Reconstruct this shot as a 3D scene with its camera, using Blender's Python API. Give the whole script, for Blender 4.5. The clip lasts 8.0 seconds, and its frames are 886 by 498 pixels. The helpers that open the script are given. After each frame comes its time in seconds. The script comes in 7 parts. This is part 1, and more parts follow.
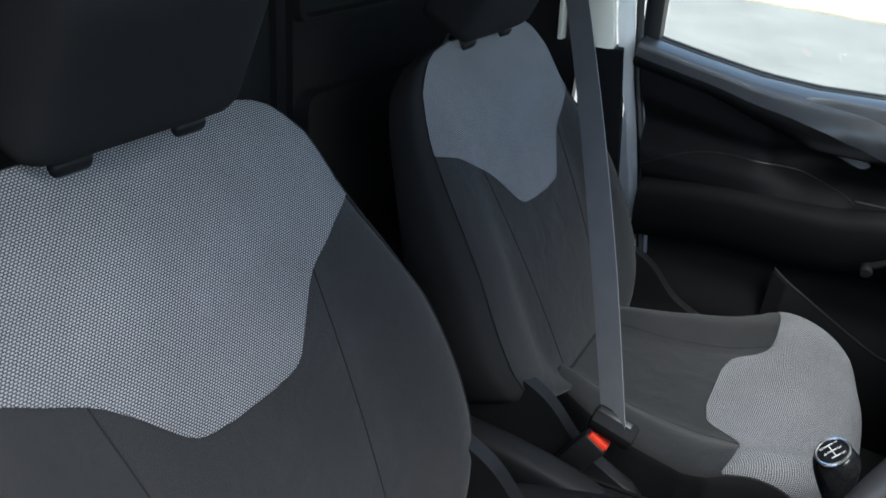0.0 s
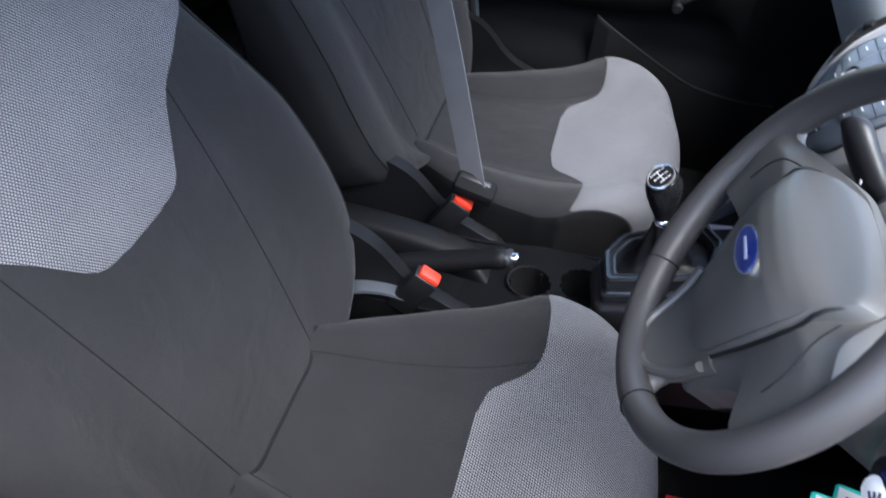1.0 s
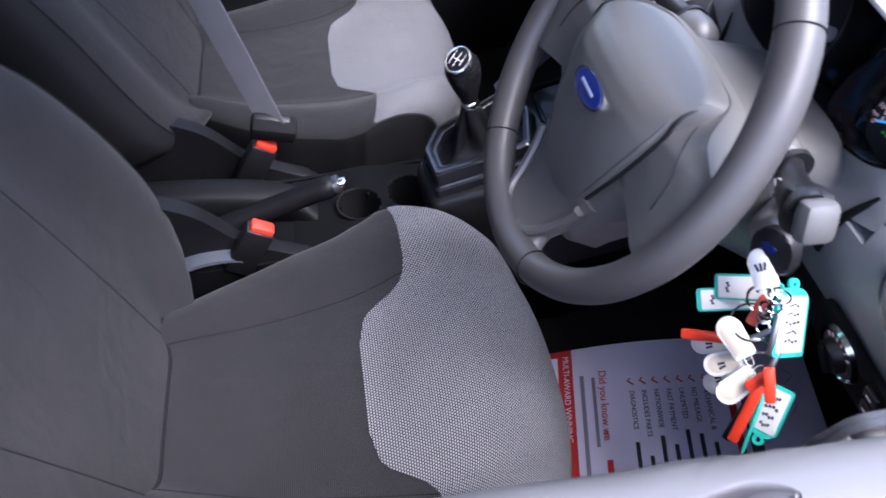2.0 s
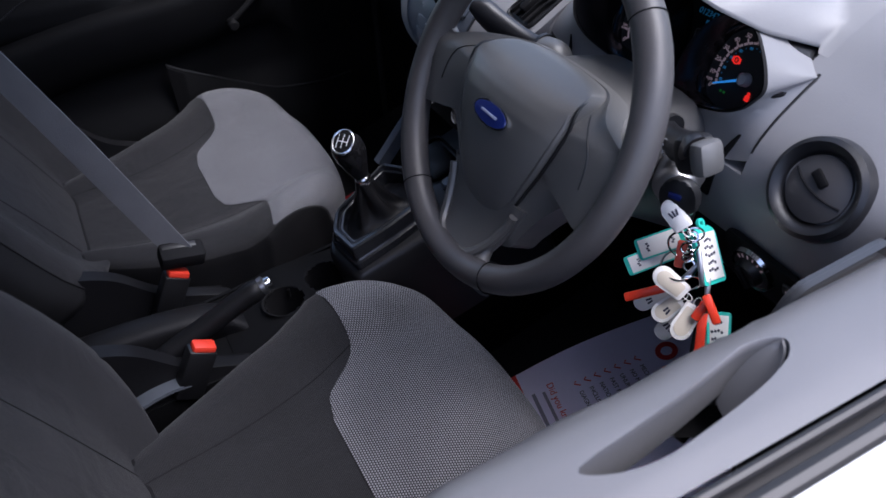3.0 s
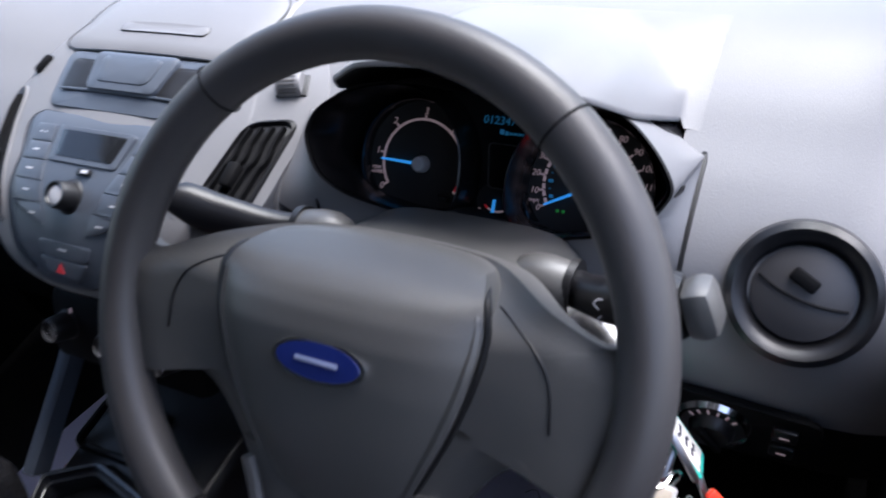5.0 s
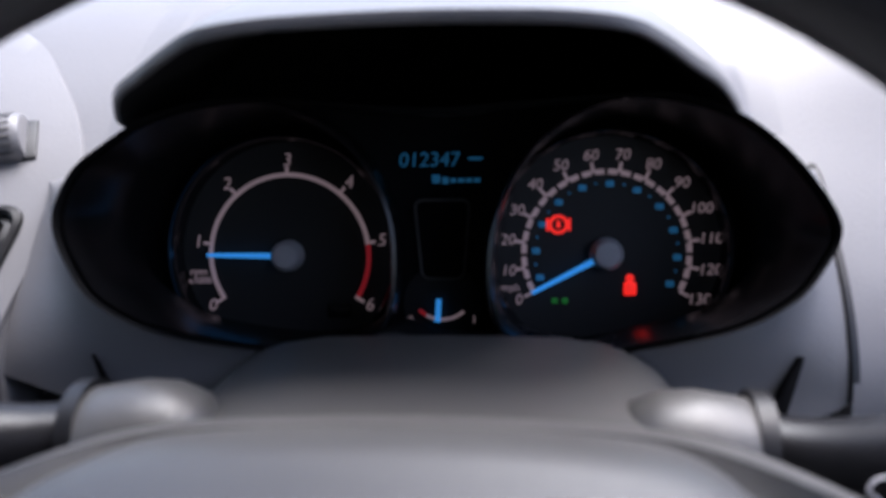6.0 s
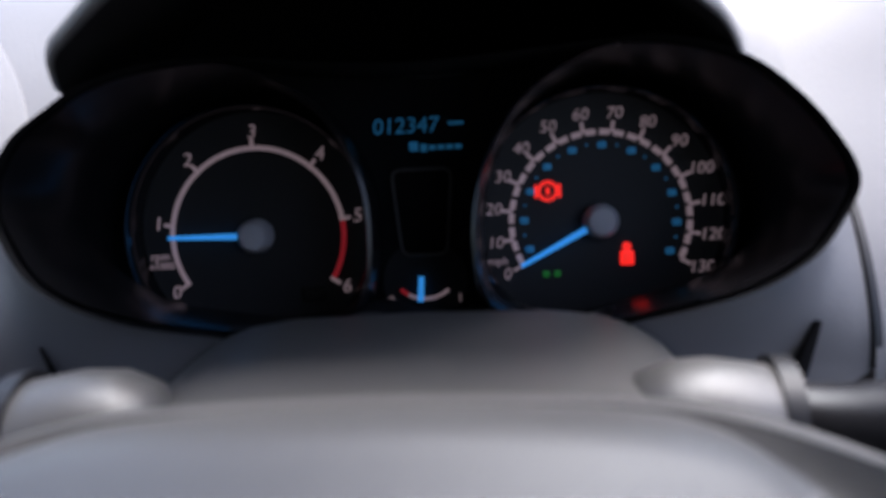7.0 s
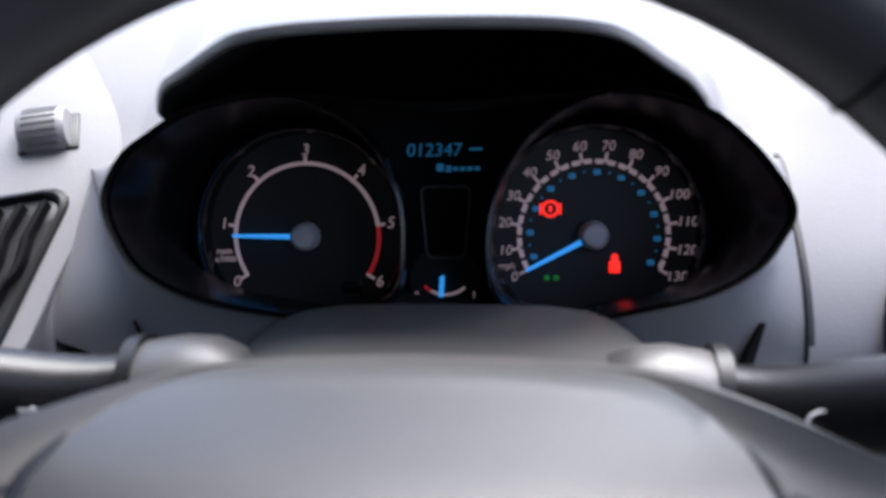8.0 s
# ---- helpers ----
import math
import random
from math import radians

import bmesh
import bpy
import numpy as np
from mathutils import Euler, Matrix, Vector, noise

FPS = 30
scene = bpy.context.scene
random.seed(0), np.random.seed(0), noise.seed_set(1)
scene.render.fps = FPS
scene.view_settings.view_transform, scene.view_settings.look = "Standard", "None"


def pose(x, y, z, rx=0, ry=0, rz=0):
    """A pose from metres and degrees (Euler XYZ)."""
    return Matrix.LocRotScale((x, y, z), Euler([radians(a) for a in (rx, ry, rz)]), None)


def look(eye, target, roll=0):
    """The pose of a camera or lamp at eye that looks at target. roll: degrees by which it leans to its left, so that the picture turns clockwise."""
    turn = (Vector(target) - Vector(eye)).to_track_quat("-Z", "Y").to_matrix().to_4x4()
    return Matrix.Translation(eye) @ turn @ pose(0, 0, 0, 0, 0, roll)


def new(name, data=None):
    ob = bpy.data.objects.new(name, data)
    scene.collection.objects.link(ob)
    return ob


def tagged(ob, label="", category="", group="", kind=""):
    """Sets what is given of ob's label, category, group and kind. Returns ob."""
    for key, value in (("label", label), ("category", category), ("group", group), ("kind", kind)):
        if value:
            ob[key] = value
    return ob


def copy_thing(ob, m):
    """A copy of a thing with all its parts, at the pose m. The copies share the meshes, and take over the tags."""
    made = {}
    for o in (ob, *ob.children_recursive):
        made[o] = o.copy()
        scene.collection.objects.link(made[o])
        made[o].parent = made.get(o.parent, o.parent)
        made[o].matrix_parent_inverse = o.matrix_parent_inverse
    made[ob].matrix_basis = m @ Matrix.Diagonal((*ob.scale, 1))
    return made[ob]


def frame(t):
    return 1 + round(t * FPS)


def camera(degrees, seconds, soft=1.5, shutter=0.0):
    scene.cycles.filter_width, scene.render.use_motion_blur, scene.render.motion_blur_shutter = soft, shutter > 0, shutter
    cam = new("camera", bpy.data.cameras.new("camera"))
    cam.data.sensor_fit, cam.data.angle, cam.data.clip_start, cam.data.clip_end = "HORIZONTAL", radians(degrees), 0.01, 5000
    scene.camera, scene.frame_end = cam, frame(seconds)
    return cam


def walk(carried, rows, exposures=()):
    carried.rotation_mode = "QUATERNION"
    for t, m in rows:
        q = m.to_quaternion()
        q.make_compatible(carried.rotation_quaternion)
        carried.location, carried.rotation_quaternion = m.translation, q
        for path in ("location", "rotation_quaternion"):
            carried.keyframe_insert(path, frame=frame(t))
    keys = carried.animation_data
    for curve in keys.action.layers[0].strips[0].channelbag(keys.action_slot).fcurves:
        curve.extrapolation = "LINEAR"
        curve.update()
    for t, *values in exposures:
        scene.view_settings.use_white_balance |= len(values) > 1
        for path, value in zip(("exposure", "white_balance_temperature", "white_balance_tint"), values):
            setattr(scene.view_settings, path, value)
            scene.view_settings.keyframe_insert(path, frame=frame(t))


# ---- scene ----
cam = camera(60.2, 8.0, 1.5, 0.2)
cam.data.dof.use_dof = True
cam.data.dof.focus_distance, cam.data.dof.aperture_fstop = 0.95, 11.0
PATH = [
    (0, (0.768, 0.431, 1.474), (-0.794, -0.374, 0.519), 5.9),
    (0.5, (0.812, 0.437, 1.483), (-0.755, -0.232, 0.435), 3.2),
    (1, (0.812, 0.411, 1.51), (-0.605, 0.15, 0.124), 6.4),
    (1.5, (0.804, 0.373, 1.501), (-0.56, 0.336, 0.039), 6.6),
    (2, (0.815, 0.345, 1.475), (-0.514, 0.643, 0.01), 4.5),
    (2.2, (0.847, 0.345, 1.488), (-0.555, 0.681, 0.101), 0.4),
    (3.3, (0.876, 0.172, 1.479), (-0.475, 1.027, 0.277), -2.5),
    (3.5, (0.839, 0.135, 1.477), (-0.478, 1.132, 0.349), -1.3),
    (4, (0.789, 0.117, 1.488), (-0.413, 1.337, 0.455), -1.2),
    (4.2, (0.759, 0.124, 1.476), (-0.456, 1.355, 0.472), -0.5),
    (5.3, (0.46, 0.394, 1.324), (-0.07, 2.054, 0.342), -4.5),
    (5.5, (0.405, 0.43, 1.294), (0.064, 2.183, 0.393), -3.5),
    (6, (0.37, 0.508, 1.263), (0.21, 2.316, 0.423), -2.5),
    (6.5, (0.369, 0.52, 1.248), (0.251, 2.333, 0.411), -3.3),
    (7, (0.371, 0.527, 1.244), (0.238, 2.332, 0.393), -4.2),
    (7.5, (0.367, 0.491, 1.276), (0.18, 2.272, 0.386), -4.3),
    (8, (0.37, 0.472, 1.269), (0.217, 2.283, 0.434), -2.2),
]
EXPOSURES = [(0.0, 2.08, 6450, 3), (0.6, 2.34, 6350, 4), (1.1, 2.70, 6250, 14), (1.5, 2.84, 6200, 18), (2.0, 2.76, 6150, 22), (2.3, 2.4, 6150, 22), (3.3, 1.42, 6200, 18), (4.2, 1.62, 6400, 14), (5.3, 2.02, 6350, 18), (5.9, 1.88, 6450, 20), (6.9, 1.94, 6480, 19), (7.5, 2.26, 6500, 18), (8.0, 2.28, 6500, 17)]
walk(cam, [(t, look(eye, target, roll)) for t, eye, target, roll in PATH], EXPOSURES)

# ---- light ----
world = bpy.data.worlds.new("sky")
scene.world = world
world.use_nodes = True
wn = world.node_tree.nodes
sky = wn.new("ShaderNodeTexSky")
sky.sky_type = "NISHITA"
sky.sun_disc = False
sky.sun_elevation, sky.sun_rotation = radians(65), radians(42)
sky.air_density, sky.dust_density, sky.ozone_density = 1.0, 3.0, 1.0
wn["Background"].inputs["Strength"].default_value = 0.158
world.node_tree.links.new(sky.outputs["Color"], wn["Background"].inputs["Color"])
sun = new("sun", bpy.data.lights.new("sun", "SUN"))
sun.data.energy, sun.data.angle, sun.data.color = 2.9, radians(52), (0.93, 0.97, 1.0)
sun.matrix_world = look((1.02, 1.13, 3.5), (0, 0, 0))

# ---- tools ----
def lerp(a, b, k):
    return a + (b - a) * k


def step(a, b, x):
    k = min(1.0, max(0.0, (x - a) / (b - a)))
    return k * k * (3 - 2 * k)


def along(table, x):
    """Value at x in a table of (x, value...) rows, smoothly between rows."""
    if x <= table[0][0]:
        return table[0][1:] if len(table[0]) > 2 else table[0][1]
    for a, b in zip(table, table[1:]):
        if x <= b[0]:
            k = (x - a[0]) / (b[0] - a[0])
            out = tuple(lerp(p, q, k) for p, q in zip(a[1:], b[1:]))
            return out if len(out) > 1 else out[0]
    return table[-1][1:] if len(table[-1]) > 2 else table[-1][1]


def spline(points, n, closed=False):
    """n+1 points along a Catmull-Rom curve (n points when closed)."""
    pts = [Vector(p) for p in points]
    m = len(pts)
    spans = m if closed else m - 1
    out = []
    for i in range(n if closed else n + 1):
        f = spans * i / n
        k = min(int(f), spans - 1)
        u = f - k
        if closed:
            p0, p1, p2, p3 = (pts[(k + j) % m] for j in (-1, 0, 1, 2))
        else:
            p0, p1, p2, p3 = (pts[min(max(k + j, 0), m - 1)] for j in (-1, 0, 1, 2))
        out.append(0.5 * (2 * p1 + (p2 - p0) * u + (2 * p0 - 5 * p1 + 4 * p2 - p3) * u * u + (3 * p1 - p0 - 3 * p2 + p3) * u ** 3))
    return out


def part(name, bm, material, parent=None, label="", angle=38):
    """Links a bmesh as one mesh object under parent."""
    bmesh.ops.recalc_face_normals(bm, faces=bm.faces)
    data = bpy.data.meshes.new(name)
    bm.to_mesh(data)
    bm.free()
    for p in data.polygons:
        p.use_smooth = True
    data.set_sharp_from_angle(angle=radians(angle))
    data.materials.append(material)
    ob = new(name, data)
    if parent:
        ob.parent = parent
    return tagged(ob, label)


def thing(name, label, category, group="", kind="", at=None):
    ob = new(name)
    ob.empty_display_size = 0.05
    if at is not None:
        ob.matrix_world = at if isinstance(at, Matrix) else Matrix.Translation(at)
    return tagged(ob, label, category, group, kind)


def rbox(size, r=0.004, m=None, seg=2):
    bm = bmesh.new()
    bmesh.ops.create_cube(bm, size=1.0)
    bmesh.ops.scale(bm, vec=size, verts=bm.verts)
    if r > 0:
        bmesh.ops.bevel(bm, geom=bm.edges[:], offset=r, segments=seg, affect="EDGES", profile=0.5)
    if m is not None:
        bm.transform(m if isinstance(m, Matrix) else Matrix.Translation(m))
    return bm


def prism(outline, depth, r=0.003, m=None, seg=2):
    """An outline in the xy plane raised by depth along z, with rounded rims."""
    bm = bmesh.new()
    lo = [bm.verts.new((p[0], p[1], 0)) for p in outline]
    hi = [bm.verts.new((p[0], p[1], depth)) for p in outline]
    n = len(outline)
    f0 = bm.faces.new(lo[::-1])
    f1 = bm.faces.new(hi)
    for i in range(n):
        bm.faces.new((lo[i], lo[(i + 1) % n], hi[(i + 1) % n], hi[i]))
    if r > 0:
        bmesh.ops.bevel(bm, geom=list(f1.edges) + list(f0.edges), offset=r, segments=seg, affect="EDGES", profile=0.5)
    if m is not None:
        bm.transform(m)
    return bm


def loft(loops, closed=True, caps=True, uv=None):
    bm = bmesh.new()
    rows = [[bm.verts.new(p) for p in loop] for loop in loops]
    n = len(rows[0])
    layer = bm.loops.layers.uv.new("UVMap") if uv else None
    for j, (a, b) in enumerate(zip(rows, rows[1:])):
        for i in range(n if closed else n - 1):
            k = (i + 1) % n
            f = bm.faces.new((a[i], a[k], b[k], b[i]))
            if uv:
                for lp, (ii, jj) in zip(f.loops, ((i, j), (i + 1, j), (i + 1, j + 1), (i, j + 1))):
                    lp[layer].uv = uv(ii, jj)
    if caps and closed:
        bm.faces.new(rows[0][::-1])
        bm.faces.new(rows[-1])
    return bm


def sheet(f, nu, nv, thick=0.0, uv=None):
    """A grid of points f(u, v), u and v from 0 to 1, with thickness if asked."""
    loops = [[f(i / nu, j / nv) for i in range(nu + 1)] for j in range(nv + 1)]
    bm = loft(loops, closed=False, caps=False, uv=uv)
    if thick:
        bmesh.ops.recalc_face_normals(bm, faces=bm.faces)
        bmesh.ops.solidify(bm, geom=bm.faces[:], thickness=thick)
    return bm


def tube(points, r, sides=10, caps=True):
    pts = [Vector(p) for p in points]
    loops = []
    up = Vector((0, 0, 1))
    for i, p in enumerate(pts):
        d = (pts[min(i + 1, len(pts) - 1)] - pts[max(i - 1, 0)]).normalized()
        a = d.cross(up)
        if a.length < 0.1:
            a = d.cross(Vector((1, 0, 0)))
        a.normalize()
        b = a.cross(d).normalized()
        up = b
        rr = r[i] if isinstance(r, (list, tuple)) else r
        loops.append([p + rr * (math.cos(t) * a + math.sin(t) * b) for t in [2 * math.pi * k / sides for k in range(sides)]])
    return loft(loops, caps=caps)


def ribbon(points, across, width, thick):
    """A flat band along points; across gives its sideways direction at each."""
    loops = []
    pts = [Vector(p) for p in points]
    for i, p in enumerate(pts):
        d = (pts[min(i + 1, len(pts) - 1)] - pts[max(i - 1, 0)]).normalized()
        a = Vector(across[i] if isinstance(across, list) else across).normalized()
        nrm = d.cross(a).normalized() * thick / 2
        w = (width[i] if isinstance(width, list) else width) / 2
        loops.append([p - a * w - nrm, p - a * w * 0.6 - nrm * 1.2, p + a * w * 0.6 - nrm * 1.2, p + a * w - nrm, p + a * w + nrm, p + a * w * 0.6 + nrm * 1.2, p - a * w * 0.6 + nrm * 1.2, p - a * w + nrm])
    return loft(loops)


def revolve(profile, n=32, m=None, arc=360.0):
    """A profile of (radius, height) turned about z."""
    full = arc >= 359.9
    loops = []
    for i in range(n if full else n + 1):
        a = radians(arc) * i / n
        loops.append([(r * math.cos(a), r * math.sin(a), z) for r, z in profile])
    if full:
        loops.append(loops[0])
    bm = loft(loops, closed=False, caps=False)
    bmesh.ops.remove_doubles(bm, verts=bm.verts, dist=1e-6)
    if m is not None:
        bm.transform(m)
    return bm


def blob(outline, dome, m=None, rings=8, floor=0.0):
    """A domed pad over an outline in the xy plane: dome(x, y, k) gives the height, k from 1 at the rim to 0 at the middle."""
    n = len(outline)
    cx, cy = sum(p[0] for p in outline) / n, sum(p[1] for p in outline) / n
    bm = bmesh.new()
    rows = [[bm.verts.new((p[0], p[1], floor)) for p in outline]]
    for j in range(rings):
        k = 1 - j / rings
        rows.append([bm.verts.new((lerp(cx, p[0], k), lerp(cy, p[1], k), dome(lerp(cx, p[0], k), lerp(cy, p[1], k), k))) for p in outline])
    top = bm.verts.new((cx, cy, dome(cx, cy, 0)))
    for a, b in zip(rows, rows[1:]):
        for i in range(n):
            bm.faces.new((a[i], a[(i + 1) % n], b[(i + 1) % n], b[i]))
    for i in range(n):
        bm.faces.new((rows[-1][i], rows[-1][(i + 1) % n], top))
    bm.faces.new(rows[0][::-1])
    if m is not None:
        bm.transform(m)
    return bm


def lettering(text, size, m, depth=0.0004, align="CENTER", shear=0.0):
    """Raised letters of the built-in font as a bmesh."""
    cu = bpy.data.curves.new("letters", "FONT")
    cu.body, cu.size, cu.align_x, cu.align_y, cu.extrude, cu.shear, cu.resolution_u = text, size, align, "CENTER", depth / 2, shear, 3
    ob = bpy.data.objects.new("letters", cu)
    data = bpy.data.meshes.new_from_object(ob)
    bm = bmesh.new()
    bm.from_mesh(data)
    bm.transform(m)
    bpy.data.objects.remove(ob)
    bpy.data.curves.remove(cu)
    bpy.data.meshes.remove(data)
    return bm


def merge(*bms):
    data = bpy.data.meshes.new("merge")
    out = bmesh.new()
    for b in bms:
        b.to_mesh(data)
        out.from_mesh(data)
        b.free()
    bpy.data.meshes.remove(data)
    return out


def frame_on(origin, normal, up=(0, 0, 1)):
    """A pose at origin with z along normal and y as near up as can be."""
    z = Vector(normal).normalized()
    x = Vector(up).cross(z).normalized()
    y = z.cross(x)
    return Matrix.Translation(origin) @ Matrix((x, y, z)).transposed().to_4x4()

# ---- materials ----
def material(name, color, rough=0.6, metal=0.0, grain=0.0, grain_size=0.002, stain=0.12, stain_size=0.15, spec=0.5, coat=0.0, wear=0.0):
    """A procedural surface: base colour broken by broad stains and fine grain, with fine relief."""
    mat = bpy.data.materials.new(name)
    mat.use_nodes = True
    nt = mat.node_tree
    bsdf = nt.nodes["Principled BSDF"]
    bsdf.inputs["Metallic"].default_value = metal
    bsdf.inputs["Specular IOR Level"].default_value = spec
    bsdf.inputs["Coat Weight"].default_value = coat
    tc = nt.nodes.new("ShaderNodeTexCoord")
    big = nt.nodes.new("ShaderNodeTexNoise")
    big.inputs["Scale"].default_value = 1 / stain_size
    big.inputs["Detail"].default_value = 5
    nt.links.new(tc.outputs["Object"], big.inputs["Vector"])
    ramp = nt.nodes.new("ShaderNodeMapRange")
    ramp.inputs["From Min"].default_value, ramp.inputs["From Max"].default_value = 0.3, 0.7
    ramp.inputs["To Min"].default_value, ramp.inputs["To Max"].default_value = 1 - stain, 1 + stain
    nt.links.new(big.outputs["Fac"], ramp.inputs["Value"])
    mul = nt.nodes.new("ShaderNodeVectorMath")
    mul.operation = "SCALE"
    mul.inputs[0].default_value = color
    nt.links.new(ramp.outputs["Result"], mul.inputs["Scale"])
    nt.links.new(mul.outputs["Vector"], bsdf.inputs["Base Color"])
    rr = nt.nodes.new("ShaderNodeMapRange")
    rr.inputs["To Min"].default_value, rr.inputs["To Max"].default_value = max(0.02, rough - 0.08), min(1, rough + 0.08)
    nt.links.new(big.outputs["Fac"], rr.inputs["Value"])
    nt.links.new(rr.outputs["Result"], bsdf.inputs["Roughness"])
    if grain:
        fine = nt.nodes.new("ShaderNodeTexVoronoi")
        fine.inputs["Scale"].default_value = 1 / grain_size
        nt.links.new(tc.outputs["Object"], fine.inputs["Vector"])
        bump = nt.nodes.new("ShaderNodeBump")
        bump.inputs["Strength"].default_value = grain
        bump.inputs["Distance"].default_value = grain_size * 0.3
        nt.links.new(fine.outputs["Distance"], bump.inputs["Height"])
        nt.links.new(bump.outputs["Normal"], bsdf.inputs["Normal"])
    return mat


def woven(name, light, dark, pitch, bump_height=0.4, ratio=1.0, cut=(0.25, 0.6)):
    """A woven cloth: rows of raised light threads over a dark ground, laid out on the UV map in metres."""
    mat = bpy.data.materials.new(name)
    mat.use_nodes = True
    nt = mat.node_tree
    bsdf = nt.nodes["Principled BSDF"]
    bsdf.inputs["Roughness"].default_value = 0.92
    bsdf.inputs["Specular IOR Level"].default_value = 0.2
    bsdf.inputs["Sheen Weight"].default_value = 0.08
    bsdf.inputs["Sheen Roughness"].default_value = 0.5
    uvn = nt.nodes.new("ShaderNodeUVMap")
    sep = nt.nodes.new("ShaderNodeSeparateXYZ")
    nt.links.new(uvn.outputs["UV"], sep.inputs["Vector"])

    def m(op, a, b=None):
        n = nt.nodes.new("ShaderNodeMath")
        n.operation = op
        for i, v in enumerate((a, b)):
            if v is None:
                continue
            if isinstance(v, (int, float)):
                n.inputs[i].default_value = v
            else:
                nt.links.new(v, n.inputs[i])
        return n.outputs[0]

    k = 2 * math.pi / pitch
    row = m("MULTIPLY", sep.outputs["Y"], k * ratio)
    half = m("MULTIPLY", m("SIGN", m("SINE", row)), math.pi / 4)
    a = m("SINE", m("ADD", m("MULTIPLY", sep.outputs["X"], k), half))
    b = m("SINE", row)
    cell = m("MULTIPLY", m("ADD", m("ABSOLUTE", a), 0.0), m("ABSOLUTE", b))
    mr = nt.nodes.new("ShaderNodeMapRange")
    mr.inputs["From Min"].default_value, mr.inputs["From Max"].default_value = cut
    nt.links.new(cell, mr.inputs["Value"])
    mix = nt.nodes.new("ShaderNodeMix")
    mix.data_type = "RGBA"
    mix.inputs["A"].default_value = (*dark, 1)
    mix.inputs["B"].default_value = (*light, 1)
    nt.links.new(mr.outputs["Result"], mix.inputs["Factor"])
    big = nt.nodes.new("ShaderNodeTexNoise")
    big.inputs["Scale"].default_value = 9
    big.inputs["Detail"].default_value = 6
    tc = nt.nodes.new("ShaderNodeTexCoord")
    nt.links.new(tc.outputs["Object"], big.inputs["Vector"])
    st = nt.nodes.new("ShaderNodeMapRange")
    st.inputs["From Min"].default_value, st.inputs["From Max"].default_value = 0.3, 0.7
    st.inputs["To Min"].default_value, st.inputs["To Max"].default_value = 0.88, 1.1
    nt.links.new(big.outputs["Fac"], st.inputs["Value"])
    sc = nt.nodes.new("ShaderNodeVectorMath")
    sc.operation = "SCALE"
    nt.links.new(mix.outputs["Result"], sc.inputs[0])
    nt.links.new(st.outputs["Result"], sc.inputs["Scale"])
    nt.links.new(sc.outputs["Vector"], bsdf.inputs["Base Color"])
    bump = nt.nodes.new("ShaderNodeBump")
    bump.inputs["Strength"].default_value = bump_height
    bump.inputs["Distance"].default_value = 0.0006
    nt.links.new(cell, bump.inputs["Height"])
    # slack folds and a soft pile over the weave
    fold = nt.nodes.new("ShaderNodeTexNoise")
    fold.inputs["Scale"].default_value = 14
    fold.inputs["Detail"].default_value = 3
    fold.inputs["Distortion"].default_value = 0.6
    nt.links.new(tc.outputs["Object"], fold.inputs["Vector"])
    slack = nt.nodes.new("ShaderNodeBump")
    slack.inputs["Strength"].default_value = 0.35
    slack.inputs["Distance"].default_value = 0.012
    nt.links.new(fold.outputs["Fac"], slack.inputs["Height"])
    pile = nt.nodes.new("ShaderNodeTexNoise")
    pile.inputs["Scale"].default_value = 420
    pile.inputs["Detail"].default_value = 2
    nt.links.new(tc.outputs["Object"], pile.inputs["Vector"])
    fuzz = nt.nodes.new("ShaderNodeBump")
    fuzz.inputs["Strength"].default_value = 0.5
    fuzz.inputs["Distance"].default_value = 0.0008
    nt.links.new(pile.outputs["Fac"], fuzz.inputs["Height"])
    nt.links.new(slack.outputs["Normal"], fuzz.inputs["Normal"])
    nt.links.new(fuzz.outputs["Normal"], bump.inputs["Normal"])
    nt.links.new(bump.outputs["Normal"], bsdf.inputs["Normal"])
    return mat


def glowing(name, color, strength):
    mat = material(name, color, 0.5)
    bsdf = mat.node_tree.nodes["Principled BSDF"]
    bsdf.inputs["Emission Color"].default_value = (*color, 1)
    bsdf.inputs["Emission Strength"].default_value = strength
    return mat


def clear(name, tint=(1, 1, 1), rough=0.0):
    """Thin window glass: mostly clear, with a faint mirror sheen."""
    mat = bpy.data.materials.new(name)
    mat.use_nodes = True
    nt = mat.node_tree
    nt.nodes.clear()
    out = nt.nodes.new("ShaderNodeOutputMaterial")
    mix = nt.nodes.new("ShaderNodeMixShader")
    tr = nt.nodes.new("ShaderNodeBsdfTransparent")
    tr.inputs["Color"].default_value = (*tint, 1)
    gl = nt.nodes.new("ShaderNodeBsdfGlossy")
    gl.inputs["Roughness"].default_value = rough
    mix.inputs[0].default_value = 0.05
    nt.links.new(tr.outputs[0], mix.inputs[1])
    nt.links.new(gl.outputs[0], mix.inputs[2])
    nt.links.new(mix.outputs[0], out.inputs["Surface"])
    return mat


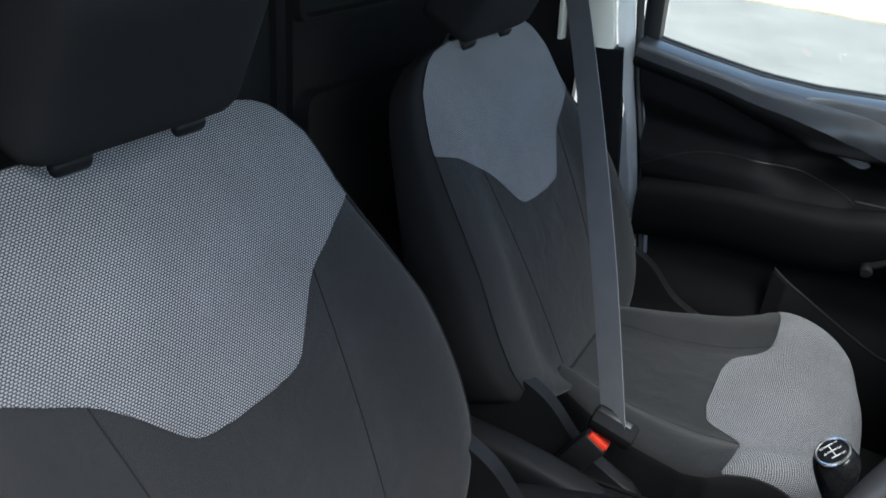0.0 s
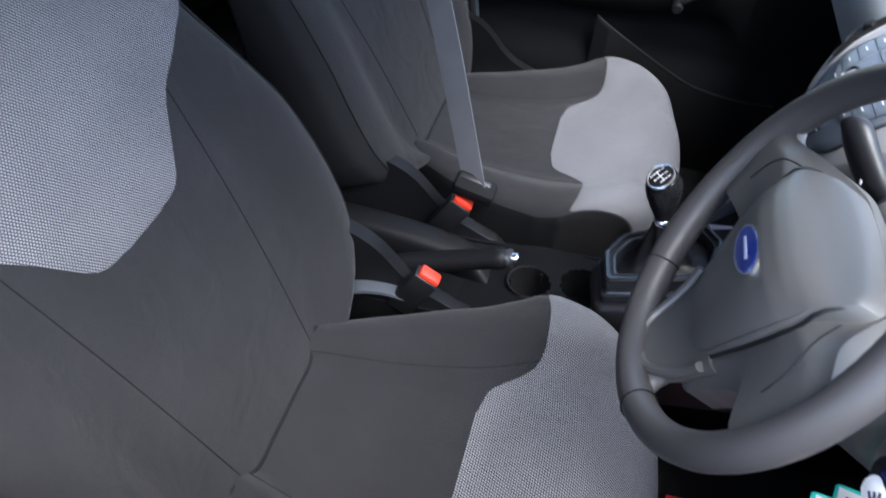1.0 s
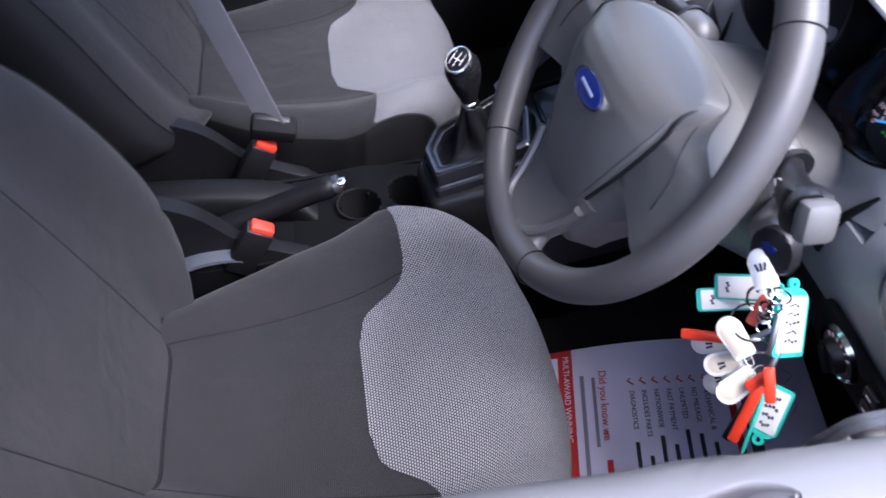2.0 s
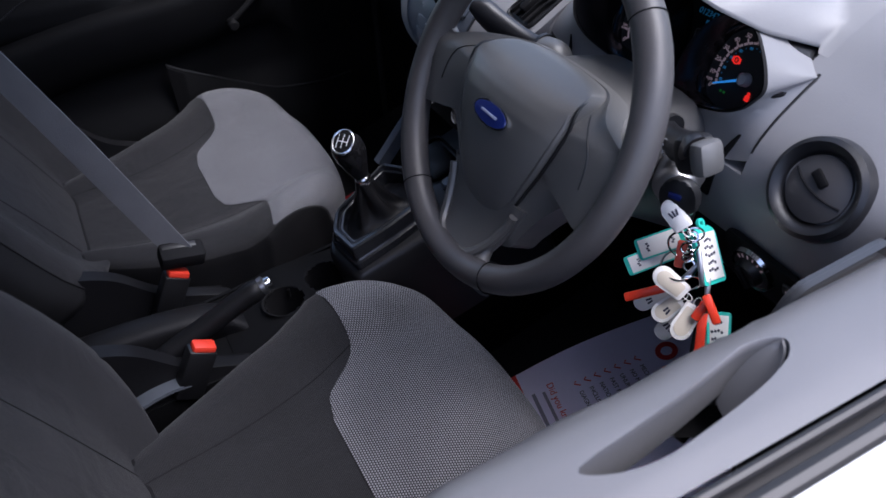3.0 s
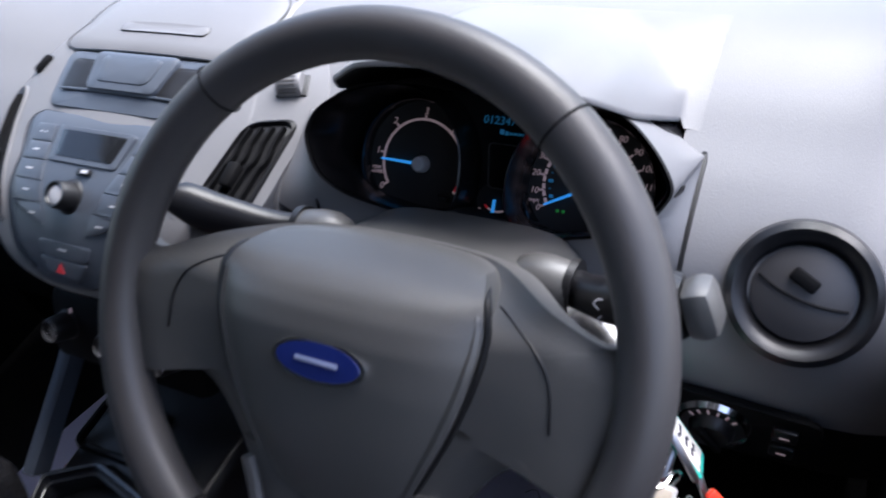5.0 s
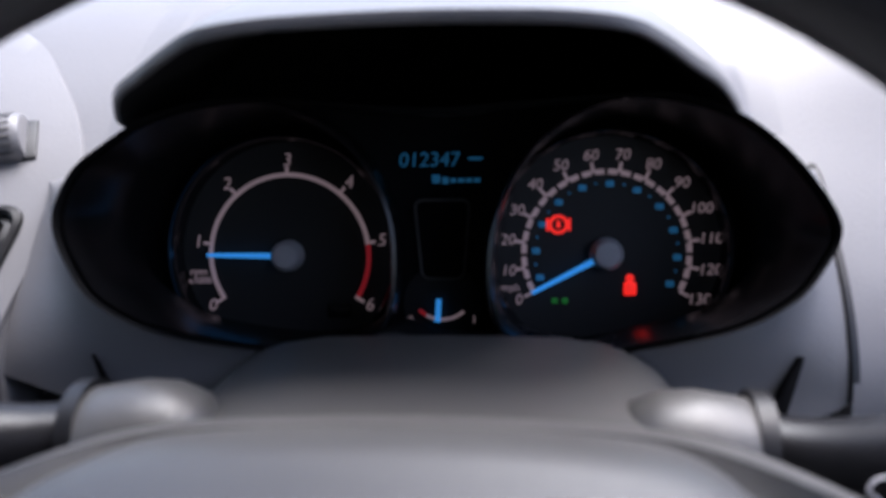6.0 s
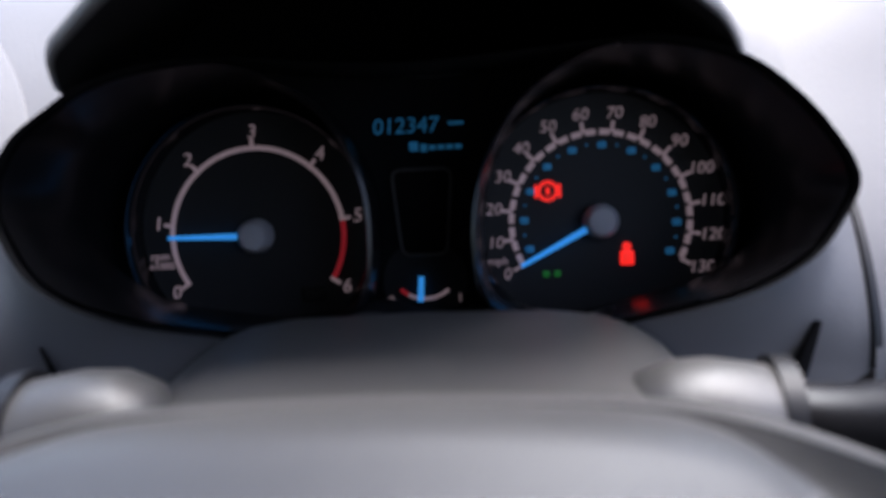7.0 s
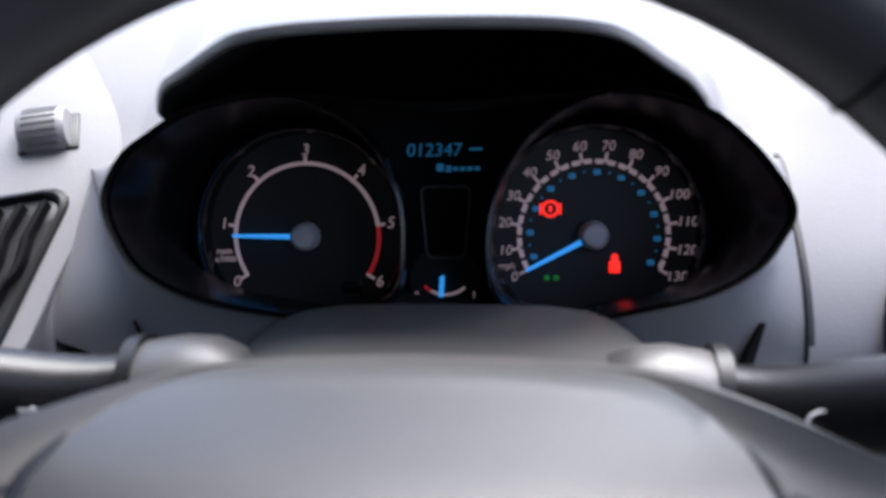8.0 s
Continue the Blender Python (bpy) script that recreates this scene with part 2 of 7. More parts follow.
M_cloth = woven("charcoal_cloth", (0.029, 0.0285, 0.0305), (0.007, 0.007, 0.008), 0.0026, 0.3)
M_light_cloth = woven("grey_dotted_cloth", (0.232, 0.232, 0.248), (0.019, 0.019, 0.022), 0.0074, 0.5, 1.6, (0.20, 0.66))
M_head_cloth = material("black_cloth", (0.008, 0.008, 0.009), 0.95, 0, 0.3, 0.0015, 0.15, 0.1, 0.2)
M_side_cloth = material("black_side_cloth", (0.010, 0.010, 0.011), 0.92, 0, 0.3, 0.0016, 0.15, 0.1, 0.2)
M_seat_plastic = material("black_seat_plastic", (0.007, 0.007, 0.008), 0.5, 0, 0.2, 0.0012, 0.12, 0.15, 0.2)
M_dash = material("charcoal_dash_plastic", (0.154, 0.153, 0.159), 0.44, 0, 0.28, 0.0010, 0.08, 0.2, 0.42)
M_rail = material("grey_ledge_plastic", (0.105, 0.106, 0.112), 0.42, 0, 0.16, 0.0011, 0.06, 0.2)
# ledge plastic with passenger-side shade put into its colour; also on the release rims
M_ledge_shaded = material("shaded_ledge_plastic", (0.024, 0.026, 0.030), 0.32, 0, 0.16, 0.0011, 0.06, 0.2)
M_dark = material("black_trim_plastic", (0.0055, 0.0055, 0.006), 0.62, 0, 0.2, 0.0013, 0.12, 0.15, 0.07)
M_black = material("deep_black_plastic", (0.006, 0.006, 0.007), 0.45)
M_gloss = material("gloss_black", (0.008, 0.008, 0.009), 0.12)
M_wheel = material("grained_wheel_rubber", (0.046, 0.0435, 0.0445), 0.45, 0, 0.22, 0.0008, 0.08, 0.08)
M_pad = material("grained_pad_plastic", (0.078, 0.076, 0.073), 0.42, 0, 0.35, 0.0008, 0.08, 0.1, 0.7)
M_stack = material("blue_grey_satin_plastic", (0.062, 0.073, 0.092), 0.36, 0, 0.1, 0.001)
M_chrome = material("chrome", (0.75, 0.75, 0.76), 0.15, 1.0)
M_satin = material("satin_metal", (0.45, 0.45, 0.46), 0.35, 1.0)
M_red = material("red_button_plastic", (0.75, 0.045, 0.02), 0.45)
M_bracket = material("blue_grey_strap", (0.075, 0.084, 0.10), 0.5, 0, 0.2, 0.002)
M_web = material("grey_belt_webbing", (0.095, 0.097, 0.108), 0.75, 0, 0.4, 0.0016, 0.1, 0.05)
M_paint = material("white_body_paint", (0.78, 0.79, 0.80), 0.25, 0, 0, 0.002, 0.04, 0.3, 0.5, 0.6)
M_pillar = material("pale_pillar_plastic", (0.62, 0.60, 0.54), 0.6, 0, 0.2, 0.001)
M_bulk = material("black_painted_steel", (0.012, 0.012, 0.013), 0.36, 0.0, 0.1, 0.003)
M_carpet = material("black_carpet", (0.005, 0.005, 0.0055), 1.0, 0, 0.6, 0.003)
M_frame = material("satin_black_frame", (0.011, 0.012, 0.015), 0.24, 0, 0.08, 0.0011, 0.1, 0.15, 0.6)
M_console = material("dark_console_plastic", (0.009, 0.009, 0.0105), 0.36, 0, 0.15, 0.0011, 0.1, 0.15, 0.4)
M_rubber = material("black_rubber_seal", (0.010, 0.010, 0.011), 0.55)
M_glass = clear("window_glass", (0.93, 0.96, 0.95))
M_badge = material("blue_badge", (0.008, 0.016, 0.10), 0.2, 0.0, coat=0.6)
M_leather = material("black_gaiter", (0.004, 0.004, 0.005), 0.44, 0, 0.3, 0.0018, 0.12, 0.1, 0.3)
M_paper = material("lilac_white_paper", (0.80, 0.76, 0.95), 0.75, 0, 0, 0.002, 0.04, 0.2)
M_ink_red = material("red_ink", (0.62, 0.03, 0.03), 0.7)
M_ink = material("dark_ink", (0.03, 0.03, 0.05), 0.7)
M_ink_grey = material("grey_ink", (0.25, 0.24, 0.32), 0.7)
M_tag_green = material("turquoise_plastic", (0.02, 0.52, 0.42), 0.4)
M_tag_white = material("white_plastic", (0.80, 0.78, 0.74), 0.4)
M_tag_cream = material("cream_label", (0.62, 0.55, 0.44), 0.6)
M_tag_red = material("scarlet_plastic", (0.75, 0.05, 0.02), 0.35)
M_asphalt = material("worn_asphalt", (0.125, 0.119, 0.110), 0.9, 0, 0.5, 0.012, 0.15, 0.8)
M_concrete = material("pale_forecourt_gravel", (0.34, 0.285, 0.21), 0.95, 0, 0.6, 0.02, 0.2, 0.4)
M_wallpaint = material("cream_render", (0.60, 0.55, 0.46), 0.85, 0, 0.3, 0.01, 0.1, 1.0)
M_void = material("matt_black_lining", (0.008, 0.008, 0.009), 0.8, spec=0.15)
M_dial = material("dial_face", (0.028, 0.028, 0.029), 0.55, spec=0.3)
M_mark = glowing("pinkish_dial_print", (0.47, 0.36, 0.385), 0.062)
M_markred = glowing("red_dial_print", (0.4, 0.02, 0.03), 0.08)
M_blue = glowing("blue_pointer", (0.03, 0.32, 0.85), 0.16)
M_lcd = glowing("blue_digits", (0.02, 0.20, 0.40), 0.055)
M_warn = glowing("red_warning_lamp", (1.0, 0.03, 0.02), 0.2)
M_green = glowing("green_lamp", (0.02, 0.35, 0.05), 0.03)
M_hub = material("grey_pointer_cap", (0.48, 0.48, 0.50), 0.4)
M_cup = material("gloss_black_cup", (0.006, 0.006, 0.007), 0.26, 0, 0.0, 0.001, 0.1, 0.1, 0.3)
M_screen = material("dark_display", (0.008, 0.009, 0.011), 0.08)

# ---- the van's shell and the street ----
def plate(name, bm, mat, label, category, kind="structure"):
    return tagged(part(name, bm, mat), label, category, kind=kind)


ground = plate("ground", sheet(lambda u, v: (lerp(-400, 400, u), lerp(-400, 400, v), 0.0), 8, 8), M_asphalt, "worn grey asphalt road round the parked van", "ground")
verge = plate("pavement", rbox((6.5, 60, 0.10), 0.01, (-12.8, 6, -0.02)), M_concrete, "pale gravel forecourt beyond the road", "pavement")
wall_street = plate("wall_street", rbox((0.4, 70, 1.1), 0.02, (-24, 6, 0.5)), M_wallpaint, "low pale rendered wall across the street", "wall")

floor = plate("floor", rbox((1.46, 2.0, 0.05), 0.008, (-0.01, 0.62, 0.445)), M_carpet, "black carpeted cab floor", "floor")


def bulkhead():
    root = thing("wall_bulkhead", "black painted steel bulkhead with pressed ribs behind the seats", "bulkhead", kind="structure")
    part("panel", rbox((1.56, 0.03, 1.42), 0.004, (-0.01, -0.400, 1.12)), M_bulk, root)
    # pressed frames standing proud of the sheet
    for cx, cz, w, h in ((-0.42, 1.37, 0.43, 0.38), (-0.43, 0.90, 0.40, 0.32), (0.25, 1.40, 0.54, 0.36), (0.25, 0.99, 0.54, 0.32), (-0.172, 1.15, 0.040, 1.2)):
        ring = [(w / 2 * sx, h / 2 * sz) for sx, sz in ((-1, -1), (1, -1), (1, 1), (-1, 1))]
        out = rounded(ring, 0.03)
        loops = []
        for k, d in ((1.0, 0.0), (0.985, 0.014), (0.955, 0.014), (0.935, 0.0)):
            loops.append([(cx + p[0] * k, -0.3850 + d, cz + p[1] * (1 - (1 - k) * w / h)) for p in out])
        part("pressed_rib", loft(loops, caps=False), M_bulk, root)
    return root


def rounded(poly, r, n=5):
    """The outline with its corners rounded by r."""
    out = []
    m = len(poly)
    for i in range(m):
        p, a, b = Vector(poly[i]), Vector(poly[i - 1]), Vector(poly[(i + 1) % m])
        da, db = (a - p), (b - p)
        k = min(r, da.length * 0.45, db.length * 0.45)
        s, e = p + da.normalized() * k, p + db.normalized() * k
        for j in range(n + 1):
            t = j / n
            out.append(tuple((1 - t) ** 2 * s + 2 * t * (1 - t) * p + t * t * e))
    return out


wall_bulkhead = bulkhead()
# roof out of view; its front edge is brought forward to shade the seats
ceiling = plate("ceiling", rbox((1.50, 1.17, 0.05), 0.01, (-0.01, 0.155, 1.83)), material("grey_headlining", (0.34, 0.335, 0.32), 0.95, 0, 0.3, 0.002), "unseen pale grey headlining, run forward to shade the seats", "ceiling")


def band(name, pts, w, t, across, mat, label, category="pillar"):
    return plate(name, ribbon(pts, across, w, t), mat, label, category)


for s in (-1, 1):
    cx = -0.01
    # windscreen pillar, rear door pillar, sills and cowl sides
    band("trim", [(cx + s * 0.735, 1.26, 1.14), (cx + s * 0.70, 0.99, 1.45), (cx + s * 0.66, 0.72, 1.80)], 0.075, 0.05, (s * 0.8, 0.5, 0.2), M_pillar, "pale windscreen pillar trim")
    plate("wall_sill", rbox((0.06, 2.1, 0.16), 0.015, (cx + s * 0.735, 0.45, 0.45)), M_paint, "white painted door sill", "sill")
    band("trim", [(cx + s * 0.712, 1.15, 1.18), (cx + s * 0.715, 1.15, 0.45)], 0.56, 0.03, (0, 1, 0), M_dark, "black kick panel beside the footwell", "panel")
    band("trim", [(cx + s * 0.70, 0.72, 1.815), (cx + s * 0.70, -0.40, 1.815)], 0.09, 0.06, (s, 0, 0), M_paint, "white painted roof rail", "rail")
front_wall = plate("wall_front", rbox((1.5, 0.03, 0.75), 0.01, (-0.01, 1.36, 0.78)), M_carpet, "black insulated firewall behind the footwells", "wall")


def screen(name, pts, label):
    a, b, c, d = [Vector(p) for p in pts]
    bm = sheet(lambda u, v: a.lerp(b, u).lerp(d.lerp(c, u), v) + Vector((0, 0.05 * (1 - (2 * u - 1) ** 2), 0)), 12, 6, 0.004)
    ob = plate(name, bm, M_glass, label, "window")
    ob.visible_shadow = False
    return ob


window_1 = screen("window_1", ((-0.735, 1.29, 1.185), (0.715, 1.29, 1.185), (0.65, 0.75, 1.80), (-0.67, 0.75, 1.80)), "clear raked windscreen above the dashboard")
cowl = plate("trim", sheet(lambda u, v: (lerp(-0.74, 0.72, u), lerp(1.287, 1.335, v) + 0.05 * (1 - (2 * u - 1) ** 2), lerp(1.203, 1.196, v)), 12, 3, 0.02), M_rail, "grey scuttle panel under the windscreen", "cowl")
bonnet = plate("bonnet", sheet(lambda u, v: (lerp(-0.72, 0.70, u), lerp(1.345, 2.2, v) + 0.05 * (1 - (2 * u - 1) ** 2), 1.162 + 0.03 * (1 - (2 * u - 1) ** 2) - 0.45 * v * v), 14, 8, 0.02), M_paint, "white painted bonnet in front of the windscreen", "bonnet")

plate("trim", tube([(x, 1.268 + 0.05 * (1 - ((x + 0.01) / 0.73) ** 2), 1.198) for x in [lerp(-0.70, 0.68, k / 30) for k in range(31)]], 0.006, 8), M_rubber, "black rubber seal along the foot of the windscreen", "seal")

# ---- seats ----
REC = radians(29)


def back_centre(s):
    """Middle of the backrest's front skin at height s metres along it, from the bite."""
    y = 0.142 - math.sin(REC) * s + 0.010 * math.sin(math.pi * min(1, s / 0.45))
    return Vector((0, y, 0.705 + math.cos(REC) * s))


BACK_N = Vector((0, math.cos(REC), math.sin(REC)))
BACK_W = [(-0.03, 0.130), (-0.012, 0.185), (0.0, 0.222), (0.02, 0.258), (0.055, 0.295), (0.10, 0.313), (0.15, 0.319), (0.20, 0.318), (0.28, 0.309), (0.36, 0.289), (0.42, 0.271), (0.48, 0.254), (0.515, 0.240), (0.540, 0.217), (0.556, 0.197), (0.567, 0.172), (0.574, 0.13)]
BACK_T = [(-0.03, 0.10), (0.1, 0.125), (0.3, 0.115), (0.45, 0.085), (0.53, 0.070), (0.56, 0.052), (0.569, 0.035), (0.574, 0.012)]


def back_dip(x, w, s):
    k = abs(x) / w
    wing = 0.036 * (1 - step(0.24, 0.46, s) * 0.90)
    return wing * step(0.50, 0.82, k) * (1 - 0.3 * step(0.86, 1.0, k))


def back_front(x, s, lift=0.0):
    w, t = along(BACK_W, s), along(BACK_T, s)
    k = min(0.9999, abs(x) / w)
    d = t * 0.5 * ((1 - k ** 5) ** 0.2) - t * 0.5 + back_dip(x, w, s)
    return back_centre(s) + Vector((x, 0, 0)) + BACK_N * (d + lift)


def back_loop(s, n=56):
    """A closed section of the backrest: the shaped front, then a plain rounded rear."""
    w, t = along(BACK_W, s), along(BACK_T, s)
    loop = [back_front(w * math.sin(math.pi / 2 * (-1 + 2 * i / n)), s) for i in range(n + 1)]
    for i in range(1, 16):
        a = math.pi * i / 16
        c, q = math.cos(a), math.sin(a)
        loop.append(back_centre(s) + Vector((w * math.copysign(abs(c) ** 0.4, c), 0, 0)) + BACK_N * (-t * 0.5 - t * 0.5 * q ** 0.4))
    return loop


CUSHION = [(0.10, 0.690), (0.17, 0.692), (0.26, 0.692), (0.36, 0.704), (0.44, 0.724), (0.51, 0.742), (0.555, 0.742), (0.585, 0.722), (0.598, 0.685), (0.598, 0.64), (0.590, 0.585)]
CUSH_W = [(0.0, 0.120), (0.05, 0.140), (0.10, 0.160), (0.16, 0.188), (0.24, 0.224), (0.33, 0.253), (0.42, 0.262), (0.50, 0.255), (0.58, 0.243), (0.65, 0.230), (0.72, 0.221), (0.80, 0.214), (1.0, 0.206)]
_cush = spline([(0, y, z) for y, z in CUSHION], 80)


def cush_at(s):
    f = s * 80
    i = min(int(f), 79)
    p = _cush[i].lerp(_cush[i + 1], f - i)
    t = (_cush[min(i + 2, 80)] - _cush[max(i - 1, 0)]).normalized()
    return p, Vector((0, -t.z, t.y))


def cush_top(x, s, lift=0.0):
    p, nrm = cush_at(s)
    w = along(CUSH_W, s)
    k = min(0.9999, abs(x) / w)
    wing = 0.026 * step(0.50, 0.78, k) * (1 - step(0.55, 0.8, s))
    d = 0.05 * ((1 - k ** 6) ** (1 / 6)) - 0.05 + wing
    bow = step(0.28, 0.56, s) * (0.008 - 0.080 * (abs(x) / 0.25) ** 2.6)
    return p + Vector((x, bow, 0)) + nrm * (d + lift)


def cushion_loops():
    """Sections across the cushion: the shaped top, then the plain sides and underside."""
    loops = []
    for j in range(61):
        s = j / 60
        w = along(CUSH_W, s)
        p, nrm = cush_at(s)
        top = [cush_top(w * math.sin(math.pi / 2 * (-1 + 2 * i / 40)), s) for i in range(41)]
        bow = step(0.28, 0.56, s)
        under = [Vector((w * k, (min(p.y, 0.56) if s > 0.6 else p.y) + bow * (0.004 - 0.080 * (w * abs(k) / 0.25) ** 2.6), 0.585)) for k in (0.99, 0.6, 0.2, -0.2, -0.6, -0.99)]
        loops.append((top, under))
    return loops


def insert_patch(surface, half, s0, s1, n, lift, v_scale):
    """A panel of other cloth sewn into a surface, its half width given along the surface."""
    nu = 56

    def f(u, v):
        s = lerp(s0, s1, v)
        return surface((2 * u - 1) * half(s), s, lift)

    bm = bmesh.new()
    layer = bm.loops.layers.uv.new("UVMap")
    rows = [[bm.verts.new(f(i / nu, j / n)) for i in range(nu + 1)] for j in range(n + 1)]
    for j in range(n):
        for i in range(nu):
            fc = bm.faces.new((rows[j][i], rows[j][i + 1], rows[j + 1][i + 1], rows[j + 1][i]))
            for lp, (ii, jj) in zip(fc.loops, ((i, j), (i + 1, j), (i + 1, j + 1), (i, j + 1))):
                s = lerp(s0, s1, jj / n)
                lp[layer].uv = ((2 * ii / nu - 1) * half(s), s * v_scale)
    return bm


def smooth(table):
    """The same table, finer and with its corners rounded."""
    return [(p.x, p.y) for p in spline([(a, b, 0) for a, b in table], 40)]


def seam(surface, line, lift=0.0002, r=0.0009):
    return tube([surface(x, s, lift) for x, s in line], r, 6)


def seat(label):
    root = thing("front_seat", label, "seat", "front seats", at=(0, 0, 0.47))
    inv = Matrix.Translation((0, 0, -0.47))

    def add(name, bm, mat, parent=root, lab=""):
        bm.transform(inv)
        return part(name, bm, mat, parent, lab, 60)

    # backrest
    heights = [-0.03 + 0.58 * j / 60 for j in range(61)] + [0.554, 0.558, 0.562, 0.566, 0.569, 0.572, 0.574]
    rows = [back_loop(s) for s in heights]
    edge = 7
    back = add("backrest", loft([r[edge:57 - edge] for r in rows], closed=False, caps=False, uv=lambda i, j: (i * 0.0115, j * 0.0101)), M_cloth, root, "charcoal woven backrest with raised side wings")
    add("back_shell", merge(loft([r[56 - edge:] + r[:edge + 1] for r in rows], closed=False, caps=False)), M_side_cloth, back, "black cloth sides and rear of the backrest")
    for q in (edge, 56 - edge):
        add("piping", tube([r[q] + BACK_N * 0.0004 for r in rows[3:62]], 0.0016, 6), M_side_cloth, back)
    back_line = smooth([(0.290, 0.030), (0.293, 0.060), (0.302, 0.078), (0.322, 0.096), (0.350, 0.120), (0.366, 0.136), (0.378, 0.152), (0.394, 0.180), (0.410, 0.206), (0.424, 0.240), (0.432, 0.262)])
    half = lambda s: along(back_line, s) if s < 0.43 else along(BACK_W, s) * 0.93
    half2 = lambda s: min(half(s), along(BACK_W, s) * 0.93)
    add("shoulder_panel", insert_patch(back_front, half2, 0.290, 0.5725, 90, 0.0022, 1.0), M_light_cloth, back, "pale grey dotted cloth shoulder panel")
    for sx in (-1, 1):
        add("seam", seam(back_front, [(sx * lerp(0.102, 0.147, k / 20), lerp(0.0, 0.375, k / 20)) for k in range(21)]), M_head_cloth, back)
    # cushion
    rows = cushion_loops()
    cushion = add("seat_cushion", loft([t[2:39] for t, u in rows], closed=False, caps=False, uv=lambda i, j: (i * 0.0125, j * 0.0105)), M_cloth, root, "charcoal woven seat cushion")
    add("cushion_side", loft([t[38:] + u + t[:3] for t, u in rows], closed=False, caps=False), M_side_cloth, cushion, "black cloth sides of the cushion")
    cush_line = smooth([(0.316, 0.060), (0.322, 0.090), (0.338, 0.108), (0.376, 0.128), (0.400, 0.144), (0.415, 0.162), (0.430, 0.190), (0.448, 0.226), (0.464, 0.262)])
    chalf = lambda s: min(along(cush_line, s) if s < 0.46 else 1, along(CUSH_W, s) * 0.985)
    add("front_panel", insert_patch(cush_top, chalf, 0.316, 0.93, 60, 0.0020, 0.63), M_light_cloth, cushion, "pale grey dotted cloth front panel")
    for sx in (-1, 1):
        add("seam", seam(cush_top, [(sx * lerp(0.088, 0.152, k / 16), lerp(0.04, 0.405, k / 16)) for k in range(17)]), M_head_cloth, cushion)
    # black tube painting in the shade of the crease where the backrest meets the cushion
    crease = []
    for i in range(25):
        x = lerp(-0.165, 0.165, i / 24)
        pairs = [(back_front(x, lerp(-0.025, 0.10, a / 30)), cush_top(x, lerp(0.0, 0.30, b / 30))) for a in range(31) for b in range(31)]
        near = min(pairs, key=lambda q: (q[0] - q[1]).length)
        crease.append((near[0] + near[1]) / 2)
    add("seam", tube(spline(crease[::3], 32), 0.0034, 8), M_head_cloth, back)
    # head restraint on two posts
    top = back_centre(0.572)
    head_m = Matrix.Translation(top + Vector((0, 0.012, -0.030))) @ Matrix.Rotation(-REC * 0.75, 4, "X")
    loops = []
    for j in range(17):
        k = j / 16
        z = lerp(0.028, 0.222, k)
        w = 0.122 * (1 - 0.10 * k) * (1 - 0.5 * max(0, (k - 0.86) / 0.14) ** 2) * (1 - 0.22 * max(0, (0.10 - k) / 0.10) ** 2)
        t = 0.052 * (1 - 0.55 * max(0, (k - 0.8) / 0.2) ** 2) * (1 - 0.3 * max(0, (0.12 - k) / 0.12) ** 2)
        loops.append([head_m @ Vector((w * math.copysign(abs(math.cos(a)) ** 0.3, math.cos(a)), -0.045 + t * math.copysign(abs(math.sin(a)) ** 0.32, math.sin(a)) + 0.012 * k, z)) for a in [2 * math.pi * i / 36 for i in range(36)]])
    head = add("headrest", loft(loops), M_head_cloth, root, "black cloth headrest")
    for sx in (-1, 1):
        add("post", tube([head_m @ Vector((sx * 0.062, -0.045, z)) for z in (-0.06, 0.0, 0.05)], 0.006, 10), M_satin, head)
        add("guide_collar", rbox((0.040, 0.034, 0.016), 0.005, head_m @ Matrix.Translation((sx * 0.066, -0.022, 0.020))), M_seat_plastic, head)
    # recliner covers, base frame and runners
    for sx in (-1, 1):
        prof = rounded([(0.02, 0.62), (0.33, 0.60), (0.345, 0.655), (0.235, 0.700), (0.175, 0.765), (0.11, 0.790), (0.055, 0.765), (0.03, 0.69)], 0.03)
        m = Matrix.Translation((sx * 0.262 - 0.012, 0, 0)) @ Matrix(((0, 0, 1, 0), (1, 0, 0, 0), (0, 1, 0, 0), (0, 0, 0, 1)))
        add("recliner_cover", prism(prof, 0.024, 0.006, m), M_seat_plastic, root, "black plastic side cover")
        add("runner", rbox((0.04, 0.44, 0.05), 0.006, (sx * 0.19, 0.32, 0.497)), M_black, root)
    add("seat_base", rbox((0.40, 0.40, 0.09), 0.02, (0, 0.33, 0.56)), M_black, root)
    return root


driver_seat = seat("charcoal cloth driver seat with pale dotted panels")
driver_seat.matrix_world = Matrix.Translation((0.325, 0, 0.47))
passenger_seat = copy_thing(driver_seat, Matrix.Translation((-0.384, 0.004, 0.456)))
passenger_seat["label"] = "charcoal cloth passenger seat with a belt fastened across it"


def buckle(x, y, z, lean, turn, label, strap=True):
    """A belt buckle on its stalk beside a seat; its red button faces up and forward."""
    root = thing("belt_buckle", label, "buckle", "belt buckles", at=pose(x, y, z, lean, 0, turn))
    part("casing", rbox((0.026, 0.040, 0.085), 0.006, (0, 0, -0.046)), M_black, root)
    part("release_button", rbox((0.020, 0.032, 0.012), 0.004, (0, 0.001, -0.002)), M_red, root, "bright red release button")
    if strap:
        part("anchor_strap", ribbon(spline([(0.0, -0.004, -0.060), (0.0, -0.030, -0.072), (0.002, -0.058, -0.092), (0.006, -0.080, -0.118), (0.010, -0.092, -0.150)], 14), (1.0, 0.0, 0.1), [0.026 + 0.004 * k / 14 for k in range(15)], 0.005), M_bracket, root, "blue-grey anchor strap")
    return root


